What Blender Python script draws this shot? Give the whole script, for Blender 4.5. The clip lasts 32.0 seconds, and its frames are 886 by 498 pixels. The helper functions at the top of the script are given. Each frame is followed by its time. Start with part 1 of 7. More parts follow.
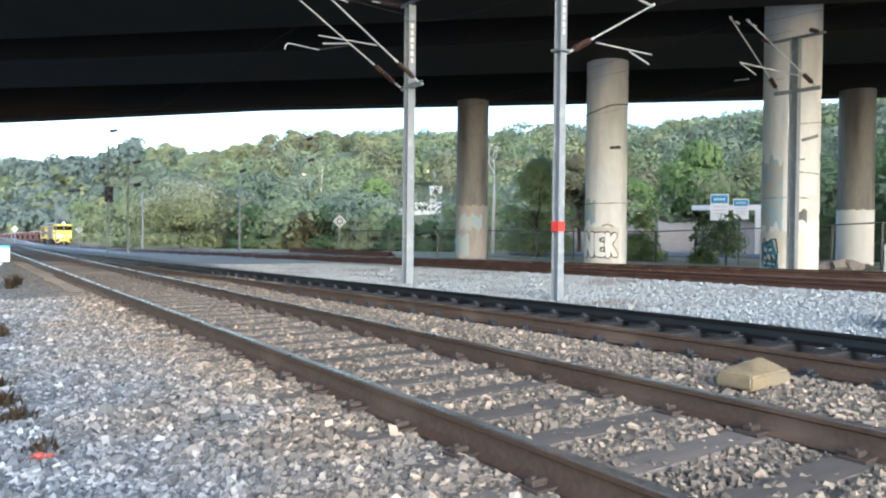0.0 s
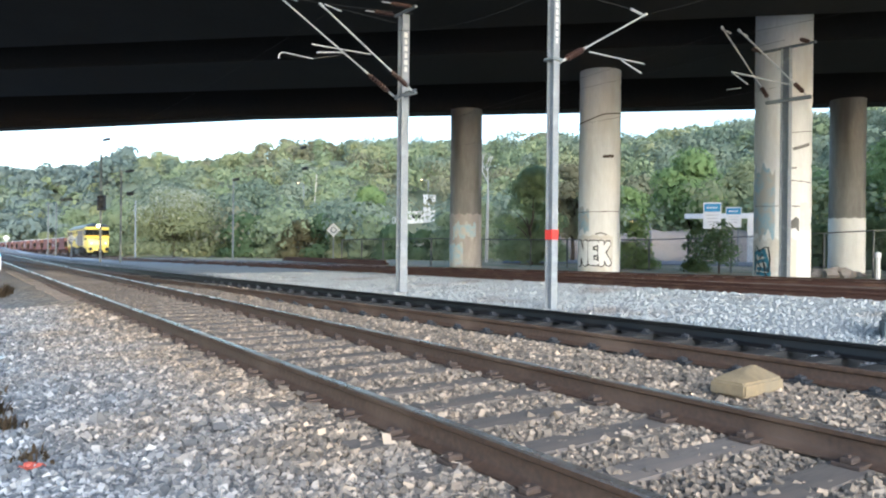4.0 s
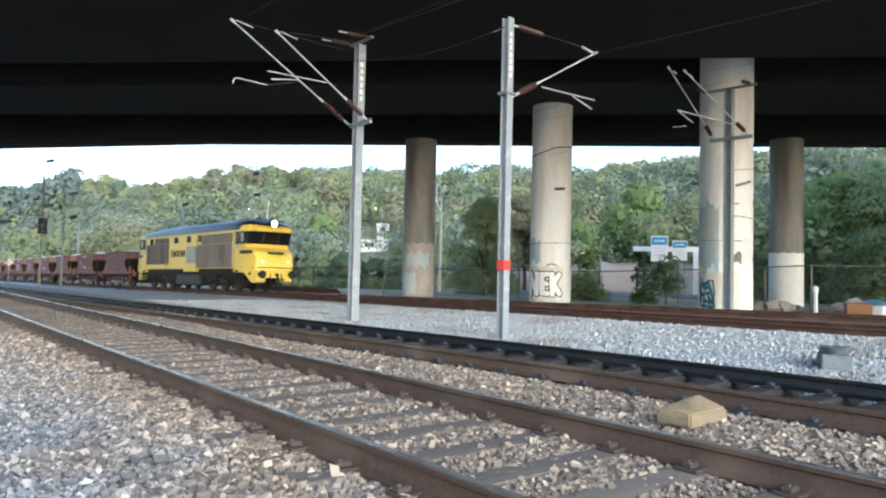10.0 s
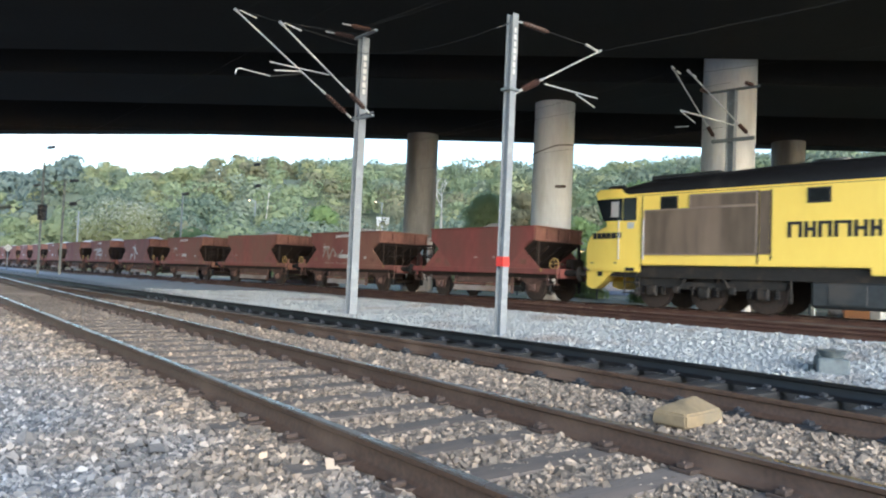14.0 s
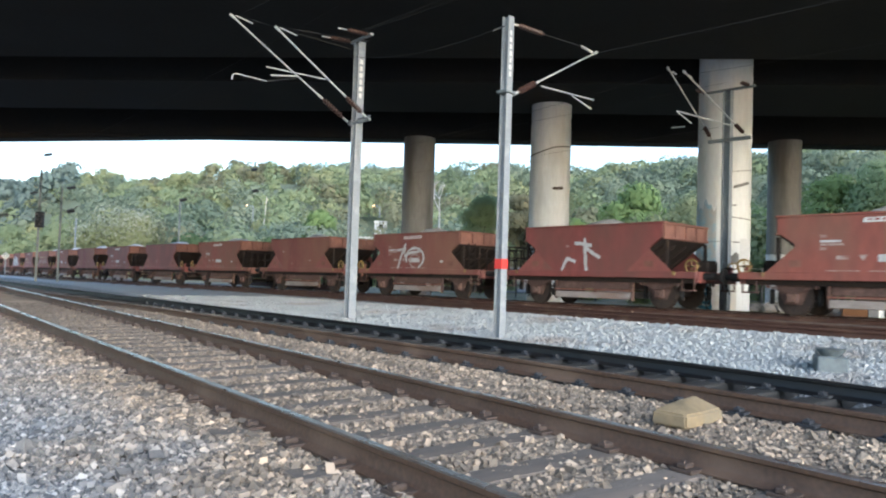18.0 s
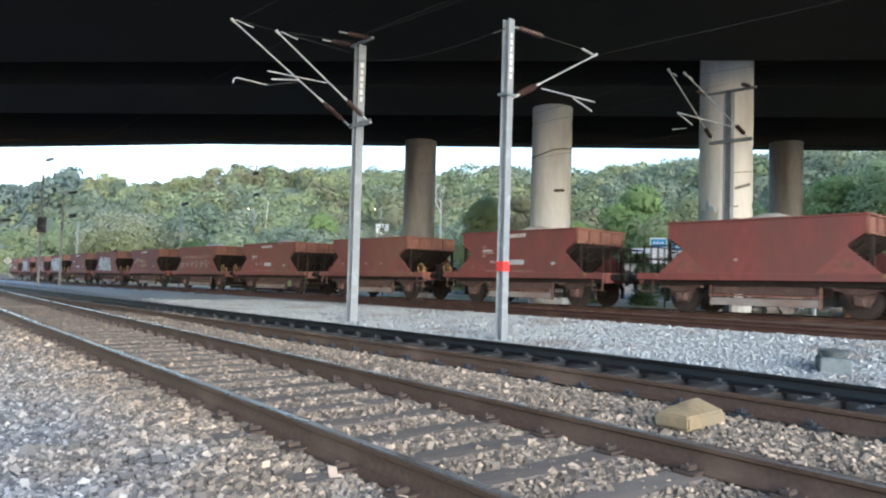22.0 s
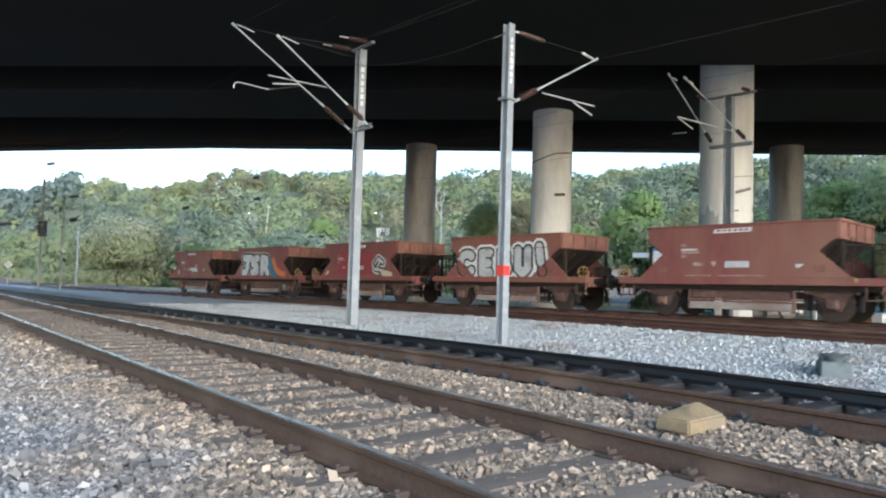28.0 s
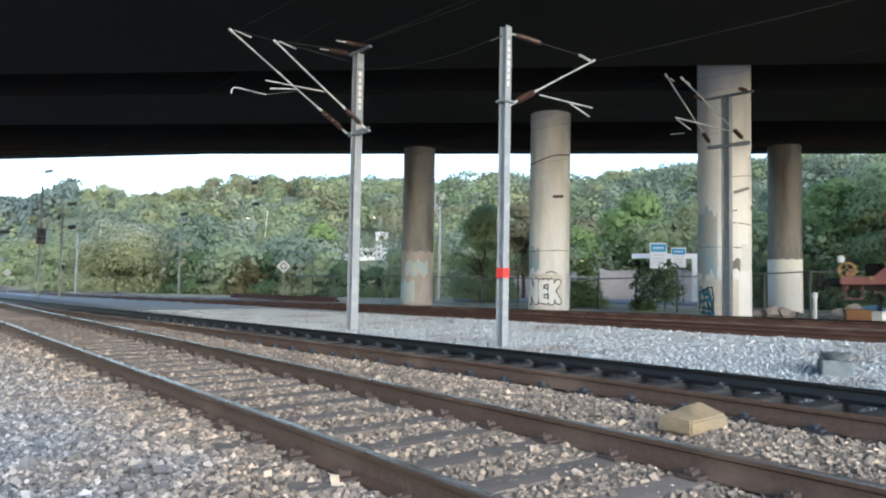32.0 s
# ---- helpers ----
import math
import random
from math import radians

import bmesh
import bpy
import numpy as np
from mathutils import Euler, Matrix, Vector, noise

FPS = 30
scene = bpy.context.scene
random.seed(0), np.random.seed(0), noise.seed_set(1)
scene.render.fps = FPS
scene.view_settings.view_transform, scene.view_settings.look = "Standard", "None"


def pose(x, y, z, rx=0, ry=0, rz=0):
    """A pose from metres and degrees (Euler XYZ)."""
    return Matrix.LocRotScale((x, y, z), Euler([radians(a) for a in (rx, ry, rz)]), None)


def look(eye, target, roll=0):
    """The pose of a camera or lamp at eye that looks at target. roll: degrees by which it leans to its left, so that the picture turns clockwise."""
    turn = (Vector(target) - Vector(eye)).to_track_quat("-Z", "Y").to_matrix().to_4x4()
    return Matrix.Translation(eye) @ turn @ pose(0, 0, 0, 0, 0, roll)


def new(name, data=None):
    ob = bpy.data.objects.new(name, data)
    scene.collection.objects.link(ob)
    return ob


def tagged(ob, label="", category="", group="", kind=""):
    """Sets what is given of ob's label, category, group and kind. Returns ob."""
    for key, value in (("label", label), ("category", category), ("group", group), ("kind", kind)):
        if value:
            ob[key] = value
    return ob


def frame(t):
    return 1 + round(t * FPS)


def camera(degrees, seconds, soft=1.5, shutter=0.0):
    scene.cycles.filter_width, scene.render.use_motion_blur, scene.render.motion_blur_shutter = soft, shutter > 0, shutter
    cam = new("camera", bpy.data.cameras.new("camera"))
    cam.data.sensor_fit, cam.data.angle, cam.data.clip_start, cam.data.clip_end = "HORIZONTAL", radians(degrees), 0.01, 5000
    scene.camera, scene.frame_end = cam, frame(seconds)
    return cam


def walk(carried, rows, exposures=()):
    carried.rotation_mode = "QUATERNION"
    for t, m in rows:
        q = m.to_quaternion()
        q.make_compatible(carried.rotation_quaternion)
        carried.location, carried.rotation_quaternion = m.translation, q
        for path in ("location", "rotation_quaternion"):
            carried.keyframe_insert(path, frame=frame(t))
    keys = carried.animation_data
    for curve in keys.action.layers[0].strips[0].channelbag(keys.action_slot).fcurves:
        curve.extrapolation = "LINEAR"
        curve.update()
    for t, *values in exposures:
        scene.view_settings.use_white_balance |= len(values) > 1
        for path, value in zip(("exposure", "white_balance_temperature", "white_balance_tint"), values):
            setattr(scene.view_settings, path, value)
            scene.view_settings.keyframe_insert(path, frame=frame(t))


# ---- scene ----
# ---------------------------------------------------------------- camera
LENS = 64.48
PATH = [
    (0, -0.002, 0.004, 0.984, -34.66, -0.87, -0.64), (0.5, -0.001, 0.003, 0.979, -34.57, -0.74, -0.46), (1, -0.000, 0.008, 0.977, -34.77, -0.70, -0.51),
    (1.5, 0.000, 0.007, 0.980, -34.94, -0.51, -0.48), (2, 0.002, 0.004, 0.979, -34.74, -0.72, -0.60), (2.5, 0.001, 0.005, 0.979, -34.80, -0.61, -0.69),
    (4.5, 0.002, 0.005, 0.977, -35.22, -0.02, -0.50), (5, 0.001, 0.001, 0.981, -35.37, 0.06, -0.40), (5.5, 0.001, 0.004, 0.982, -36.20, -0.03, -0.36),
    (6, -0.001, 0.003, 0.980, -37.13, 1.31, -0.43), (6.5, 0.000, 0.000, 0.980, -38.30, 1.13, -0.99), (7, -0.001, -0.002, 0.977, -38.24, 1.09, -1.29),
    (7.5, -0.002, -0.004, 0.977, -38.57, 1.96, -0.85), (8, 0.000, -0.003, 0.979, -38.81, 1.97, -0.88), (8.5, 0.002, -0.000, 0.982, -38.78, 1.81, -1.14),
    (9, -0.000, 0.000, 0.982, -38.82, 1.91, -1.05), (9.5, -0.001, -0.003, 0.978, -38.86, 2.15, -1.32), (10, 0.000, -0.003, 0.978, -39.01, 2.29, -1.30),
    (10.5, 0.000, -0.001, 0.978, -39.06, 2.29, -1.34), (11, -0.000, 0.002, 0.980, -39.17, 2.34, -1.63), (11.5, 0.000, 0.000, 0.979, -39.13, 2.33, -1.64),
    (12, -0.002, 0.000, 0.980, -39.14, 2.27, -2.11), (12.5, -0.001, -0.002, 0.980, -39.19, 2.36, -2.12), (13, 0.001, 0.001, 0.980, -39.18, 2.23, -2.23),
    (13.5, 0.001, 0.000, 0.981, -39.17, 1.98, -2.38), (14, 0.001, 0.002, 0.981, -39.11, 1.89, -2.54), (14.5, -0.000, -0.000, 0.979, -39.01, 1.71, -2.50),
    (16.5, 0.003, 0.001, 0.981, -39.18, 2.02, -1.99), (17, 0.001, -0.002, 0.981, -39.29, 2.29, -2.07), (17.5, -0.000, -0.003, 0.977, -39.32, 2.41, -2.10),
    (18, 0.000, -0.001, 0.980, -39.23, 2.14, -1.90), (18.5, 0.001, -0.003, 0.980, -39.09, 1.82, -1.81), (19, -0.001, -0.004, 0.980, -39.15, 1.92, -1.29),
    (19.5, -0.001, 0.004, 0.981, -39.04, 1.96, -1.80), (20, 0.000, 0.002, 0.980, -39.05, 2.19, -1.48), (20.5, -0.001, -0.000, 0.978, -39.07, 2.31, -1.35),
    (21, -0.001, 0.000, 0.979, -39.07, 2.25, -1.36), (21.5, -0.001, -0.003, 0.980, -39.04, 2.23, -1.53), (22, 0.000, -0.002, 0.981, -39.09, 2.36, -1.61),
    (22.5, -0.000, -0.000, 0.979, -39.10, 2.38, -1.76), (23, -0.001, -0.000, 0.979, -39.09, 2.51, -1.55), (23.5, -0.001, -0.001, 0.980, -39.04, 2.50, -1.73),
    (24, -0.000, -0.001, 0.980, -39.12, 2.51, -1.78), (24.5, 0.001, -0.004, 0.980, -39.12, 2.64, -1.60), (25, -0.000, -0.001, 0.980, -39.14, 2.60, -1.81),
    (25.5, 0.002, -0.001, 0.977, -39.07, 2.59, -1.79), (27.5, 0.002, -0.002, 0.979, -39.06, 2.75, -1.70), (28, -0.001, -0.004, 0.979, -39.05, 2.70, -1.63),
    (28.5, -0.001, -0.001, 0.978, -39.08, 2.70, -1.45), (29, -0.000, 0.000, 0.980, -39.12, 2.71, -1.31), (29.5, -0.000, -0.002, 0.979, -39.08, 2.75, -1.26),
    (30, -0.002, 0.000, 0.977, -39.17, 2.81, -1.33), (30.5, -0.002, -0.001, 0.979, -39.14, 2.72, -1.42), (31, -0.001, -0.003, 0.979, -38.97, 2.80, -1.36),
    (31.5, 0.001, -0.003, 0.981, -38.92, 2.84, -1.34), (32, 0.000, 0.002, 0.976, -39.09, 2.96, -0.99),
]
cam = camera(LENS, 32.0, soft=2.1, shutter=0.2)
walk(cam, [(t, pose(x, y, z, 90 + pitch, roll, yaw)) for t, x, y, z, yaw, pitch, roll in PATH],
     exposures=[(0, 1.84, 5880, 8), (5, 1.84, 5880, 8), (9, 1.80, 5880, 8), (32, 1.70, 5880, 8)])

# ---------------------------------------------------------------- light
world = bpy.data.worlds.new("sky_world")
scene.world = world
world.use_nodes = True
wn = world.node_tree
sky = wn.nodes.new("ShaderNodeTexSky")
sky.sky_type = "NISHITA"
sky.sun_disc = False
sky.sun_elevation = radians(17)
sky.sun_rotation = radians(193)
sky.air_density = 1.0
sky.dust_density = 1.2
sky.ozone_density = 1.0
wn.links.new(sky.outputs["Color"], wn.nodes["Background"].inputs["Color"])
wn.nodes["Background"].inputs["Strength"].default_value = 0.14
sun_data = bpy.data.lights.new("sun", "SUN")
sun_data.energy = 1.45
sun_data.angle = radians(50)
sun_data.color = (0.93, 0.97, 1.0)
sun = new("sun", sun_data)
sun.matrix_world = look((-12, -52, 16.5), (0, 0, 0))


# ---------------------------------------------------------------- materials
def hexmix(tree, fac, a, b):
    m = tree.nodes.new("ShaderNodeMix")
    m.data_type = "RGBA"
    m.inputs[6].default_value = (*a, 1)
    m.inputs[7].default_value = (*b, 1)
    tree.links.new(fac, m.inputs[0])
    return m


def ramp01(tree, value, lo, hi):
    r = tree.nodes.new("ShaderNodeMapRange")
    r.inputs["From Min"].default_value = lo
    r.inputs["From Max"].default_value = hi
    tree.links.new(value, r.inputs["Value"])
    return r.outputs["Result"]


def noise_tex(tree, coord, scale, detail=4.0, stretch=(1, 1, 1)):
    mp = tree.nodes.new("ShaderNodeMapping")
    mp.inputs["Scale"].default_value = stretch
    tree.links.new(coord, mp.inputs["Vector"])
    n = tree.nodes.new("ShaderNodeTexNoise")
    n.inputs["Scale"].default_value = scale
    n.inputs["Detail"].default_value = detail
    tree.links.new(mp.outputs["Vector"], n.inputs["Vector"])
    return n.outputs["Fac"]


def mat(name, base, dark=None, stain=None, rough=0.6, metal=0.0, fine=18.0, coarse=1.2, bump=0.15,
        stretch=(1, 1, 1), stain_at=(0.52, 0.7), island=None, emit=None, power=0.0, rand=0.0, bump_dist=0.02):
    """A surface with grain (fine), patches (coarse) and an optional stain, in object space."""
    m = bpy.data.materials.new(name)
    m.use_nodes = True
    t = m.node_tree
    b = t.nodes["Principled BSDF"]
    dark = dark or tuple(c * 0.72 for c in base)
    co = t.nodes.new("ShaderNodeTexCoord").outputs["Object"]
    n1 = noise_tex(t, co, fine, 5, stretch)
    n2 = noise_tex(t, co, coarse, 3, stretch)
    col = hexmix(t, ramp01(t, n1, 0.3, 0.7), dark, base).outputs[2]
    if stain:
        s = t.nodes.new("ShaderNodeMix")
        s.data_type = "RGBA"
        s.inputs[7].default_value = (*stain, 1)
        t.links.new(ramp01(t, n2, *stain_at), s.inputs[0])
        t.links.new(col, s.inputs[6])
        col = s.outputs[2]
    if island:
        g = t.nodes.new("ShaderNodeNewGeometry")
        s = t.nodes.new("ShaderNodeMix")
        s.data_type = "RGBA"
        s.blend_type = "MULTIPLY"
        s.inputs[0].default_value = 1.0
        h = hexmix(t, g.outputs["Random Per Island"], *island)
        t.links.new(col, s.inputs[6])
        t.links.new(h.outputs[2], s.inputs[7])
        col = s.outputs[2]
    if rand:
        o = t.nodes.new("ShaderNodeObjectInfo")
        h = t.nodes.new("ShaderNodeHueSaturation")
        t.links.new(ramp01(t, o.outputs["Random"], -1 / rand, 1 + 1 / rand), h.inputs["Value"])
        h.inputs["Value"].default_value = 1
        mr = t.nodes.new("ShaderNodeMapRange")
        mr.inputs["To Min"].default_value = 1 - rand
        mr.inputs["To Max"].default_value = 1 + rand
        t.links.new(o.outputs["Random"], mr.inputs["Value"])
        t.links.new(mr.outputs["Result"], h.inputs["Value"])
        t.links.new(col, h.inputs["Color"])
        col = h.outputs["Color"]
    t.links.new(col, b.inputs["Base Color"])
    b.inputs["Metallic"].default_value = metal
    rr = t.nodes.new("ShaderNodeMapRange")
    rr.inputs["To Min"].default_value = max(0.02, rough - 0.12)
    rr.inputs["To Max"].default_value = min(1.0, rough + 0.12)
    t.links.new(n2, rr.inputs["Value"])
    t.links.new(rr.outputs["Result"], b.inputs["Roughness"])
    if bump:
        bp = t.nodes.new("ShaderNodeBump")
        bp.inputs["Strength"].default_value = bump
        bp.inputs["Distance"].default_value = bump_dist
        t.links.new(n1, bp.inputs["Height"])
        t.links.new(bp.outputs["Normal"], b.inputs["Normal"])
    if emit:
        b.inputs["Emission Color"].default_value = (*emit, 1)
        b.inputs["Emission Strength"].default_value = power
    return m


def ballast_mat(name, island=True):
    """Broken stone: grey-white, dusted rust brown along the two old tracks, fresh and pale by the masts."""
    m = bpy.data.materials.new(name)
    m.use_nodes = True
    t = m.node_tree
    b = t.nodes["Principled BSDF"]
    g = t.nodes.new("ShaderNodeNewGeometry")
    sep = t.nodes.new("ShaderNodeSeparateXYZ")
    t.links.new(g.outputs["Position"], sep.inputs[0])
    n2 = noise_tex(t, g.outputs["Position"], 1.1, 4)
    n1 = noise_tex(t, g.outputs["Position"], 26.0, 4)
    if island:
        src = g.outputs["Random Per Island"]
    else:
        v = t.nodes.new("ShaderNodeTexVoronoi")
        v.inputs["Scale"].default_value = 17.0
        t.links.new(g.outputs["Position"], v.inputs["Vector"])
        s = t.nodes.new("ShaderNodeSeparateColor")
        t.links.new(v.outputs["Color"], s.inputs[0])
        src = s.outputs[0]
    cr = t.nodes.new("ShaderNodeValToRGB")
    e = cr.color_ramp.elements
    e[0].position, e[0].color = 0.0, (0.080, 0.087, 0.099, 1)
    e[1].position, e[1].color = 1.0, (0.40, 0.41, 0.42, 1)
    k = e.new(0.35)
    k.color = (0.138, 0.147, 0.158, 1)
    k = e.new(0.7)
    k.color = (0.208, 0.214, 0.222, 1)
    t.links.new(src, cr.inputs[0])
    # rust dust: strongest near the rails at x = 2.3 .. 6.3
    d = t.nodes.new("ShaderNodeMath")
    d.operation = "SUBTRACT"
    d.inputs[1].default_value = 4.0
    t.links.new(sep.outputs[0], d.inputs[0])
    a = t.nodes.new("ShaderNodeMath")
    a.operation = "ABSOLUTE"
    t.links.new(d.outputs[0], a.inputs[0])
    w = t.nodes.new("ShaderNodeMath")
    w.operation = "MULTIPLY_ADD"
    t.links.new(n2, w.inputs[0])
    w.inputs[1].default_value = -2.6
    t.links.new(a.outputs[0], w.inputs[2])
    near = ramp01(t, w.outputs[0], 2.3, 0.75)
    dust = t.nodes.new("ShaderNodeMix")
    dust.data_type = "RGBA"
    dust.blend_type = "MULTIPLY"
    t.links.new(near, dust.inputs[0])
    t.links.new(cr.outputs[0], dust.inputs[6])
    dust.inputs[7].default_value = (1.17, 0.89, 0.64, 1)
    # trodden dust that binds the stones between the rails further along
    bound = t.nodes.new("ShaderNodeMath")
    bound.operation = "MULTIPLY"
    t.links.new(ramp01(t, a.outputs[0], 2.1, 1.5), bound.inputs[0])
    t.links.new(ramp01(t, sep.outputs[1], 3.0, 22.0), bound.inputs[1])
    soil = t.nodes.new("ShaderNodeMix")
    soil.data_type = "RGBA"
    t.links.new(bound.outputs[0], soil.inputs[0])
    t.links.new(dust.outputs[2], soil.inputs[6])
    soil.inputs[7].default_value = (0.115, 0.092, 0.074, 1)
    dust = soil
    # pale fresh stone past the second track
    fresh = t.nodes.new("ShaderNodeMix")
    fresh.data_type = "RGBA"
    t.links.new(ramp01(t, sep.outputs[0], 8.2, 8.9), fresh.inputs[0])
    t.links.new(dust.outputs[2], fresh.inputs[6])
    lift = t.nodes.new("ShaderNodeMix")
    lift.data_type = "RGBA"
    lift.inputs[0].default_value = 0.8
    t.links.new(cr.outputs[0], lift.inputs[6])
    lift.inputs[7].default_value = (0.37, 0.39, 0.395, 1)
    n3 = noise_tex(t, g.outputs["Position"], 0.55, 4)
    dun = t.nodes.new("ShaderNodeMix")
    dun.data_type = "RGBA"
    t.links.new(ramp01(t, n3, 0.54, 0.72), dun.inputs[0])
    t.links.new(lift.outputs[2], dun.inputs[6])
    dun.inputs[7].default_value = (0.235, 0.208, 0.188, 1)
    # old brown stone past the third track
    past = t.nodes.new("ShaderNodeMath")
    past.operation = "MULTIPLY_ADD"
    t.links.new(sep.outputs[1], past.inputs[0])
    past.inputs[1].default_value = 0.05
    t.links.new(sep.outputs[0], past.inputs[2])
    old = t.nodes.new("ShaderNodeMix")
    old.data_type = "RGBA"
    t.links.new(ramp01(t, past.outputs[0], 17.2, 17.8), old.inputs[0])
    t.links.new(dun.outputs[2], old.inputs[6])
    old.inputs[7].default_value = (0.12, 0.088, 0.068, 1)
    t.links.new(old.outputs[2], fresh.inputs[7])
    # black strip beside the turnout's black rail: shade of the void below, as colour
    o1 = t.nodes.new("ShaderNodeMath")
    o1.operation = "SUBTRACT"
    o1.inputs[1].default_value = 7.95
    t.links.new(sep.outputs[0], o1.inputs[0])
    o2 = t.nodes.new("ShaderNodeMath")
    o2.operation = "ABSOLUTE"
    t.links.new(o1.outputs[0], o2.inputs[0])
    o3 = t.nodes.new("ShaderNodeMath")
    o3.operation = "MULTIPLY"
    t.links.new(ramp01(t, o2.outputs[0], 0.34, 0.22), o3.inputs[0])
    t.links.new(ramp01(t, sep.outputs[1], 15.0, 10.0), o3.inputs[1])
    rail_gap = t.nodes.new("ShaderNodeMix")
    rail_gap.data_type = "RGBA"
    t.links.new(o3.outputs[0], rail_gap.inputs[0])
    t.links.new(fresh.outputs[2], rail_gap.inputs[6])
    rail_gap.inputs[7].default_value = (0.02, 0.02, 0.022, 1)
    t.links.new(rail_gap.outputs[2], b.inputs["Base Color"])
    b.inputs["Roughness"].default_value = 0.85
    bp = t.nodes.new("ShaderNodeBump")
    bp.inputs["Strength"].default_value = 0.5
    bp.inputs["Distance"].default_value = 0.03
    t.links.new(src if not island else n1, bp.inputs["Height"])
    t.links.new(bp.outputs["Normal"], b.inputs["Normal"])
    return m


def leaf_mat(name, a, b_, c, wide=0.09):
    """Foliage: hue drifts from tree to tree and leaf to leaf."""
    m = bpy.data.materials.new(name)
    m.use_nodes = True
    t = m.node_tree
    bs = t.nodes["Principled BSDF"]
    g = t.nodes.new("ShaderNodeNewGeometry")
    n = noise_tex(t, g.outputs["Position"], wide, 3)
    mix = hexmix(t, ramp01(t, n, 0.38, 0.62), a, b_)
    m2 = t.nodes.new("ShaderNodeMix")
    m2.data_type = "RGBA"
    t.links.new(ramp01(t, g.outputs["Random Per Island"], 0.0, 3.2), m2.inputs[0])
    t.links.new(mix.outputs[2], m2.inputs[6])
    m2.inputs[7].default_value = (*c, 1)
    t.links.new(m2.outputs[2], bs.inputs["Base Color"])
    bs.inputs["Roughness"].default_value = 0.85
    bs.inputs["Specular IOR Level"].default_value = 0.1
    tl = t.nodes.new("ShaderNodeBsdfTranslucent")
    t.links.new(m2.outputs[2], tl.inputs["Color"])
    sh = t.nodes.new("ShaderNodeMixShader")
    sh.inputs[0].default_value = 0.45
    t.links.new(bs.outputs[0], sh.inputs[1])
    t.links.new(tl.outputs[0], sh.inputs[2])
    t.links.new(sh.outputs[0], t.nodes["Material Output"].inputs["Surface"])
    return m


def ground_mat():
    """The one sheet: ballast on the formation, dry grass and earth past it, undergrowth on the hill."""
    m = ballast_mat("ground_stone_and_earth", island=False)
    t = m.node_tree
    b = t.nodes["Principled BSDF"]
    stone = b.inputs["Base Color"].links[0].from_socket
    g = t.nodes.new("ShaderNodeNewGeometry")
    sep = t.nodes.new("ShaderNodeSeparateXYZ")
    t.links.new(g.outputs["Position"], sep.inputs[0])
    n = noise_tex(t, g.outputs["Position"], 0.35, 5)
    grass = hexmix(t, ramp01(t, n, 0.4, 0.6), (0.17, 0.17, 0.075), (0.34, 0.28, 0.19))
    edge = t.nodes.new("ShaderNodeMath")
    edge.operation = "MULTIPLY_ADD"
    t.links.new(n, edge.inputs[0])
    edge.inputs[1].default_value = 3.0
    t.links.new(sep.outputs[0], edge.inputs[2])
    m1 = t.nodes.new("ShaderNodeMix")
    m1.data_type = "RGBA"
    t.links.new(ramp01(t, edge.outputs[0], 24.0, 25.0), m1.inputs[0])
    t.links.new(stone, m1.inputs[6])
    t.links.new(grass.outputs[2], m1.inputs[7])
    m2 = t.nodes.new("ShaderNodeMix")
    m2.data_type = "RGBA"
    t.links.new(ramp01(t, sep.outputs[2], 0.6, 4.0), m2.inputs[0])
    t.links.new(m1.outputs[2], m2.inputs[6])
    m2.inputs[7].default_value = (0.15, 0.17, 0.10, 1)
    t.links.new(m2.outputs[2], b.inputs["Base Color"])
    return m


M = {}
M["ground"] = ground_mat()
M["ballast"] = ballast_mat("ballast_stone")
M["rail_side"] = mat("rusty_rail", (0.088, 0.052, 0.034), (0.048, 0.029, 0.020), (0.115, 0.075, 0.052), rough=0.6, fine=30, bump=0.2)
M["rail_top"] = mat("worn_rail_head", (0.38, 0.32, 0.275), (0.27, 0.215, 0.18), rough=0.28, metal=0.8, fine=40, bump=0.04)
M["rail_black"] = mat("black_rail", (0.005, 0.0055, 0.007), (0.003, 0.0032, 0.004), (0.009, 0.008, 0.008), rough=0.5, fine=30)
M["rail_red"] = mat("red_rust_rail", (0.080, 0.034, 0.022), (0.044, 0.019, 0.013), (0.10, 0.054, 0.036), rough=0.85, fine=30)
M["sleeper"] = mat("weathered_sleeper", (0.16, 0.135, 0.115), (0.115, 0.096, 0.082), (0.19, 0.15, 0.12), rough=0.9, fine=22, stretch=(0.3, 3, 3), rand=0.2)
M["sleeper_black"] = mat("tarred_sleeper", (0.016, 0.0165, 0.018), (0.010, 0.0105, 0.011), (0.03, 0.029, 0.028), rough=0.85, fine=22, stretch=(0.3, 3, 3))
M["chair"] = mat("blue_grey_rail_chair", (0.028, 0.031, 0.038), (0.02, 0.022, 0.026), rough=0.7, fine=40)
# besides stains, the dark tone holds the shade that the deck throws on piers
M["concrete_dark"] = mat("stained_shaded_concrete", (0.25, 0.245, 0.232), (0.20, 0.195, 0.184), (0.115, 0.108, 0.098), rough=0.9, fine=7, coarse=0.5, stretch=(1.8, 1.8, 0.3), bump=0.3, stain_at=(0.40, 0.62))
M["clip"] = mat("rusty_clip", (0.065, 0.045, 0.036), rough=0.8, fine=60)
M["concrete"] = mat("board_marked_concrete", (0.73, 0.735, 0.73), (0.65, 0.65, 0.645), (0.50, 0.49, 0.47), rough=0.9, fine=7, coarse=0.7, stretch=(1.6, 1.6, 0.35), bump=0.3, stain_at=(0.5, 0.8))
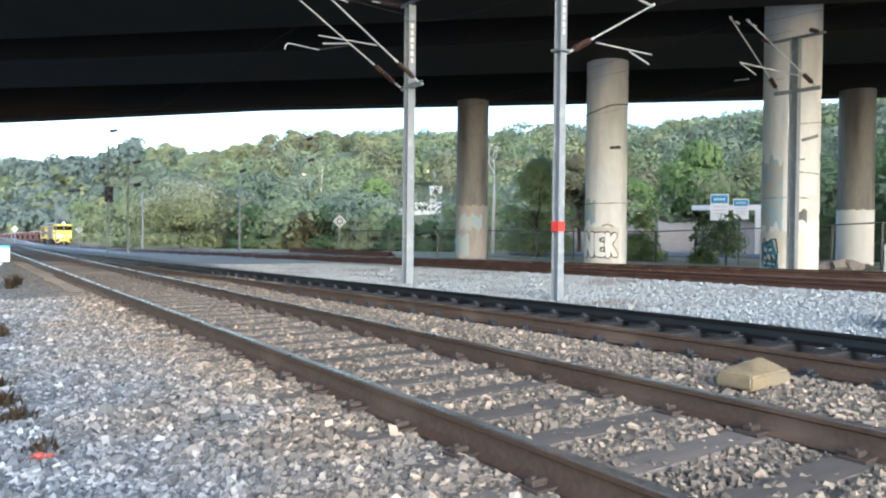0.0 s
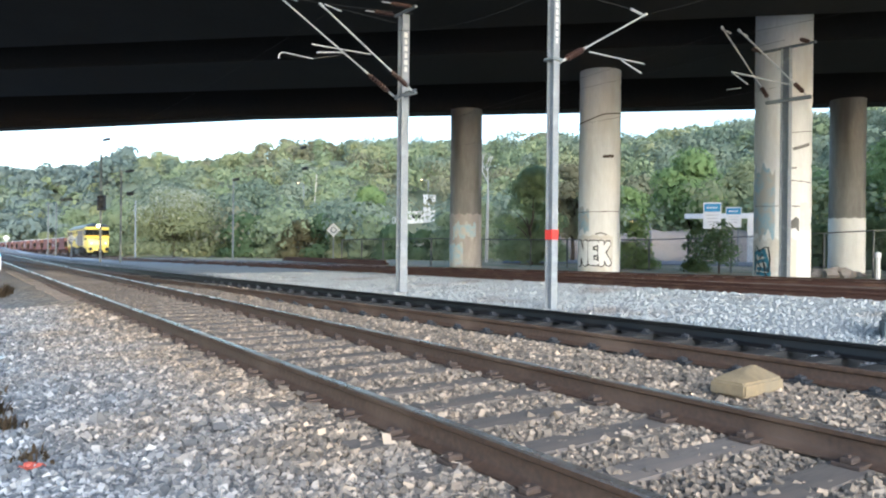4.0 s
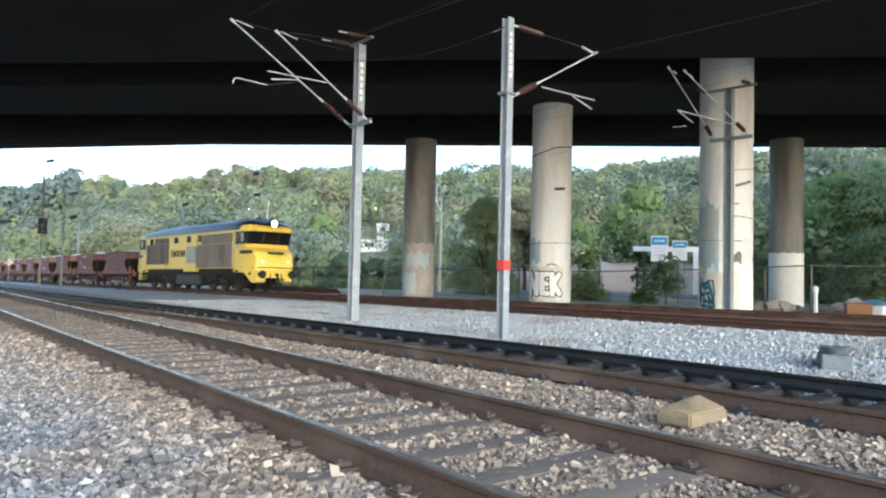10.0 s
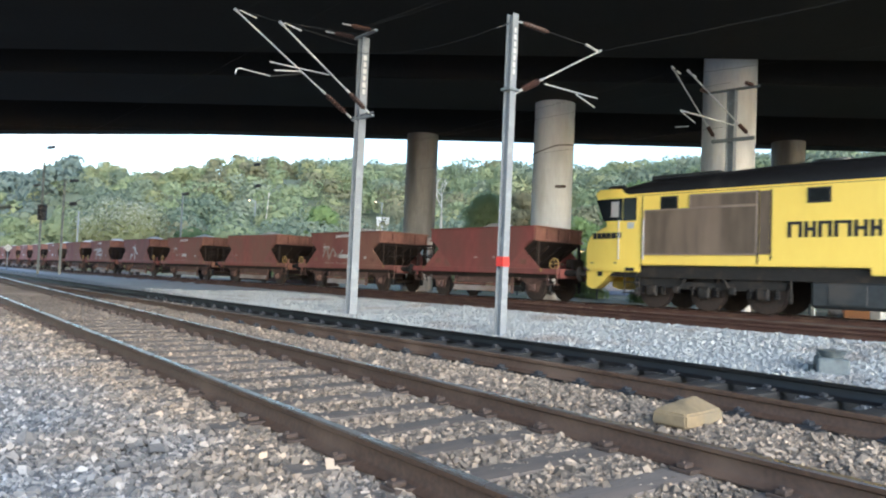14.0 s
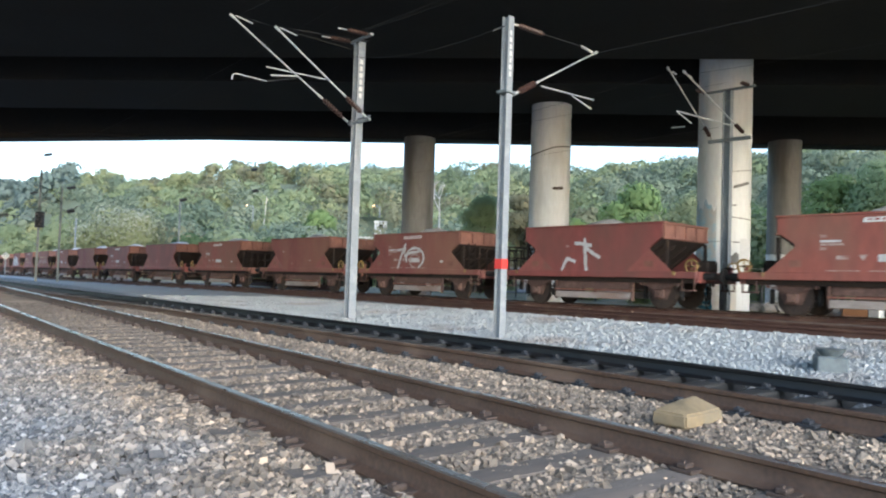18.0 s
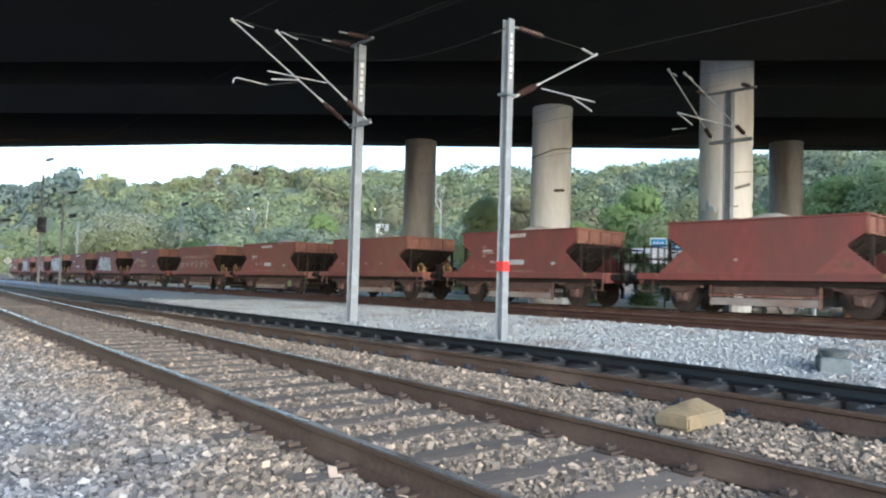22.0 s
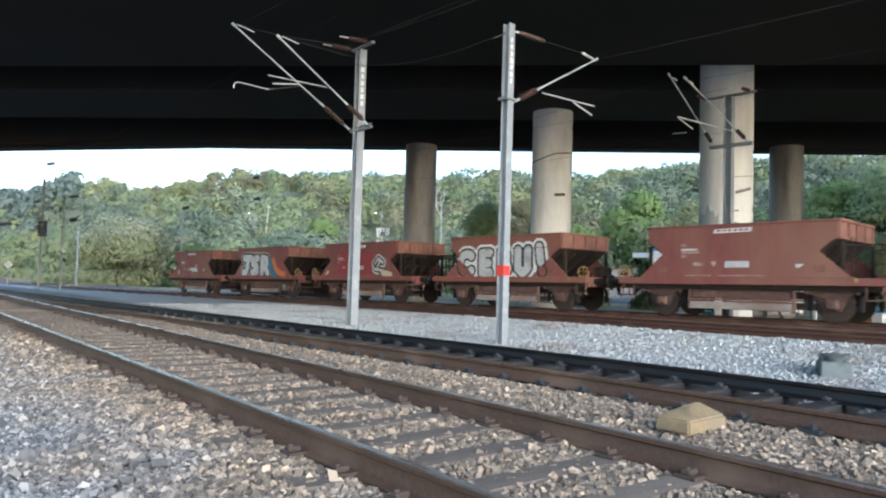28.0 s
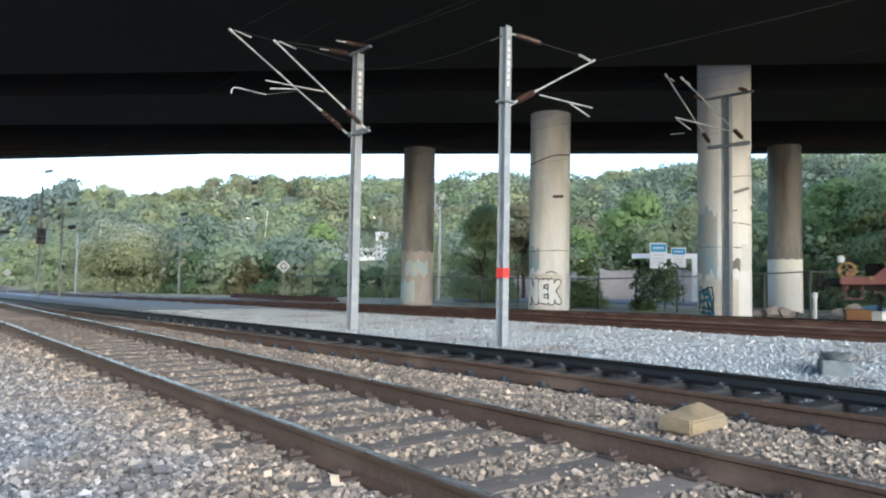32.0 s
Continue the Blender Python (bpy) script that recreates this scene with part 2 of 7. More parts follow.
# shade under the deck is put into this near-black, far darker than concrete
M["deck"] = mat("shaded_deck_concrete", (0.0095, 0.0092, 0.0085), (0.0055, 0.0055, 0.0053), (0.017, 0.0125, 0.009), rough=0.9, fine=5, coarse=0.16, bump=0.25, stain_at=(0.5, 0.75))
M["galv"] = mat("galvanised_steel", (0.27, 0.29, 0.31), (0.21, 0.23, 0.25), (0.32, 0.34, 0.36), rough=0.55, metal=0.2, fine=25, coarse=4, bump=0.04)
M["galv_dull"] = mat("dull_galvanised_steel", (0.21, 0.24, 0.25), (0.17, 0.19, 0.20), rough=0.6, metal=0.3, fine=25, bump=0.04)
M["tube"] = mat("aluminium_tube", (0.55, 0.565, 0.58), (0.46, 0.475, 0.49), rough=0.4, metal=0.3, fine=40, bump=0.02)
M["insulator"] = mat("brown_glazed_insulator", (0.06, 0.03, 0.024), (0.042, 0.021, 0.017), rough=0.35, fine=50, bump=0.02)
M["insulator_dark"] = mat("dark_porcelain", (0.055, 0.052, 0.052), (0.038, 0.036, 0.036), rough=0.5, fine=30, bump=0.02)
M["mast_far"] = mat("weathered_mast_steel", (0.20, 0.215, 0.21), (0.15, 0.16, 0.155), (0.11, 0.115, 0.11), rough=0.7, metal=0.2, fine=12, coarse=0.5, bump=0.04)
M["wire"] = mat("weathered_wire", (0.045, 0.045, 0.047), rough=0.8, bump=0)
M["red"] = mat("red_band_paint", (0.62, 0.045, 0.035), (0.5, 0.035, 0.03), rough=0.5, fine=30, bump=0.03)
M["white"] = mat("white_paint", (0.62, 0.62, 0.615), (0.55, 0.55, 0.545), (0.47, 0.465, 0.45), rough=0.5, fine=12, bump=0.03, stain_at=(0.6, 0.85))
M["limewash"] = mat("patchy_limewash", (0.66, 0.645, 0.62), (0.56, 0.54, 0.51), (0.55, 0.52, 0.47), rough=0.9, fine=9, coarse=2.0, bump=0.1, stain_at=(0.4, 0.6))
M["wash_dull"] = mat("thin_pinkish_wash", (0.40, 0.37, 0.345), (0.33, 0.305, 0.285), (0.30, 0.27, 0.25), rough=0.9, fine=7, coarse=1.2, stretch=(1.4, 1.4, 0.5), bump=0.1, stain_at=(0.42, 0.65))
M["tarp"] = mat("blue_plastic_sheet", (0.06, 0.22, 0.36), (0.045, 0.17, 0.29), (0.10, 0.26, 0.38), rough=0.4, fine=6, bump=0.1)
M["fresh_white"] = mat("white_spray", (0.74, 0.74, 0.74), (0.68, 0.68, 0.68), rough=0.7, fine=9, bump=0.02)
M["blue"] = mat("sign_blue_paint", (0.05, 0.30, 0.52), (0.045, 0.26, 0.46), rough=0.5, bump=0.02)
M["paleblue"] = mat("faded_blue_spray", (0.27, 0.43, 0.53), (0.40, 0.45, 0.47), (0.44, 0.43, 0.40), rough=0.85, fine=9, coarse=2.5, bump=0.05, stain_at=(0.45, 0.6))
M["tag_blue"] = mat("blue_spray", (0.045, 0.20, 0.29), (0.03, 0.13, 0.20), rough=0.7, bump=0.03)
M["black"] = mat("black_paint", (0.018, 0.018, 0.02), (0.012, 0.012, 0.013), rough=0.55, fine=20, bump=0.04)
M["hand_yellow"] = mat("yellow_wheel_paint", (0.29, 0.19, 0.06), (0.21, 0.135, 0.045), (0.15, 0.09, 0.045), rough=0.6, fine=20, coarse=4, bump=0.05)
M["block"] = mat("ochre_painted_concrete", (0.235, 0.18, 0.105), (0.185, 0.14, 0.083), (0.185, 0.155, 0.105), rough=0.85, fine=20, coarse=4, bump=0.2)
M["box_dark"] = mat("grey_green_cast_box", (0.13, 0.155, 0.165), (0.095, 0.115, 0.122), (0.07, 0.08, 0.08), rough=0.7, fine=14, coarse=4, bump=0.1)
M["yellow"] = mat("yellow_loco_paint", (0.90, 0.67, 0.13), (0.88, 0.64, 0.12), (0.72, 0.52, 0.14), rough=0.34, fine=6, coarse=0.8, stretch=(1, 1, 0.4), bump=0.015, stain_at=(0.60, 0.95))
M["roof_grey"] = mat("sooty_loco_roof", (0.016, 0.017, 0.02), (0.010, 0.010, 0.012), (0.028, 0.027, 0.027), rough=0.34, fine=10, bump=0.06)
M["louvre"] = mat("dusty_metal_grille", (0.33, 0.26, 0.21), (0.28, 0.22, 0.18), (0.22, 0.17, 0.14), rough=0.6, metal=0.3, fine=5, coarse=0.9, stretch=(1, 1, 0.25), bump=0.05, stain_at=(0.45, 0.75))
M["louvre_dark"] = mat("sooty_metal_grille", (0.16, 0.12, 0.09), (0.11, 0.085, 0.065), (0.24, 0.18, 0.14), rough=0.65, metal=0.2, fine=5, coarse=0.9, stretch=(1, 1, 0.25), bump=0.05)
M["panel_grey"] = mat("bare_metal_panel", (0.46, 0.44, 0.43), (0.40, 0.38, 0.37), (0.29, 0.26, 0.24), rough=0.5, metal=0.3, fine=5, coarse=1.2, stretch=(1, 1, 0.4))
M["panel_dull"] = mat("sooty_metal_hatch", (0.20, 0.18, 0.165), (0.15, 0.135, 0.125), (0.30, 0.27, 0.25), rough=0.6, metal=0.3, fine=6, coarse=1.6)
M["tank"] = mat("blue_black_tank_paint", (0.034, 0.040, 0.046), (0.024, 0.028, 0.032), (0.055, 0.052, 0.05), rough=0.5, fine=8, coarse=1.2, bump=0.05)
M["glass"] = mat("dark_cab_glass", (0.012, 0.015, 0.018), rough=0.12, bump=0, fine=3)
M["glass"].node_tree.nodes["Principled BSDF"].inputs["Specular IOR Level"].default_value = 0.25
M["under"] = mat("oily_running_gear", (0.017, 0.0155, 0.015), (0.010, 0.0095, 0.0095), (0.045, 0.034, 0.027), rough=0.8, fine=14, coarse=3, bump=0.15)
M["wheel"] = mat("steel_wheel", (0.060, 0.040, 0.032), (0.033, 0.025, 0.021), rough=0.6, metal=0.3, fine=16)
M["head_lamp"] = mat("lit_headlamp", (1, 0.95, 0.8), rough=0.3, bump=0, emit=(1.0, 0.80, 0.52), power=40.0)
M["low_lamp"] = mat("lit_marker_lamp", (1, 0.95, 0.8), rough=0.3, bump=0, emit=(1.0, 0.9, 0.7), power=0.5)
M["street_glow"] = mat("lit_street_lamp", (1, 0.9, 0.7), rough=0.3, bump=0, emit=(1.0, 0.55, 0.22), power=4.0)
WAGON_TINTS = [mat("red_oxide_paint", (0.225, 0.060, 0.053), (0.175, 0.048, 0.044), (0.145, 0.060, 0.050), rough=0.6, fine=5, coarse=0.8, stretch=(1, 1, 0.45), bump=0.04, stain_at=(0.44, 0.72)),
               mat("faded_oxide_paint", (0.255, 0.080, 0.060), (0.20, 0.063, 0.050), (0.185, 0.094, 0.068), rough=0.7, fine=5, coarse=0.7, stretch=(1, 1, 0.45), bump=0.04, stain_at=(0.44, 0.72)),
               mat("dusty_oxide_paint", (0.205, 0.066, 0.057), (0.16, 0.053, 0.048), (0.215, 0.106, 0.076), rough=0.75, fine=5, coarse=0.6, stretch=(1, 1, 0.45), bump=0.04, stain_at=(0.44, 0.72))]
# rust brown deepened: the shade in the hopper recesses is part of the colour
M["shaded_rust"] = mat("shaded_rust_brown", (0.030, 0.018, 0.013), (0.017, 0.011, 0.008), (0.046, 0.027, 0.018), rough=0.85, fine=6, coarse=1.2, stretch=(1, 3, 0.6), bump=0.08)
M["gear"] = mat("dusty_running_gear", (0.120, 0.068, 0.056), (0.068, 0.040, 0.034), (0.15, 0.09, 0.072), rough=0.85, fine=12, coarse=3, bump=0.1)
M["gusset"] = mat("bright_oxide_gusset", (0.232, 0.074, 0.061), (0.188, 0.060, 0.051), (0.167, 0.076, 0.060), rough=0.6, fine=6, coarse=1.2, bump=0.04)
M["load"] = mat("heaped_pale_stone", (0.58, 0.57, 0.55), (0.42, 0.41, 0.40), rough=0.9, fine=14, coarse=2, bump=0.6, bump_dist=0.04)
M["rust_end"] = mat("orange_rust_panel", (0.235, 0.108, 0.080), (0.17, 0.078, 0.058), (0.14, 0.07, 0.053), rough=0.85, fine=6, coarse=1.2, stretch=(1, 1, 0.5), bump=0.08)
M["repaint"] = mat("fresh_red_paint", (0.25, 0.028, 0.032), (0.205, 0.024, 0.028), rough=0.45, fine=7, bump=0.03)
M["tan_spray"] = mat("tan_spray", (0.36, 0.24, 0.14), (0.28, 0.18, 0.11), (0.24, 0.12, 0.08), rough=0.7, fine=9, coarse=3, bump=0.02, stain_at=(0.4, 0.6))
M["cream"] = mat("cream_spray", (0.52, 0.46, 0.33), (0.44, 0.39, 0.28), rough=0.7, fine=9, bump=0.02)
M["faded_white"] = mat("faded_white_spray", (0.40, 0.33, 0.31), (0.28, 0.19, 0.17), (0.22, 0.10, 0.085), rough=0.7, fine=9, coarse=4, bump=0.02, stain_at=(0.45, 0.65))
M["dry_weed"] = leaf_mat("dry_brown_weeds", (0.055, 0.04, 0.03), (0.085, 0.06, 0.04), (0.12, 0.10, 0.05), 2.0)
M["scrap_red"] = mat("faded_red_wrapper", (0.45, 0.09, 0.06), (0.33, 0.07, 0.05), rough=0.6, fine=20)
M["chute"] = mat("dusty_grey_chute", (0.285, 0.25, 0.235), (0.215, 0.185, 0.17), (0.19, 0.125, 0.10), rough=0.8, fine=9, coarse=2, stretch=(0.4, 1, 1))
M["silver"] = mat("silver_spray", (0.56, 0.57, 0.59), (0.47, 0.48, 0.50), (0.36, 0.34, 0.34), rough=0.5, metal=0.2, fine=8, coarse=2.5, bump=0.03)
M["bark"] = mat("bark", (0.10, 0.075, 0.055), (0.06, 0.045, 0.035), rough=0.95, fine=12, stretch=(3, 3, 0.5), bump=0.4)
M["bark_pale"] = mat("pale_bark", (0.62, 0.58, 0.52), (0.5, 0.46, 0.41), rough=0.9, fine=12, bump=0.2)
M["leaf"] = leaf_mat("mixed_green_leaves", (0.241, 0.296, 0.166), (0.306, 0.350, 0.203), (0.366, 0.400, 0.259), 0.05)
M["leaf_dark"] = leaf_mat("dark_green_leaves", (0.098, 0.151, 0.079), (0.138, 0.196, 0.096), (0.183, 0.240, 0.122), 0.3)
M["leaf_grey"] = leaf_mat("grey_green_leaves", (0.221, 0.268, 0.186), (0.271, 0.307, 0.222), (0.331, 0.361, 0.274), 0.04)
M["leaf_blue"] = leaf_mat("blue_green_leaves", (0.171, 0.219, 0.158), (0.216, 0.258, 0.190), (0.276, 0.317, 0.237))
# haze over the farthest ridge is mixed into this bluer leaf colour
M["leaf_far"] = leaf_mat("far_hazed_leaves", (0.181, 0.229, 0.201), (0.211, 0.259, 0.227), (0.247, 0.293, 0.258), 0.02)
M["leaf_tan"] = leaf_mat("tan_autumn_leaves", (0.217, 0.220, 0.137), (0.246, 0.239, 0.152), (0.302, 0.289, 0.199), 0.05)
M["leaf_bright"] = leaf_mat("fresh_green_leaves", (0.179, 0.259, 0.104), (0.224, 0.308, 0.125), (0.284, 0.353, 0.166), 0.3)
M["leaf_olive"] = leaf_mat("olive_green_leaves", (0.269, 0.292, 0.157), (0.328, 0.341, 0.185), (0.383, 0.390, 0.236), 0.05)
M["leaf_pale"] = leaf_mat("silvery_leaves", (0.36, 0.38, 0.29), (0.43, 0.445, 0.35), (0.50, 0.51, 0.43), 0.3)
M["leaf_mid"] = leaf_mat("mid_green_leaves", (0.259, 0.333, 0.175), (0.304, 0.373, 0.201), (0.354, 0.412, 0.242), 0.5)
M["leaf_brown"] = leaf_mat("turning_brown_leaves", (0.215, 0.20, 0.12), (0.25, 0.23, 0.14), (0.285, 0.275, 0.175), 0.3)
M["leaf_red"] = leaf_mat("reddish_leaves", (0.175, 0.14, 0.08), (0.20, 0.175, 0.095), (0.20, 0.23, 0.115), 0.3)
M["stone"] = mat("rubble_stone", (0.38, 0.34, 0.31), (0.26, 0.23, 0.21), (0.33, 0.24, 0.18), rough=0.9, fine=10, bump=0.4)
M["orange"] = mat("orange_crate", (0.24, 0.105, 0.04), (0.18, 0.08, 0.03), rough=0.7)
M["spray_orange"] = mat("orange_spray", (0.55, 0.17, 0.05), (0.46, 0.14, 0.05), rough=0.7, fine=9, bump=0.02)
M["earth"] = mat("brick_earth_bank", (0.33, 0.275, 0.235), (0.26, 0.215, 0.18), (0.30, 0.26, 0.22), rough=0.95, fine=4, coarse=0.4)
M["asphalt"] = mat("asphalt", (0.17, 0.18, 0.20), (0.14, 0.148, 0.162), rough=0.85, fine=10)
M["fence"] = mat("dark_fence_steel", (0.10, 0.11, 0.11), (0.07, 0.075, 0.075), rough=0.6, fine=20)
M["mesh"] = mat("fence_wire", (0.12, 0.13, 0.13), rough=0.6, bump=0)


# ---------------------------------------------------------------- mesh helpers
def place_mesh(name, me, material, parent=None, label=""):
    if material:
        me.materials.append(material)
    ob = new(name, me)
    if parent:
        ob.parent = parent
    if label:
        ob["label"] = label
    return ob


def part(name, bm, material, parent=None, label="", sharp=35):
    """One mesh object out of a bmesh."""
    me = bpy.data.meshes.new(name)
    bmesh.ops.recalc_face_normals(bm, faces=bm.faces)
    bm.to_mesh(me)
    bm.free()
    me.polygons.foreach_set("use_smooth", [True] * len(me.polygons))
    me.set_sharp_from_angle(angle=radians(sharp))
    return place_mesh(name, me, material, parent, label)


def raw(name, verts, faces, material, parent=None, label="", smooth=False):
    """One mesh object out of arrays: verts n x 3, faces m x k."""
    verts = np.asarray(verts, dtype=np.float32)
    faces = np.asarray(faces, dtype=np.int32)
    k = faces.shape[1]
    me = bpy.data.meshes.new(name)
    me.vertices.add(len(verts))
    me.vertices.foreach_set("co", verts.ravel())
    me.loops.add(faces.size)
    me.loops.foreach_set("vertex_index", faces.ravel())
    me.polygons.add(len(faces))
    me.polygons.foreach_set("loop_start", np.arange(0, faces.size, k, dtype=np.int32))
    me.polygons.foreach_set("use_smooth", np.full(len(faces), smooth))
    me.update(calc_edges=True)
    return place_mesh(name, me, material, parent, label)


def thing(name, m, label, category, group="", kind=""):
    ob = new(name)
    ob.empty_display_size = 0.3
    ob.matrix_world = m
    return tagged(ob, label, category, group, kind)


def box(bm, c, s, rz=0.0, bevel=0.0, turn=None):
    """Add a box with centre c and sizes s."""
    m = Matrix.Translation(c) @ (turn or Matrix.Rotation(rz, 4, "Z")) @ Matrix.Diagonal((*s, 1))
    g = bmesh.ops.create_cube(bm, size=1.0, matrix=m)
    if bevel:
        edges = list({e for v in g["verts"] for e in v.link_edges})
        bmesh.ops.bevel(bm, geom=edges, offset=bevel, segments=1, affect="EDGES")
    return bm


def tube(bm, a, b, r0, r1=None, seg=10, caps=True):
    """Add a round bar from a to b."""
    a, b = Vector(a), Vector(b)
    d = b - a
    m = Matrix.Translation((a + b) / 2) @ d.to_track_quat("Z", "Y").to_matrix().to_4x4()
    bmesh.ops.create_cone(bm, cap_ends=caps, segments=seg, radius1=r0, radius2=r0 if r1 is None else r1, depth=d.length, matrix=m)
    return bm


def prism(bm, poly, y0, y1):
    """Add a polygon of (x, z) drawn out from y0 to y1."""
    lo = [bm.verts.new((x, y0, z)) for x, z in poly]
    hi = [bm.verts.new((x, y1, z)) for x, z in poly]
    n = len(poly)
    bm.faces.new(lo)
    bm.faces.new(hi[::-1])
    for i in range(n):
        bm.faces.new((lo[i], hi[i], hi[(i + 1) % n], lo[(i + 1) % n]))
    return bm


def lathe(bm, rings, a, b, seg=14):
    """Add a turned body from a to b; rings of (share of the length, radius)."""
    a, b = Vector(a), Vector(b)
    q = (b - a).to_track_quat("Z", "Y").to_matrix()
    prev = None
    for s, r in rings:
        c = a.lerp(b, s)
        ring = [bm.verts.new(c + q @ Vector((r * math.cos(k * math.tau / seg), r * math.sin(k * math.tau / seg), 0))) for k in range(seg)]
        if prev:
            for k in range(seg):
                bm.faces.new((prev[k], prev[(k + 1) % seg], ring[(k + 1) % seg], ring[k]))
        else:
            bm.faces.new(ring[::-1])
        prev = ring
    bm.faces.new(prev)
    return bm


def B():
    return bmesh.new()


# ---------------------------------------------------------------- lines of the tracks
def curve_of(table):
    ys, vs = [p[0] for p in table], [p[1] for p in table]

    def value(y):
        return float(np.interp(y, ys, vs))
    return value


def smooth_table(table, step=1.0, width=6.0):
    """Round the corners of a table of (y, value)."""
    ys = np.arange(table[0][0], table[-1][0] + step, step)
    raw_v = np.interp(ys, [p[0] for p in table], [p[1] for p in table])
    n = int(width / step)
    pad = np.concatenate([np.full(n, raw_v[0]) + (np.arange(n) - n) * (raw_v[1] - raw_v[0]), raw_v, np.full(n, raw_v[-1]) + (np.arange(n) + 1) * (raw_v[-1] - raw_v[-2])])
    k = np.ones(2 * n + 1) / (2 * n + 1)
    return curve_of(list(zip(ys, np.convolve(pad, k, "valid"))))


def x1(y):
    return 3.17


x2 = smooth_table([(-30, 7.08), (6, 7.05), (10, 6.68), (14, 6.4), (20, 5.85), (30, 4.95), (42, 3.95), (55, 3.35), (70, 3.17), (200, 3.17)], 0.5, 2.0)
x3 = smooth_table([(-40, 14.0), (5, 14.82), (9, 14.85), (13, 15.2), (17, 15.6), (22, 15.95), (31, 16.15), (45, 15.9), (60, 15.3), (100, 14.4), (240, 12.0)], 1.0, 5.0)


def drawn_line(c, y):
    """A polynomial in (y - 15) / 50 that runs on straight past its ends."""
    u = (y - 15) / 50
    k = min(max(u, -0.6), 2.6)
    v = sum(a * k ** i for i, a in enumerate(c))
    return v + sum(i * a * k ** (i - 1) for i, a in enumerate(c) if i) * (u - k)


def x4(y):
    near = (19.880, -4.2087, -0.6385, 0.8400, 0.3817, -0.1757)
    if y < 20:
        return drawn_line(near, y)
    w = min((y - 15) / 50, 2.6) - 0.1
    bend = -1.7389 * w ** 2 + 3.7055 * w ** 3 - 2.3667 * w ** 4 + 0.4550 * w ** 5
    past = max(0.0, (y - 145) / 50) * (-3.4778 * w + 11.1165 * w ** 2 - 9.4668 * w ** 3 + 2.275 * w ** 4)
    return drawn_line(near, y) + bend + past


def z4(y):
    return drawn_line((0.1345, -0.5268, 0.0135), y)


def z3(y):
    return z4(y) - 0.02


# ---------------------------------------------------------------- ground
SKYLINE = [(-60, 0.05), (-10, 0.075), (2, 0.092), (8.6, 0.105), (13.3, 0.13), (14.3, 0.118), (17, 0.125), (20, 0.145), (23.4, 0.160), (30.5, 0.161), (38.8, 0.163), (42, 0.175), (50, 0.170), (57, 0.182), (67, 0.192), (80, 0.18), (110, 0.12), (150, 0.04)]
RIDGE = [(-60, 400), (2, 480), (8, 430), (14, 300), (25, 250), (40, 215), (55, 190), (70, 150), (90, 150), (150, 300)]
FOOT = [(-60, 200), (-4, 300), (7.5, 300), (10.5, 150), (14, 108), (25, 85), (40, 78), (55, 75), (70, 62), (90, 60), (150, 150)]
sky_el, ridge_r, foot_r = curve_of(SKYLINE), curve_of(RIDGE), curve_of(FOOT)


def hill(x, y):
    az = math.degrees(math.atan2(x, y))
    r = math.hypot(x, y)
    if az < -60 or az > 150:
        return 0.0
    rr, r0 = ridge_r(az), foot_r(az)
    top = max(0.0, sky_el(az) * rr + 0.98 - 10.5)
    k = min(max((r - r0) / (rr - r0), 0.0), 1.0)
    k = k * k * (3 - 2 * k) if r < rr else max(0.0, 1 - (r - rr) / 500)
    return top * k


def formation(x, y):
    """Height of the ballast and earth across the tracks."""
    c2, c3, c4 = x2(y), x3(y), x4(y)
    a3, a4 = z3(y), z4(y)
    side = -0.22 - 0.010 * min(max(y - 40, 0), 90)
    low = -0.26 - 0.004 * min(max(y - 40, 0), 150)
    pts = [(-60, -0.45), (-3, -0.33), (0.8, -0.25), (1.7, -0.20), (2.3, -0.185), (4.04, -0.185), (4.6, -0.15), (5.15, -0.12)]
    if c2 > 6.2:
        pts += [(c2 - 1.25, -0.17), (c2 - 0.8, -0.24), (c2 + 0.35, -0.25), (c2 + 0.5, -0.33), (c2 + 1.05, -0.33), (c2 + 1.2, -0.27), (c2 + 1.7, -0.26)]
    else:
        pts += [(5.5, -0.17), (c2 + 1.7 if c2 > 4.3 else 6.1, -0.21)]
    mid = max(9.8, pts[-1][0] + 0.6)
    mid = min(mid, c3 - 2.6)
    pts += [(mid, low), (c3 - 2.2, a3 - 0.20), (c3 - 1.35, a3 - 0.13), (c3 - 0.7, a3 - 0.2), (c3 + 0.7, a3 - 0.2), (c3 + 1.4, a3 - 0.14)]
    gap = c4 - c3
    if gap > 4.6:
        pts += [(c3 + 2.2, min(a3, a4) - 0.2), (c4 - 2.1, min(a3, a4) - 0.16)]
    pts += [(c4 - 1.35, a4 - 0.12), (c4 - 0.7, a4 - 0.19), (c4 + 0.7, a4 - 0.19), (c4 + 1.5, a4 - 0.14), (c4 + 3.2, min(side, a4 - 0.3)), (c4 + 6, side), (400, side)]
    pts.sort()
    return float(np.interp(x, [p[0] for p in pts], [p[1] for p in pts]))


def g(x, y):
    return formation(x, y) + hill(x, y)


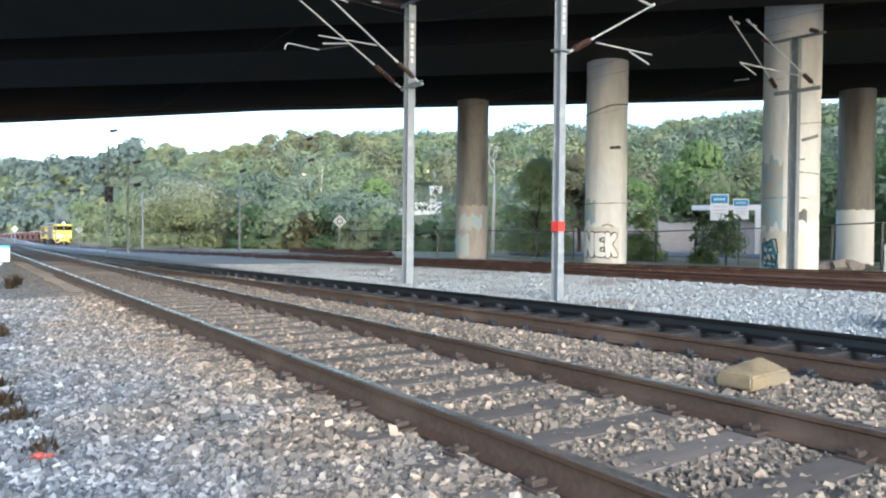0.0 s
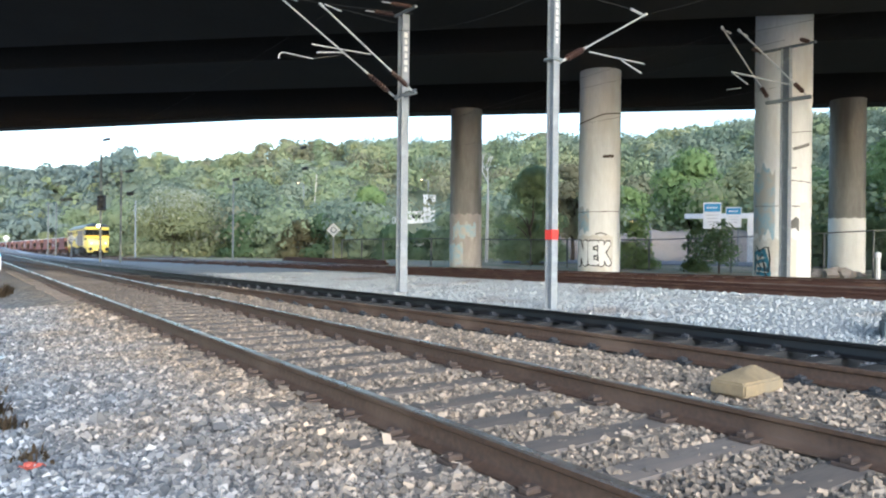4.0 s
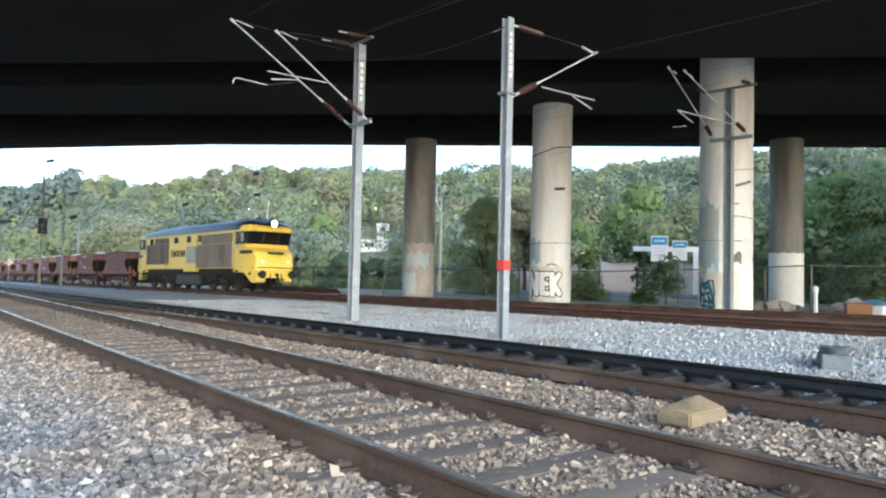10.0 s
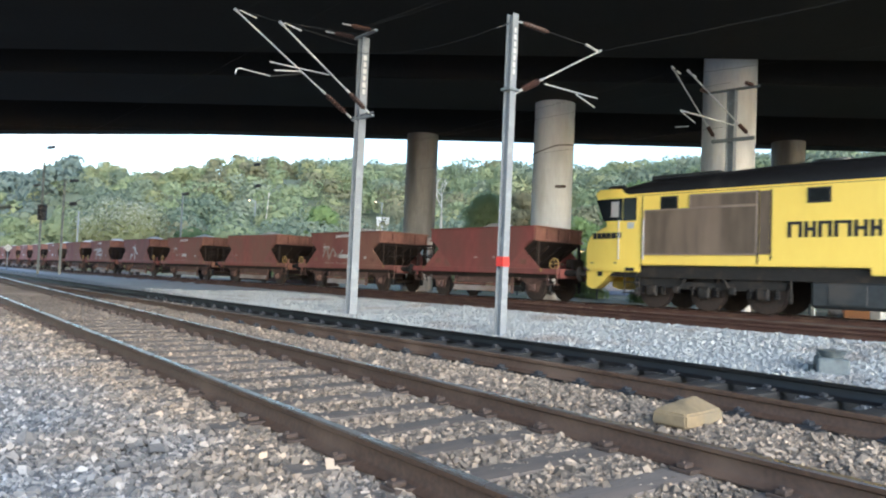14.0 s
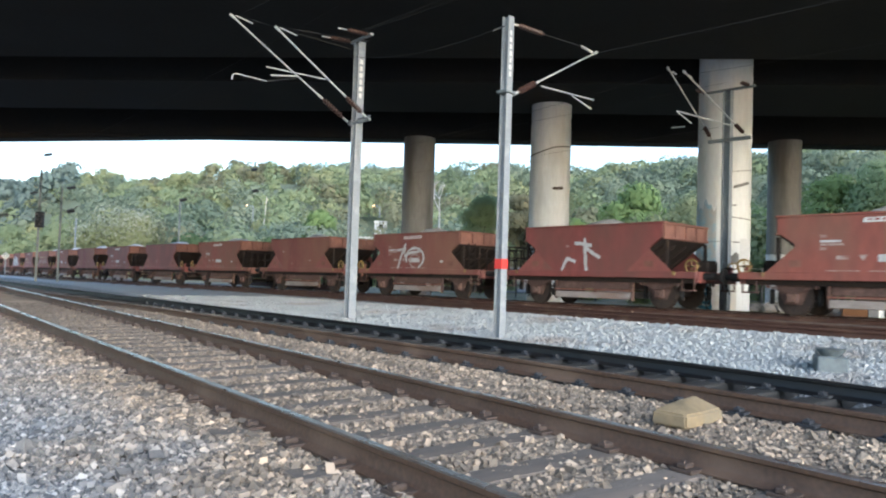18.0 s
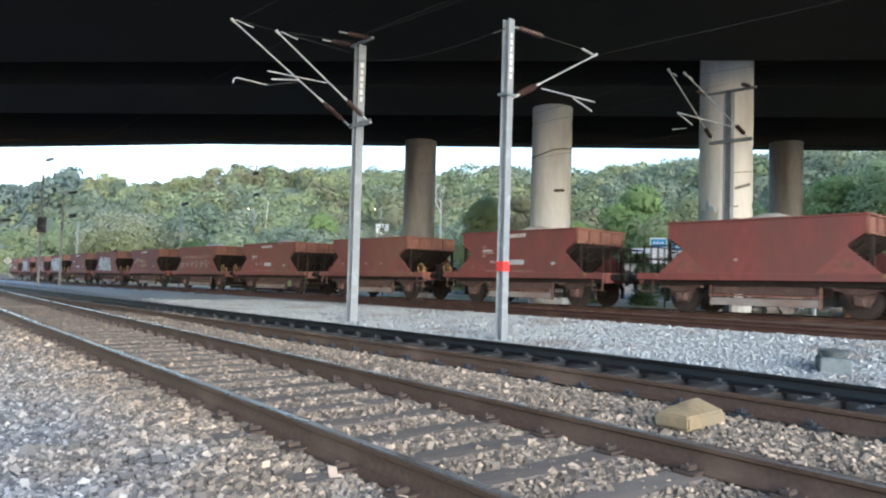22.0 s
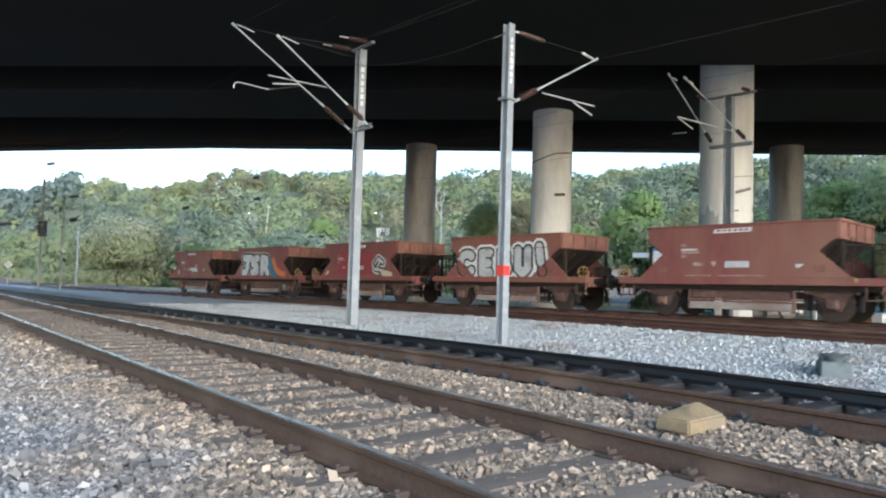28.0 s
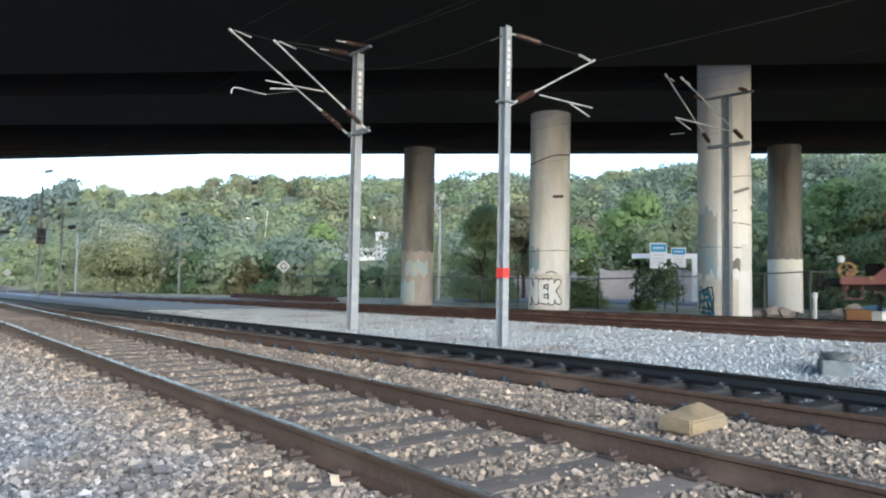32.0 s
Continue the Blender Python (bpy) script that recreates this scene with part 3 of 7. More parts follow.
def build_ground():
    az = np.concatenate([np.arange(-180, -12, 6), np.arange(-12, 84, 0.8), np.arange(84, 180, 6)])
    rs = np.concatenate([np.arange(0.6, 14, 0.22), np.arange(14, 40, 0.5), 40 * 1.05 ** np.arange(0, 92)])
    verts, faces = [(0, 0, g(0, 0))], []
    for r in rs:
        for a in az:
            x, y = r * math.sin(radians(a)), r * math.cos(radians(a))
            n = noise.noise((x * 0.9, y * 0.9, 0)) * 0.025 + noise.noise((x * 0.05, y * 0.05, 3)) * min(1.2, max(0, (r - 60) * 0.01))
            verts.append((x, y, g(x, y) + n))
    na, nr = len(az), len(rs)
    for i in range(nr - 1):
        for j in range(na):
            k = (j + 1) % na
            faces.append((1 + i * na + j, 1 + i * na + k, 1 + (i + 1) * na + k, 1 + (i + 1) * na + j))
    for j in range(0, na, 2):
        faces.append((0, 1 + (j + 2) % na, 1 + (j + 1) % na, 1 + j))
    ob = raw("ground", verts, faces, M["ground"], smooth=True)
    return tagged(ob, "track formation of ballast and dry earth rising to a wooded hill", "ground", kind="structure")


build_ground()


# ---------------------------------------------------------------- tracks
RAIL = [(-0.075, -0.172), (-0.075, -0.160), (-0.02, -0.142), (-0.009, -0.125), (-0.009, -0.05), (-0.034, -0.036), (-0.036, -0.010), (-0.028, -0.001)]
RAIL = RAIL + [(-x, z) for x, z in RAIL[::-1]]


def sweep_rail(name, xf, zf, off, y0, y1, step, side_mat, top_mat, parent):
    ys = np.arange(y0, y1 + step / 2, step)
    verts, faces = [], []
    n = len(RAIL)
    for y in ys:
        d = (xf(y + 0.2) - xf(y - 0.2)) / 0.4
        k = math.hypot(1, d)
        for px, pz in RAIL:
            verts.append((xf(y) + (off + px) / k, y - (off + px) * d / k, zf(y) + pz))
    for i in range(len(ys) - 1):
        for j in range(n):
            k = (j + 1) % n
            faces.append((i * n + j, i * n + k, (i + 1) * n + k, (i + 1) * n + j))
    ob = raw(name, verts, faces, side_mat, parent)
    ob.data.materials.append(top_mat)
    ob.data.polygons.foreach_set("material_index", [1 if j in (6, 7, 8) else 0 for _ in range(len(ys) - 1) for j in range(n)])
    ob.data.set_sharp_from_angle(angle=radians(40))
    return ob


def flat(y):
    return 0.0


def sleeper_mesh(name, length, wide, tall, material):
    bm = B()
    box(bm, (0, 0, -tall / 2), (length, wide, tall), bevel=0.012)
    rng = random.Random(4)
    for v in bm.verts:
        v.co += Vector((rng.uniform(-0.01, 0.01), rng.uniform(-0.006, 0.006), rng.uniform(-0.006, 0.004)))
    me = bpy.data.meshes.new(name)
    bm.to_mesh(me)
    bm.free()
    me.materials.append(material)
    return me


def clip_mesh(material):
    bm = B()
    box(bm, (0, 0, 0.012), (0.34, 0.15, 0.024), bevel=0.004)
    for s in (-1, 1):
        box(bm, (s * 0.115, 0, 0.04), (0.09, 0.07, 0.035), bevel=0.008)
        tube(bm, (s * 0.135, 0, 0.03), (s * 0.135, 0, 0.07), 0.017, seg=6)
    me = bpy.data.meshes.new("rail_clip")
    bm.to_mesh(me)
    bm.free()
    me.materials.append(material)
    return me


def rail_clip_black():
    return clip_mesh(M["chair"])


CLIP, CLIP_BLACK = clip_mesh(M["clip"]), rail_clip_black()


def lay_track(name, label, xf, zf, y0, y1, rails, me, top, s0, s1, pitch, clips=True, clip_data=None, rail_step=1.0):
    tr = thing(name, Matrix(), label, "railway track", kind="structure")
    for off, sm, tm in rails:
        sweep_rail("rail", xf, zf, off, y0, y1, rail_step, sm, tm, tr)
    y, rng = s0, random.Random(7)
    while y < s1:
        d = math.atan2(xf(y + 0.3) - xf(y - 0.3), 0.6)
        sl = new("sleeper", me)
        sl.parent = tr
        sl.matrix_world = pose(xf(y) + rng.uniform(-0.03, 0.03), y, zf(y) + top, rng.uniform(-0.4, 0.4), rng.uniform(-0.3, 0.3), -math.degrees(d) + rng.uniform(-0.8, 0.8))
        if clips and y < 22:
            for off, _, _ in rails:
                c = new("rail_clip", clip_data or CLIP)
                c.parent = tr
                c.matrix_world = pose(xf(y) + off, y, zf(y) + top - 0.004, 0, 0, -math.degrees(d))
        y += pitch
    return tr


OLD = sleeper_mesh("sleeper", 2.6, 0.24, 0.18, M["sleeper"])
TAR = sleeper_mesh("sleeper", 2.75, 0.25, 0.18, M["sleeper_black"])
lay_track("track_1", "straight railway track with rusty rails on dust-brown sleepers", x1, flat, -6, 160,
          [(-0.867, M["rail_side"], M["rail_top"]), (0.867, M["rail_side"], M["rail_top"])], OLD, -0.165, -6.0, 34, 0.6)
lay_track("track_2", "turnout track with a rusty rail and a black rail on tarred sleepers", x2, flat, -6, 70,
          [(-0.867, M["rail_side"], M["rail_side"]), (0.867, M["rail_black"], M["rail_black"])], TAR, -0.165, -5.8, 30, 0.6, clip_data=CLIP_BLACK)
lay_track("track_3", "railway track with red-rusted rails in pale ballast", x3, z3, -25, 62,
          [(-0.867, M["rail_red"], M["rail_red"]), (0.867, M["rail_red"], M["rail_red"])], OLD, -0.165, -24, 60, 0.6, clips=False)
lay_track("track_4", "railway track with red-rusted rails that carries the goods train", x4, z4, -60, 260,
          [(-0.867, M["rail_red"], M["rail_top"]), (0.867, M["rail_red"], M["rail_top"])], OLD, -0.165, -50, 110, 0.6, clips=False)


# ---------------------------------------------------------------- loose ballast
def scatter(name, label, regions, seed):
    """Broken stones as bevelled, twisted blocks; regions of (x0, x1, y0, y1, count, size, keep)."""
    rng = np.random.default_rng(seed)
    cube = np.array([[-1, -1, -1], [1, -1, -1], [1, 1, -1], [-1, 1, -1], [-1, -1, 1], [1, -1, 1], [1, 1, 1], [-1, 1, 1]], dtype=float) * 0.5
    quads = np.array([[0, 3, 2, 1], [4, 5, 6, 7], [0, 1, 5, 4], [1, 2, 6, 5], [2, 3, 7, 6], [3, 0, 4, 7]])
    V, Fs, n0 = [], [], 0
    for x0, x1_, y0, y1_, count, size, keep in regions:
        # denser near the eye
        y = y0 + (y1_ - y0) * rng.random(count) ** 1.5
        x = x0 + (x1_ - x0) * rng.random(count)
        ok = np.array([keep(a, b) for a, b in zip(x, y)])
        x, y = x[ok], y[ok]
        n = len(x)
        z = np.array([g(a, b) for a, b in zip(x, y)])
        s = size * rng.lognormal(0, 0.32, n)
        v = cube[None] * (1 + rng.uniform(-0.32, 0.32, (n, 8, 3))) * (s[:, None] * rng.uniform(0.65, 1.25, (n, 3)))[:, None, :]
        q = rng.normal(size=(n, 4))
        q /= np.linalg.norm(q, axis=1)[:, None]
        w, a, b, c = q.T
        R = np.stack([1 - 2 * (b * b + c * c), 2 * (a * b - c * w), 2 * (a * c + b * w), 2 * (a * b + c * w), 1 - 2 * (a * a + c * c), 2 * (b * c - a * w), 2 * (a * c - b * w), 2 * (b * c + a * w), 1 - 2 * (a * a + b * b)], -1).reshape(n, 3, 3)
        v = np.einsum("nij,nkj->nki", R, v)
        up = v[:, quads].mean(axis=2)
        keep_face = up[:, :, 2] > -0.3 * np.linalg.norm(up, axis=2)
        v += np.stack([x, y, z + s * rng.uniform(-0.1, 0.38, n)], -1)[:, None, :]
        V.append(v.reshape(-1, 3))
        Fs.append((quads[None] + (n0 + 8 * np.arange(n))[:, None, None])[keep_face])
        n0 += 8 * n
    ob = raw(name, np.concatenate(V), np.concatenate(Fs), M["ballast"])
    return tagged(ob, label, "ballast", kind="stuff")


def clear_of_rails(a, b):
    return min(abs(a - x1(b) + 0.867), abs(a - x1(b) - 0.867), abs(a - x2(b) + 0.867), abs(a - x2(b) - 0.867)) > 0.09


def clear_of_third(a, b):
    return clear_of_rails(a, b) and a < x3(b) - 0.98


def between_sleepers(a, b):
    k = ((b + 2.4) / 0.6) % 1.0
    return clear_of_rails(a, b) and (0.22 < k < 0.80 or (b * 7.31 + a * 3.7) % 1 < 0.2)


def between_tarred(a, b):
    k = ((b + 2.2) / 0.6) % 1.0
    return clear_of_rails(a, b) and 0.26 < k < 0.76 and a < x2(b) + 0.42


scatter("ballast", "loose grey-white ballast stones beside the near track", [(-0.9, 2.2, 1.2, 15, 66000, 0.024, clear_of_rails), (-3.2, 2.2, -3.0, 1.2, 6000, 0.03, clear_of_rails), (-3.2, -0.9, 1.2, 9, 4000, 0.03, clear_of_rails)], 1)
scatter("ballast", "dust-brown ballast stones between the rails and tracks", [(2.35, 4.0, 0.6, 22, 24000, 0.021, between_sleepers), (4.1, 6.0, 0.6, 20, 34000, 0.0225, clear_of_rails), (2.0, 2.3, 1, 14, 1500, 0.026, clear_of_rails), (2.35, 4.0, -4.0, 0.6, 2000, 0.029, between_sleepers), (4.1, 6.0, -4.0, 0.6, 2500, 0.03, clear_of_rails)], 2)
scatter("ballast", "pale fresh ballast heaped between the tracks", [(6.25, 7.85, 0, 24, 7000, 0.033, between_tarred), (8.25, 14.1, 1.0, 30, 40000, 0.025, clear_of_third), (16.6, 18.6, 2.0, 30, 1800, 0.03, clear_of_rails)], 3)


# ---------------------------------------------------------------- viaduct
E_DIR = Vector((0.7124, -0.7018, 0))
N_DIR = Vector((0.7018, 0.7124, 0))
DECK_TURN = Matrix(((E_DIR.x, N_DIR.x, 0), (E_DIR.y, N_DIR.y, 0), (0, 0, 1))).to_4x4()


def deck_box(bm, e0, e1, n0, n1, za, zb):
    c = E_DIR * ((e0 + e1) / 2) + N_DIR * ((n0 + n1) / 2) + Vector((0, 0, (za + zb) / 2))
    return box(bm, c, (e1 - e0, n1 - n0, zb - za), turn=DECK_TURN)


def build_viaduct():
    v = thing("viaduct_deck", Matrix(), "wide dark concrete viaduct deck on girders over the tracks", "viaduct", kind="structure")
    # the near stretch, down to n = 5, is unseen; added to shade piers and ground
    bm = B()
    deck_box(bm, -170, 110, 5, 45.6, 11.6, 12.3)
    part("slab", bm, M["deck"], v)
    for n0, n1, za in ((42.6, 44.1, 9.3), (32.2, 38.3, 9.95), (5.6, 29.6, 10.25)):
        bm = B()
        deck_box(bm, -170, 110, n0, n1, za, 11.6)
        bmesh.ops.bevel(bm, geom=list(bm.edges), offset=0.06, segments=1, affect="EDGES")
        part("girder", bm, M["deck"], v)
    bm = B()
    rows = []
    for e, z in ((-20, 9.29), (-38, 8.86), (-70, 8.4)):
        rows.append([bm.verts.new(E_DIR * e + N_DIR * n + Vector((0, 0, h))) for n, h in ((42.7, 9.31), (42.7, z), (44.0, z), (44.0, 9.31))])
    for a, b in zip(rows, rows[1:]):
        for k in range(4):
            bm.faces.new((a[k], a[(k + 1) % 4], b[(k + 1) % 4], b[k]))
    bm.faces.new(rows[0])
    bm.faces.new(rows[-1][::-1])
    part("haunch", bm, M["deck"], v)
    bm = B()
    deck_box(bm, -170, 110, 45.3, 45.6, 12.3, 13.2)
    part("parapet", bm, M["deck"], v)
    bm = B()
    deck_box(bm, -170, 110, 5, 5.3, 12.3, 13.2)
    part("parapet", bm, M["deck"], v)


def pier(px, py, top, r, label):
    p = thing("pier", pose(px, py, g(px, py) - 0.1), label, "bridge pier", "viaduct piers")
    h = top - g(px, py) + 0.1
    rng = random.Random(int(px * 10))
    seg, rings = 40, 60
    vs, fs = [], []
    for i in range(rings + 1):
        z = h * i / rings
        k = (z % 2.35) / 2.35
        lip = -0.03 if k < 0.02 or k > 0.985 else 0.0
        for j in range(seg):
            w = 0.006 * math.sin(j * 4.1) + rng.uniform(-0.003, 0.003)
            a = j * math.tau / seg
            vs.append(((r + lip + w) * math.cos(a), (r + lip + w) * math.sin(a), z))
    for i in range(rings):
        for j in range(seg):
            k = (j + 1) % seg
            fs.append((i * seg + j, i * seg + k, (i + 1) * seg + k, (i + 1) * seg + j))
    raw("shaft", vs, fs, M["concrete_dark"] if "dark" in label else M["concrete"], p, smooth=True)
    bm = B()
    tube(bm, (0, 0, h - 0.22), (0, 0, h), r * 0.86, seg=36)
    part("bearing", bm, M["deck"], p)
    return p


def wrap(name, p, r, a0, a1, z0, z1, material, label="", ragged=0.0, seed=1, lift=0.006):
    """A painted patch bent round a shaft; angles in degrees from +x."""
    n = max(4, int(abs(a1 - a0) / 3))
    vs, fs = [], []
    for i in range(n + 1):
        a = radians(a0 + (a1 - a0) * i / n)
        lo, hi = (z + ragged * (0.6 * math.sin(i * 0.55 + seed * k) + 0.4 * math.sin(i * 1.3 + seed)) for z, k in ((z0, 1.0), (z1, 2.3)))
        for z, q in ((lo, r + lift + 0.012), (hi, r + lift + 0.012), (hi, r - 0.01), (lo, r - 0.01)):
            vs.append((q * math.cos(a), q * math.sin(a), z))
    for i in range(n):
        for k in range(4):
            m = (k + 1) % 4
            fs.append((i * 4 + k, i * 4 + m, (i + 1) * 4 + m, (i + 1) * 4 + k))
    return raw(name, vs, fs, material, p, label)


build_viaduct()
P1 = pier(25.9, 34.4, 9.35, 0.96, "round concrete pier, dark with stains and painted-in deck shade, and a blue-sprayed foot")
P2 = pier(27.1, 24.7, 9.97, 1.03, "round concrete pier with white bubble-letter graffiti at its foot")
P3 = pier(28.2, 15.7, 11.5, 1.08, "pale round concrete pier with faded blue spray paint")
P4 = pier(40.8, 19.0, 9.35, 0.90, "round concrete pier with a shaft dark from stains and painted-in deck shade")


def to_eye(p):
    return math.degrees(math.atan2(-p.location.y, -p.location.x))


def spray_on_shaft(p, r, name, strokes, width, material, lift, label="", cell=0.025):
    """Spray strokes bent round a shaft; strokes of (angle from the eye's side, height), laid as a fine sheet."""
    a0 = to_eye(p)
    us = np.arange(-95, 95, math.degrees(cell / r))
    zs = np.arange(0.1, max(z for line in strokes for _, z in line) + 0.5, cell)
    U, Z = np.meshgrid(np.radians(us) * r, zs, indexing="ij")
    near = np.full(U.shape, 9.0)
    for line in strokes:
        for (a, za), (b, zb) in zip(line, line[1:]):
            ax, bx = radians(a) * r, radians(b) * r
            dx, dz = bx - ax, zb - za
            s = np.clip(((U - ax) * dx + (Z - za) * dz) / max(1e-9, dx * dx + dz * dz), 0, 1)
            near = np.minimum(near, np.hypot(U - ax - s * dx, Z - za - s * dz))
    vs, fs = [], []
    h, q = cell / 2, r + lift + 0.014
    for i, k in np.argwhere(near < width / 2):
        n = len(vs)
        for du, dz in ((-h, -h), (h, -h), (h, h), (-h, h)):
            w = radians(a0) + (U[i, k] + du) / r
            vs.append((q * math.cos(w), q * math.sin(w), Z[i, k] + dz))
        fs.append((n, n + 1, n + 2, n + 3))
    return raw(name, vs, fs, material, p, label)


def paint_piers():
    a = to_eye(P2)
    wrap("limewash", P2, 1.03, a - 88, a + 40, 0.1, 1.95, M["limewash"], "patchy whitewash", 0.06, 3, 0.004)
    letters = [[(-62, 0.55), (-61, 1.58)], [(-60, 1.5), (-39, 0.62)], [(-38, 0.56), (-37, 1.58)],
               [(-21, 0.62), (-22, 1.55)], [(-22, 1.53), (-8, 1.56)], [(-22, 1.08), (-10, 1.08)], [(-21, 0.62), (-7, 0.6)],
               [(7, 0.57), (6, 1.57)], [(7, 1.04), (25, 1.54)], [(9, 1.1), (27, 0.6)]]
    spray_on_shaft(P2, 1.03, "graffiti_outline", letters, 0.37, M["black"], 0.009, "black outline of bubble letters")
    spray_on_shaft(P2, 1.03, "graffiti_fill", letters, 0.255, M["fresh_white"], 0.03, "white fill of bubble letters")
    for one in ([(-8, 2.02), (6, 2.08)], [(10, 2.05), (20, 2.0)]):
        spray_on_shaft(P2, 1.03, "graffiti_line", [one], 0.07, M["concrete_dark"], 0.009)
    wrap("spray_haze", P2, 1.03, a - 72, a - 28, 2.2, 3.3, M["paleblue"], "", 0.2, 5)
    a = to_eye(P3)
    wrap("limewash", P3, 1.08, a - 80, a + 30, 0.1, 1.75, M["limewash"], "patchy whitewash", 0.08, 4, 0.004)
    wrap("spray_haze", P3, 1.08, a - 74, a - 14, 1.9, 4.6, M["paleblue"], "faded blue spray", 0.3, 6)
    blob = [[(-64, 0.5), (-60, 1.2), (-36, 1.3), (-26, 0.7), (-24, 0.3), (-55, 0.35)], [(-56, 0.8), (-32, 0.9)], [(-52, 0.55), (-30, 0.5)], [(-50, 1.1), (-34, 1.1)]]
    spray_on_shaft(P3, 1.08, "graffiti_fill", blob, 0.15, M["tag_blue"], 0.009, "bright blue spray tag")
    line = [[(-62, 1.35), (-66, 1.1), (-58, 0.7), (-64, 0.3)], [(-58, 1.45), (-48, 1.25), (-34, 1.42), (-26, 1.4)], [(-56, 0.9), (-44, 0.6), (-50, 0.3)], [(-26, 1.4), (-22, 0.9), (-26, 0.4), (-38, 0.85), (-32, 0.3), (-23, 0.2)], [(-46, 0.95), (-40, 1.1)]]
    for one in line:
        spray_on_shaft(P3, 1.08, "graffiti_line", [one], 0.06, M["black"], 0.014, "black tag line")
    spray_on_shaft(P3, 1.08, "graffiti_line", [[(3, 0.75), (14, 0.55), (12, 0.25), (2, 0.15)]], 0.05, M["tag_blue"], 0.009, cell=0.02)
    wrap("notice", P3, 1.08, a + 36, a + 72, 2.1, 3.2, M["white"], "white bill", 0.03, 8, 0.012)
    wrap("smear", P3, 1.08, a + 6, a + 34, 2.15, 2.55, M["concrete_dark"], "brown smear", 0.1, 18, 0.008)
    a = to_eye(P1)
    wrap("wash", P1, 0.96, a - 88, a + 88, 0.1, 3.3, M["wash_dull"], "thin pinkish wash", 0.08, 12, 0.004)
    wrap("spray_haze", P1, 0.96, a - 84, a - 8, 0.2, 1.5, M["paleblue"], "faded blue spray", 0.15, 9, 0.008)
    wrap("spray_haze", P1, 0.96, a - 50, a + 40, 1.9, 2.7, M["paleblue"], "faded blue spray", 0.2, 10, 0.008)
    # uneven pour joints and rust-dark blemishes on the shafts
    for one, w in (([(-85, 7.55), (-30, 7.7), (10, 7.95), (80, 8.1)], 0.06), ([(12, 5.85), (38, 5.9)], 0.15), ([(-80, 3.1), (70, 3.16)], 0.03)):
        spray_on_shaft(P2, 1.03, "pour_joint", [one], w, M["bark"], 0.004)
    for one, w in (([(8, 4.1), (70, 4.02)], 0.04), ([(22, 5.35), (58, 5.55)], 0.12), ([(5, 4.55), (26, 4.6)], 0.06), ([(-70, 3.1), (60, 3.05)], 0.03), ([(0, 5.95), (70, 6.1)], 0.03)):
        spray_on_shaft(P3, 1.08, "pour_joint", [one], w, M["concrete_dark"], 0.004)
    a = to_eye(P4)
    # plain concrete tone painted on the lower shaft, where the deck's shade ends
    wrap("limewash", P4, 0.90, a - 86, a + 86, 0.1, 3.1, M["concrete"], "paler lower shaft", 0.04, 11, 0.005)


paint_piers()


# ---------------------------------------------------------------- masts
def insulator(bm, a, b, r=0.062):
    rings = [(0, 0.03)]
    n = 7
    for i in range(n):
        s = 0.08 + 0.84 * i / n
        rings += [(s, 0.035), (s + 0.04, r), (s + 0.075, r * 0.95), (s + 0.09, 0.035)]
    rings.append((1, 0.03))
    return lathe(bm, rings, a, b, 12)


def arm(p, a, b, r, share=(0.0, 0.22), far_fit=True, name="strut"):
    """A tube from a to b with a brown insulator on its first stretch."""
    a, b = Vector(a), Vector(b)
    i0, i1 = a.lerp(b, share[0] + 0.02), a.lerp(b, share[1])
    bm = B()
    insulator(bm, i0, i1, 0.075)
    part("insulator", bm, M["insulator"], p, "brown ribbed insulator")
    bm = B()
    tube(bm, a, i0, 0.03, seg=8)
    tube(bm, i1, b, r, seg=10)
    tube(bm, i1, i1.lerp(b, 0.05), r * 1.5, seg=10)
    if far_fit:
        tube(bm, b - (b - a).normalized() * 0.1, b + (b - a).normalized() * 0.04, r * 1.7, seg=10)
    part(name, bm, M["tube"], p)


def bar(p, name, a, b, r, material, seg=8):
    bm = B()
    tube(bm, a, b, r, seg=seg)
    return part(name, bm, material, p)


def h_post(p, h, w, d, material):
    """A rolled H section, flanges across y."""
    f, k = 0.016, 0.006
    sec = [(-w / 2, -d / 2), (w / 2, -d / 2), (w / 2, f - d / 2), (k, f - d / 2), (k, d / 2 - f), (w / 2, d / 2 - f), (w / 2, d / 2), (-w / 2, d / 2), (-w / 2, d / 2 - f), (-k, d / 2 - f), (-k, f - d / 2), (-w / 2, f - d / 2)]
    bm = B()
    lo, hi = ([bm.verts.new((x, y, z)) for x, y in sec] for z in (0.0, h))
    n = len(sec)
    for i in range(n):
        j = (i + 1) % n
        bm.faces.new((lo[i], lo[j], hi[j], hi[i]))
    bm.faces.new(lo[::-1])
    bm.faces.new(hi)
    part("post", bm, material, p)


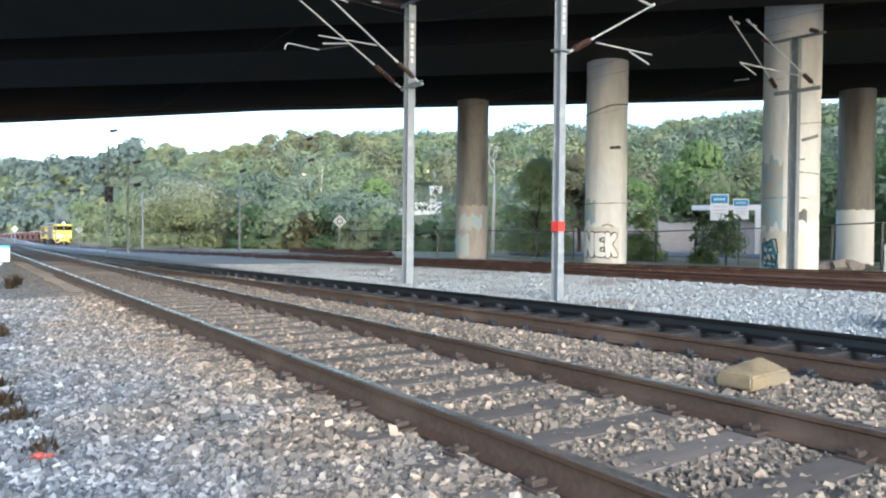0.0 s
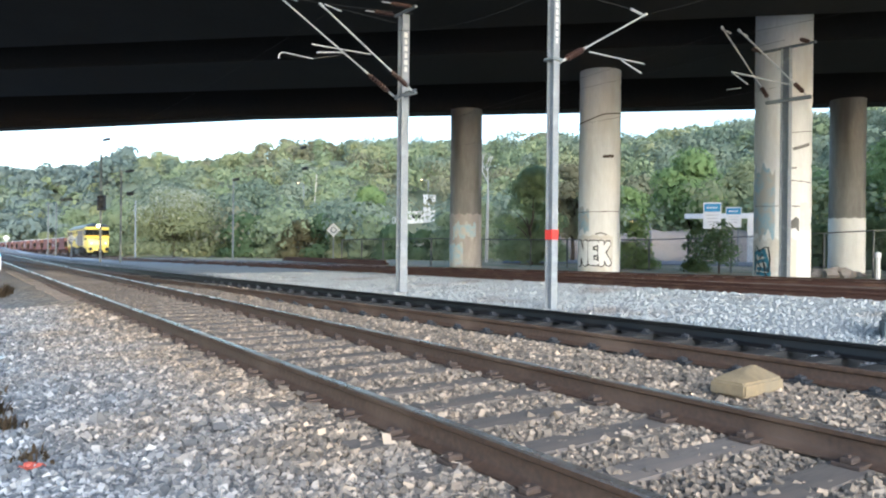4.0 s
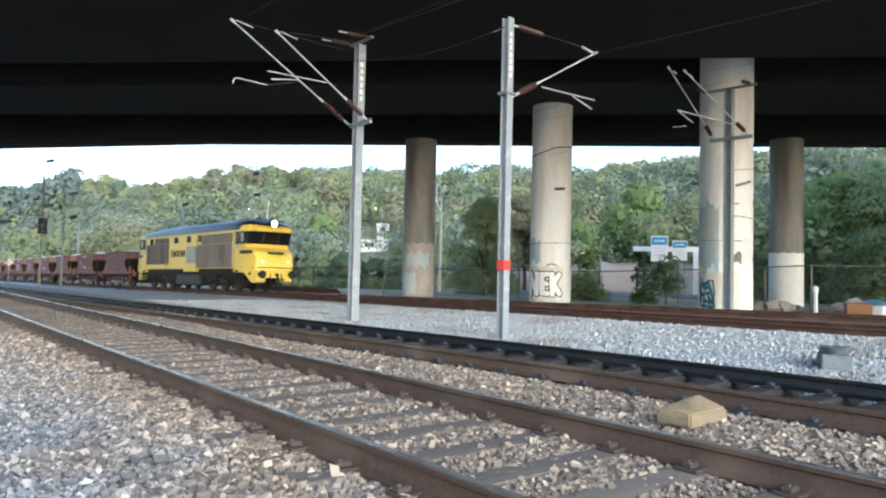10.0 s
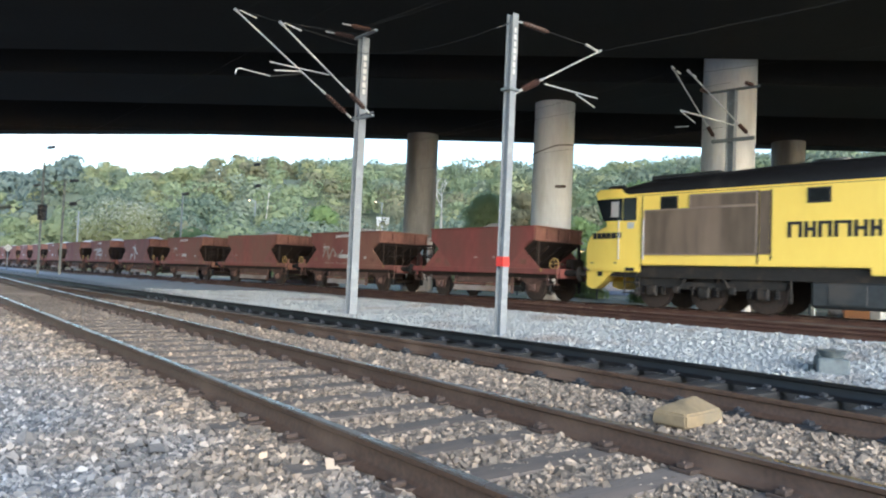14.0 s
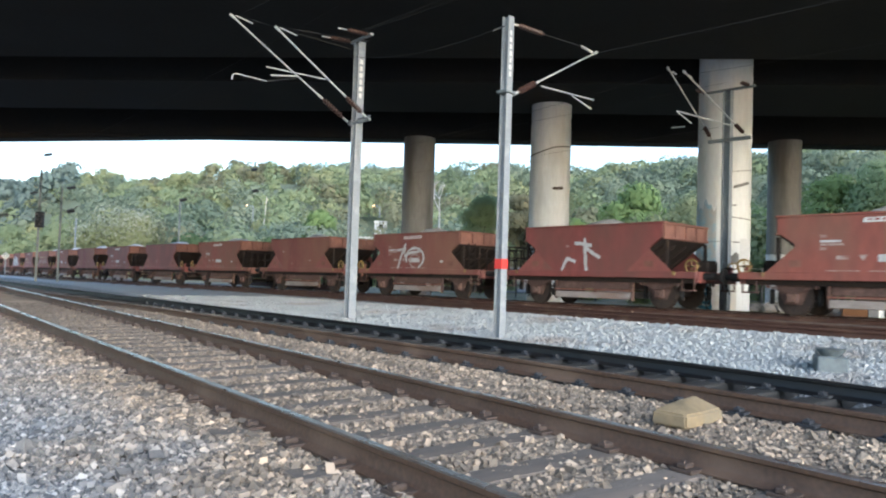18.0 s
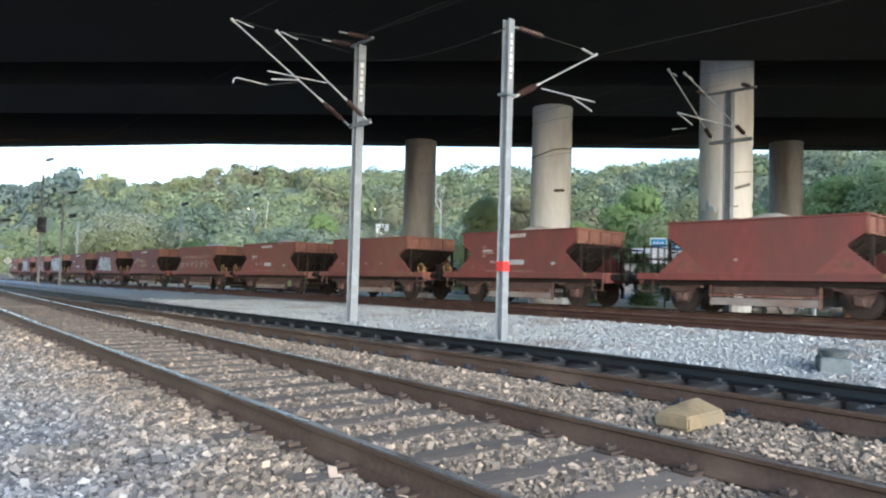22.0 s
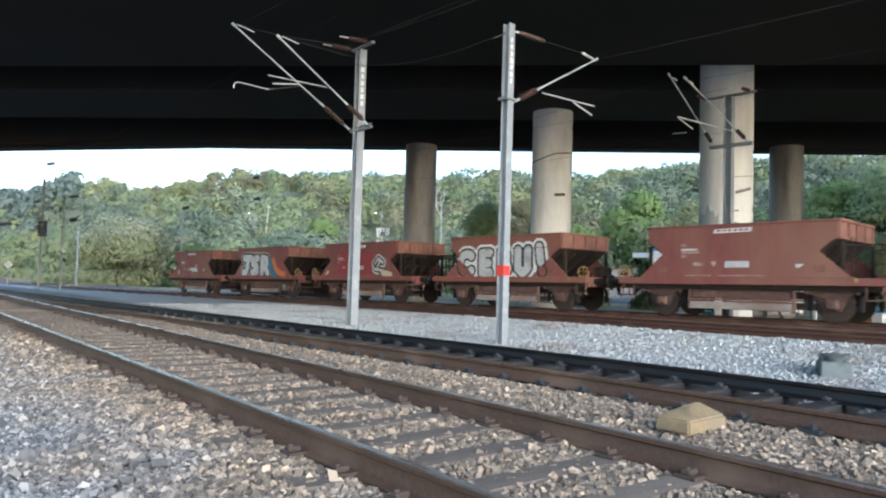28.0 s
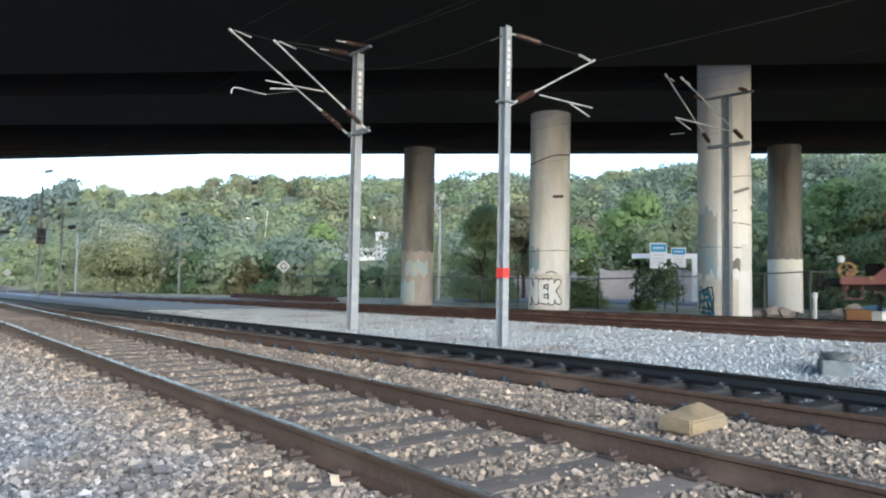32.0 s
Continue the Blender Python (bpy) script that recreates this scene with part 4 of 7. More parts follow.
def mast_1():
    b = (9.98, 16.1)
    z0 = -0.42
    p = thing("catenary_mast", pose(b[0], b[1], z0), "galvanised steel catenary mast with twin cantilever struts and brown insulators", "catenary mast", "catenary masts")
    h = 7.62
    h_post(p, h, 0.225, 0.225, M["galv"])
    u = 5.42
    bm = B()
    box(bm, (-0.05, -0.2, u), (0.10, 1.0, 0.07), bevel=0.01)
    box(bm, (-0.05, -0.2, u + 0.08), (0.06, 1.0, 0.02))
    part("bracket", bm, M["galv"], p)
    for dy, tip in ((0.28, (-3.49, 0.28, 7.52)), (-0.62, (-2.73, -0.62, 7.18))):
        arm(p, (-0.12, dy, u + 0.05), tip, 0.021, (0.03, 0.24))
        x, y, z = tip
        bar(p, "clamp", (x + 0.1, y, z + 0.02), (x + 0.55, y, z - 0.06), 0.017, M["tube"])
        bar(p, "stay_rod", (x + 0.1, y, z + 0.03), (-0.1, dy, h - 0.15), 0.006, M["wire"])
    bar(p, "registration_arm", (-2.57, 0.2, 6.44), (-1.17, -0.3, 6.31), 0.017, M["tube"])
    bar(p, "registration_arm", (-2.42, 0.25, 6.27), (-1.76, 0.1, 6.35), 0.02, M["tube"])
    pts = [(-3.40, 0.3, 5.97), (-3.39, 0.3, 6.07), (-3.33, 0.3, 6.13), (-3.25, 0.30, 6.14), (-2.5, 0.3, 6.11)]
    bm = B()
    for i in range(4):
        tube(bm, pts[i], pts[i + 1], 0.015, seg=8)
    part("steady_arm", bm, M["tube"], p)
    bar(p, "registration_arm", (-2.5, 0.3, 6.11), (-1.7, 0.2, 6.33), 0.012, M["wire"])
    bm = B()
    box(bm, (-0.05, -0.15, h + 0.05), (0.1, 1.05, 0.06), bevel=0.01)
    part("head_bracket", bm, M["galv"], p)
    for dy in (0.3, -0.55):
        bm = B()
        insulator(bm, (-0.12, dy, h + 0.06), (-0.75, dy, h + 0.02), 0.065)
        part("insulator", bm, M["insulator"], p, "brown ribbed insulator")
        bar(p, "clamp", (-0.75, dy, h + 0.02), (-1.0, dy, h), 0.02, M["tube"])
    bars_on_post(p, (0.0, -0.1145, 6.05), 0.12, 1.1, 6)
    return p


def bars_on_post(p, c, w, h, n):
    bm = B()
    for i in range(n):
        box(bm, (c[0], c[1], c[2] + (i + 0.5) * h / n), (w * (0.9 if i % 2 else 0.7), 0.004, h / n * 0.72))
    part("marking", bm, M["white"], p, "white marking plate")


def mast_2():
    p = thing("catenary_mast", pose(9.98, 10.36, -0.42, 0, 0, 4), "slender galvanised catenary mast with a red band and one cantilever strut", "catenary mast", "catenary masts")
    h = 6.78
    h_post(p, h, 0.175, 0.175, M["galv"])
    bm = B()
    box(bm, (0, 0, 1.67), (0.19, 0.19, 0.2))
    part("band", bm, M["red"], p, "red painted band")
    bm = B()
    box(bm, (0, 0, 5.2), (0.3, 0.26, 0.06), bevel=0.008)
    part("bracket", bm, M["galv_dull"], p)
    arm(p, (0.12, 0, 5.15), (3.11, 0.0, 6.79), 0.02, (0.06, 0.27))
    bar(p, "clamp", (2.98, 0.0, 6.76), (2.55, 0.0, 6.80), 0.03, M["tube"])
    bar(p, "registration_arm", (1.12, 0.0, 5.57), (3.07, 0.0, 5.65), 0.017, M["tube"])
    bar(p, "steady_arm", (2.24, 0.0, 5.58), (2.96, 0.0, 5.42), 0.018, M["tube"])
    bm = B()
    insulator(bm, (0.3, 0, 6.69), (1.16, 0.0, 6.72), 0.06)
    part("insulator", bm, M["insulator"], p, "brown ribbed insulator")
    bar(p, "stay_rod", (1.16, 0.0, 6.72), (2.6, 0.0, 6.8), 0.006, M["wire"])
    bar(p, "clamp", (0.1, 0, 6.66), (0.32, 0, 6.69), 0.025, M["tube"])
    bar(p, "clamp", (-0.12, 0, 6.55), (-0.35, 0.1, 6.42), 0.012, M["wire"])
    bars_on_post(p, (0.0, -0.0895, 5.5), 0.08, 1.0, 7)
    return p


def mast_3():
    p = thing("catenary_mast", pose(23.45, 12.95, -0.35, 0, 0, 6), "grey catenary mast with twin cantilever struts in front of a pier", "catenary mast", "catenary masts")
    h = 8.25
    h_post(p, h, 0.28, 0.28, M["galv"])
    u = 6.46
    bm = B()
    box(bm, (-0.1, -0.1, u), (0.12, 1.5, 0.12), bevel=0.01)
    part("bracket", bm, M["galv_dull"], p)
    for dy, tip in ((0.5, (-3.45, 0.55, 8.36)), (-0.72, (-3.75, -0.15, 8.05))):
        arm(p, (-0.15, dy, u + 0.06), tip, 0.023, (0.03, 0.2))
        bar(p, "clamp", (tip[0] + 0.3, tip[1], tip[2] - 0.05), (tip[0] + 0.55, tip[1], tip[2] - 0.08), 0.03, M["tube"])
    bar(p, "registration_arm", (-3.29, 0.3, 6.94), (-0.52, -0.3, 6.88), 0.025, M["tube"])
    bar(p, "steady_arm", (-3.25, 0.3, 6.92), (-2.83, 0.0, 6.57), 0.02, M["tube"])
    bar(p, "steady_arm", (-3.6, 0.3, 6.33), (-2.7, 0.3, 6.52), 0.02, M["galv_dull"])
    bm = B()
    box(bm, (0.0, 0.0, h + 0.03), (0.12, 1.9, 0.08), bevel=0.01)
    part("head_bracket", bm, M["galv_dull"], p)
    for dy in (0.85, -0.75):
        bm = B()
        insulator(bm, (-0.1, dy, h + 0.06), (-0.75, dy, h), 0.07)
        part("insulator", bm, M["insulator"], p, "brown ribbed insulator")
    return p


def far_mast(x, y, h, label, fittings=(), side=1):
    """A mast far along the line; fittings of (x, z, length, radius) off its post."""
    p = thing("catenary_mast", pose(x, y, g(x, y) - 0.1), label, "catenary mast", "catenary masts")
    h_post(p, h, 0.12, 0.12, M["mast_far"])
    z0 = g(x, y) - 0.1
    bar(p, "strut", (0, 0, h * 0.70), (1.1 * side, 0, h * 0.82), 0.025, M["mast_far"])
    for fx, fz, ln, r in fittings:
        bm = B()
        insulator(bm, (fx - ln / 2, 0, fz - z0 - 0.06), (fx + ln / 2, 0, fz - z0 + 0.06), r)
        part("insulator", bm, M["insulator_dark"], p, "dark insulator")
        bar(p, "bracket", (0, 0, fz - z0), (fx, 0, fz - z0), 0.02, M["mast_far"])
    return p


mast_1()
mast_2()
mast_3()
mast_a = far_mast(8.3, 51.5, 7.3, "distant grey catenary mast with a dark balance weight", [(-0.36, 5.4, 0.45, 0.1), (-2.04, 3.85, 0.8, 0.17)])
bm = B()
lathe(bm, [(i / 10, 0.30 if i % 2 else 0.25) for i in range(11)], (0.05, 0, 3.55), (0.05, 0, 4.55), 14)
part("balance_weight", bm, M["insulator_dark"], mast_a, "dark stack of balance weights")
far_mast(9.6, 51.8, 6.4, "distant grey catenary mast beside the turnout", [(0.54, 5.98, 0.6, 0.12), (0.57, 4.43, 0.5, 0.16)])
far_mast(10.98, 108, 7.3, "far catenary mast along the line")
far_mast(11.93, 108, 7.6, "far catenary mast along the line")


def wires():
    """Thin wires with sag; the last number of a run is where a dark insulator is strung in, as a share."""
    runs = [((9.55, 15.7, 7.25), (12.5, 3.0, 9.2), 0), ((9.4, 16.4, 7.2), (13.5, 4.0, 9.3), 0), ((6.5, 16.3, 7.0), (7.3, -8, 7.1), 0),
            ((12.95, 10.4, 6.3), (14.4, -14, 6.4), 0), ((9.85, 10.3, 6.15), (9.6, 16.0, 6.7), 0), ((20.6, 13.6, 7.9), (23.5, -14, 8.0), 0),
            ((8.3, 51.5, 7.75), (9.4, 16.4, 8.1), 0.045), ((16.8, 56, 5.6), (20.2, 13.6, 7.9), 0.12), ((22.3, 55, 8.7), (23.4, 13.0, 8.2), 0.1), ((22.5, 55, 7.1), (23.3, 13.2, 6.6), 0.1)]
    for a, b, at in runs:
        a, b = Vector(a), Vector(b)
        vs, fs = [], []
        for i in range(13):
            s = i / 12
            q = a.lerp(b, s) - Vector((0, 0, 0.25 * 4 * s * (1 - s)))
            for k in range(4):
                vs.append((q.x + 0.0045 * math.cos(k * math.pi / 2), q.y, q.z + 0.0045 * math.sin(k * math.pi / 2)))
                if i:
                    m = (k + 1) % 4
                    fs.append(((i - 1) * 4 + k, (i - 1) * 4 + m, i * 4 + m, i * 4 + k))
        ob = raw("overhead_wire", vs, fs, M["wire"])
        tagged(ob, "thin dark overhead wire between the catenary masts", "wire", "overhead wires")
        if at:
            c = a.lerp(b, at) - Vector((0, 0, at * (1 - at)))
            bm = B()
            insulator(bm, c - Vector((0.25, 0.1, 0.08)), c + Vector((0.25, -0.1, 0.08)), 0.12)
            part("insulator", bm, M["insulator_dark"], ob, "dark strain insulator")


wires()


# ---------------------------------------------------------------- the train
FRONT = [138.38, 128.73, 119.01, 109.13, 99.11, 88.98, 78.8, 68.61, 58.35, 47.99, 37.59, 27.25, 17.1, 7.3, -2.23, -11.93, -21.88, -31.98, -42.14, -52.4, -62.48, -72.45, -82.46, -92.49, -102.47, -112.49, -122.55, -132.64, -142.76, -153.08, -163.43, -173.78, -184.05]
PITCH = 8.71
FIRST = 22.43


def taper(bm, start=7.9, rate=0.16):
    """Draw the ends of the body in towards the noses."""
    for v in bm.verts:
        k = abs(v.co.x) - start
        if k > 0:
            v.co.y *= 1 - rate * k
    return bm


def bulge(bm, start=7.9, reach=0.2):
    """Round the noses forward in plan."""
    for y in (-1.0, -0.5, 0.0, 0.5, 1.0):
        bmesh.ops.bisect_plane(bm, geom=list(bm.verts) + list(bm.edges) + list(bm.faces), plane_co=(0, y, 0), plane_no=(0, 1, 0))
    for v in bm.verts:
        k = min(max((abs(v.co.x) - start) / 0.7, 0), 1)
        v.co.x += math.copysign(reach * k * max(0.0, 1 - (v.co.y / 1.3) ** 2), v.co.x)
    return bm


def ring(bm, c, r, thick, n=16, m=6):
    """A closed round hoop in the x-z plane."""
    rows = []
    for k in range(n):
        a = k * math.tau / n
        rows.append([bm.verts.new((c[0] + (r + thick * math.cos(b_)) * math.cos(a), c[1] + thick * math.sin(b_), c[2] + (r + thick * math.cos(b_)) * math.sin(a)))
                     for b_ in (j * math.tau / m for j in range(m))])
    for k in range(n):
        for j in range(m):
            bm.faces.new((rows[k][j], rows[k][(j + 1) % m], rows[(k + 1) % n][(j + 1) % m], rows[(k + 1) % n][j]))
    bmesh.ops.recalc_face_normals(bm, faces=bm.faces[:])
    return bm


def nose(y, reach=0.2):
    return reach * max(0.0, 1 - (y / 1.3) ** 2)


def pair(name, spans, material, parent, label="", depth=0.02, y=1.41, tapered=False):
    """The same flat part on either flank, as two objects; spans of (x0, x1, z0, z1)."""
    made = []
    for s in (-1, 1):
        bm = B()
        for x0, x1_, z0, z1 in spans:
            one_side(bm, x0, x1_, z0, z1, s, depth, y)
        made.append(part(name, taper(bm) if tapered else bm, material, parent[(s + 1) // 2] if isinstance(parent, list) else parent, label))
    return made


def one_side(bm, x0, x1_, z0, z1, s, depth=0.02, y=1.41, bevel=0.0):
    return box(bm, ((x0 + x1_) / 2, s * (y + depth / 2 - 0.006), (z0 + z1) / 2), (x1_ - x0, depth, z1 - z0), bevel=bevel)


def wheelset(parent, x, r=0.46, name="wheelset"):
    bm = B()
    tube(bm, (0, -1.0, 0), (0, 1.0, 0), 0.08, seg=10)
    for s in (-1, 1):
        y = s * 0.87
        lathe(bm, [(0, 0.12), (0.02, r * 0.72), (0.1, r * 0.84), (0.12, r + 0.028), (0.3, r + 0.028), (0.4, r), (0.95, r - 0.008), (1, r * 0.84), (0.98, r * 0.4), (1.0, 0.14)], (0, y - s * 0.04, 0), (0, y + s * 0.1, 0), 24)
    ob = part(name, bm, M["wheel"], parent)
    ob.location = (x, 0, r)
    return ob


def buffers(p, x, sgn, z=1.02, y=0.96, reach=0.6):
    for s in (-1, 1):
        bm = B()
        tube(bm, (x, s * y, z), (x + sgn * reach * 0.6, s * y, z), 0.11, seg=14)
        tube(bm, (x + sgn * reach * 0.55, s * y, z), (x + sgn * (reach - 0.04), s * y, z), 0.075, seg=12)
        lathe(bm, [(0, 0.18), (0.5, 0.235), (1, 0.22)], (x + sgn * (reach - 0.06), s * y, z), (x + sgn * reach, s * y, z), 20)
        part("buffer", bm, M["under"], p, "dark sprung buffer")


def locomotive():
    p = thing("locomotive", Matrix(), "yellow diesel locomotive with black roof, grey grilles and lit headlamps", "locomotive")
    half = [(-8.0, 2.58), (-8.72, 2.28), (-8.88, 1.95), (-8.88, 1.22), (-8.7, 1.1), (-6.8, 1.1), (-6.8, 1.33), (-0.36, 1.33), (-0.36, 1.14), (1.68, 1.14), (1.68, 1.33), (6.6, 1.33), (6.6, 1.1), (8.7, 1.1), (8.88, 1.22), (8.88, 1.95), (8.72, 2.28), (8.0, 2.58), (8.47, 3.5), (8.55, 3.70), (8.35, 3.84), (7.5, 3.80), (7.2, 3.59), (-7.2, 3.59), (-7.5, 3.76), (-8.35, 3.80), (-8.55, 3.68), (-8.47, 3.5)]
    bm = prism(B(), half, -1.41, 1.41)
    bmesh.ops.bisect_plane(bm, geom=list(bm.verts) + list(bm.edges) + list(bm.faces), plane_co=(7.9, 0, 0), plane_no=(1, 0, 0))
    bmesh.ops.bisect_plane(bm, geom=list(bm.verts) + list(bm.edges) + list(bm.faces), plane_co=(-7.9, 0, 0), plane_no=(1, 0, 0))
    bulge(taper(bm))
    bmesh.ops.bevel(bm, geom=[e for e in bm.edges if len(e.link_faces) == 2 and e.calc_face_angle(0) > 0.6], offset=0.03, segments=2, affect="EDGES")
    part("body", bm, M["yellow"], p)
    # roof in a rounded section
    sec = [(1.405, 3.575), (1.39, 3.80), (1.30, 4.01), (1.04, 4.17), (0.6, 4.25), (0, 4.28)]
    sec = sec + [(-y, z) for y, z in sec[-2::-1]]
    xs = [-8.5, -7.6, -6.7, -5.4, -3.0, 0, 3, 6.5, 8.0, 8.5]
    low = [0.25, 0.45, 0.70, 0.80, 0.96, 1, 1, 1, 0.92, 0.5]
    vs, fs = [], []
    for x, k in zip(xs, low):
        for y, z in sec:
            vs.append((x, y * (1 - 0.16 * max(0, abs(x) - 7.9)), 3.575 + (z - 3.575) * k))
    n = len(sec)
    for i in range(len(xs) - 1):
        for j in range(n - 1):
            fs.append((i * n + j, i * n + j + 1, (i + 1) * n + j + 1, (i + 1) * n + j))
    raw("roof", vs, fs, M["roof_grey"], p, smooth=True)
    bm = B()
    box(bm, (-5.6, 0, 4.12), (2.3, 1.7, 0.16), bevel=0.04)
    part("roof_hatch", bm, M["roof_grey"], p)
    for x, r in ((-1.6, 0.62), (0.2, 0.62), (2.3, 0.5)):
        bm = B()
        tube(bm, (x, 0, 4.2), (x, 0, 4.3), r, seg=22)
        for k in range(-3, 4):
            box(bm, (x, k * r * 0.26, 4.305), (2 * math.sqrt(max(0.02, r * r - (k * r * 0.26) ** 2)), 0.03, 0.02))
        part("roof_fan", bm, M["roof_grey"], p)
    bm = B()
    box(bm, (5.4, 0, 4.27), (1.2, 0.7, 0.16), bevel=0.03)
    part("exhaust", bm, M["roof_grey"], p)
    for s in (-1, 1):
        bm = B()
        tube(bm, (7.3, s * 0.4, 4.27), (7.75, s * 0.4, 4.27), 0.03, 0.075, seg=12)
        box(bm, (7.35, s * 0.4, 4.22), (0.1, 0.06, 0.1))
        part("horn", bm, M["roof_grey"], p)
    # cab glass that wraps from the doors to the front, at both ends
    for q in (1, -1):
        bm = prism(B(), [(q * x, z) for x, z in [(7.42, 2.74), (8.13, 2.74), (8.475, 3.46), (7.42, 3.46)]], -1.418, 1.418)
        bmesh.ops.bisect_plane(bm, geom=list(bm.verts) + list(bm.edges) + list(bm.faces), plane_co=(q * 7.9, 0, 0), plane_no=(1, 0, 0))
        bulge(taper(bm))
        for v in bm.verts:
            if abs(v.co.x) > 8.1:
                v.co.x += q * 0.014
        gl = part("windscreen", bm, M["glass"], p, "dark wrap-round cab glazing")
        for y in (-0.5, 0.5):
            part("pillar", tube(B(), (q * (8.16 + 0.36 * nose(y)), y, 2.76), (q * (8.49 + nose(y)), y, 3.45), 0.035, seg=6), M["black"], gl)
        pair("door_window", [(min(q * 6.90, q * 7.38), max(q * 6.90, q * 7.38), 2.73, 3.46)], M["glass"], p, depth=0.03)
        # pale plates that imitate the white reflection on the cab side glass
        pair("window_blind", [(min(q * 7.55, q * 7.82), max(q * 7.55, q * 7.82), 2.86, 3.36)], M["panel_grey"], p, "pale grey panel standing in for a reflection in the cab window", 0.03)
        pair("maker_plate", [(min(q * 6.98, q * 7.22), max(q * 6.98, q * 7.22), 2.48, 2.68)], M["silver"], p, "", 0.02)
        pair("nose_groove", [(min(q * 7.6, q * 8.7), max(q * 7.6, q * 8.7), 1.36, 1.40)], M["louvre_dark"], p, "", 0.02, tapered=True)
        pair("door_seam", [(q * 6.7 - 0.012, q * 6.7 + 0.012, 1.12, 3.5)], M["black"], p, depth=0.014)
        for x in (6.62, 7.5):
            for s in (-1, 1):
                bm = B()
                tube(bm, (q * x, s * 1.47, 1.5), (q * x, s * 1.47, 2.75), 0.018, seg=6)
                for z in (1.52, 2.73):
                    tube(bm, (q * x, s * 1.40, z), (q * x, s * 1.47, z), 0.014, seg=6)
                part("handrail", bm, M["tube"], p)
        # nose badge, drawn as plain bars
        for k in range(6):
            pair("badge_bar", [(q * 8.02 + (k - 2.5) * 0.2 - 0.08, q * 8.02 + (k - 2.5) * 0.2 + 0.08, 2.17, 2.36)], M["black"], p, "dark badge bar on the nose", 0.03, tapered=True)
            bm = B()
            box(bm, (q * (8.805 + nose((k - 2.5) * 0.17)), (k - 2.5) * 0.17, 2.215), (0.05, 0.12, 0.13), turn=Matrix.Rotation(-q * 0.62, 4, "Y"))
            part("badge_bar", bm, M["black"], p, "dark badge bar on the nose")
        # lower nose: valance, lamps, pipes
        bm = prism(B(), [(q * x, z) for x, z in [(7.75, 1.12), (8.86, 1.12), (8.86, 0.62), (8.62, 0.52), (8.45, 0.55)]], -1.33, -0.72)
        prism(bm, [(q * x, z) for x, z in [(7.75, 1.12), (8.86, 1.12), (8.86, 0.62), (8.62, 0.52), (8.45, 0.55)]], 0.72, 1.33)
        prism(bm, [(q * x, z) for x, z in [(8.4, 1.12), (8.84, 1.12), (8.84, 0.8), (8.5, 0.8)]], -0.72, 0.72)
        part("valance", bulge(taper(bm)), M["yellow"], p)
        for s in (-1, 1):
            bm = B()
            tube(bm, (q * 8.94, s * 0.82, 1.72), (q * 9.03, s * 0.82, 1.72), 0.115, seg=18)
            bez = part("lamp_rim", bm, M["tube"], p)
            bm = B()
            lathe(bm, [(0, 0.085), (0.6, 0.075), (1, 0.03)], (q * 9.02, s * 0.82, 1.72), (q * 9.06, s * 0.82, 1.72), 18)
            part("marker_lamp", bm, M["low_lamp"] if q > 0 else M["glass"], bez)
            bm = B()
            tube(bm, (q * 9.06, s * 0.35, 1.05), (q * 9.2, s * 0.38, 0.6), 0.03, seg=7)
            part("air_hose", bm, M["black"], p)
            bm = B()
            for z in (0.45, 0.78):
                box(bm, (q * 7.1, s * 1.32, z), (0.45, 0.2, 0.04))
            box(bm, (q * 6.9, s * 1.36, 0.75), (0.03, 0.04, 0.75))
            box(bm, (q * 7.3, s * 1.36, 0.75), (0.03, 0.04, 0.75))
            part("cab_steps", bm, M["under"], p)
        bm = B()
        prism(bm, [(q * x, z) for x, z in [(8.86, 1.35), (8.9, 1.35), (8.9, 1.41), (8.86, 1.41)]], -1.12, 1.12)
        part("nose_strip", bulge(bm), M["black"], p)
        bm = B()
        box(bm, (q * 9.2, 0, 0.98), (0.3, 0.12, 0.16), bevel=0.02)
        tube(bm, (q * 9.3, 0, 0.92), (q * 9.3, 0, 0.62), 0.035, seg=8)
        part("coupling_hook", bm, M["under"], p)
        buffers(p, q * 8.82, q, 1.0, 0.95, 0.5)
        # roof lamp
        bm = B()
        tube(bm, (q * 8.25, 0, 3.93), (q * 8.78, 0, 3.93), 0.18, seg=20)
        hood = part("lamp_housing", bm, M["black"], p)
        bm = B()
        lathe(bm, [(0, 0.15), (0.6, 0.13), (1, 0.04)], (q * 8.775, 0, 3.93), (q * 8.83, 0, 3.93), 20)
        part("headlamp", bm, M["head_lamp"] if q > 0 else M["glass"], hood, "glowing roof headlamp" if q > 0 else "")
    # grilles and panels
    for x0, x1_, z0, z1 in ((1.74, 6.5, 1.40, 2.80), (2.42, 6.5, 2.86, 3.40), (-6.6, -3.15, 1.66, 3.02), (-5.1, -3.15, 3.05, 3.42)):
        gr = pair("grille", [(x0, x1_, z0, z1)], M["louvre"] if x0 > 0 else M["louvre_dark"], p, "dusty metal side grille", 0.05)
        n = int((z1 - z0 - 0.1) / 0.085)
        for k in range(n):
            pair("slat", [(x0 + 0.04, x1_ - 0.04, z0 + 0.07 + 0.085 * k, z0 + 0.092 + 0.085 * k)], M["louvre"] if x0 > 0 else M["louvre_dark"], gr, "", 0.012, 1.452)
        pair("grille_rim", [(x0, x1_, z0 - 0.02, z0 + 0.02), (x0, x1_, z1 - 0.02, z1 + 0.02), (x0 - 0.02, x0 + 0.02, z0, z1), (x1_ - 0.02, x1_ + 0.02, z0, z1)], M["louvre"], gr, "", 0.065)
    pair("hatch", [(4.85, 5.6, 1.42, 2.72)], M["panel_dull"], p, "", 0.06)
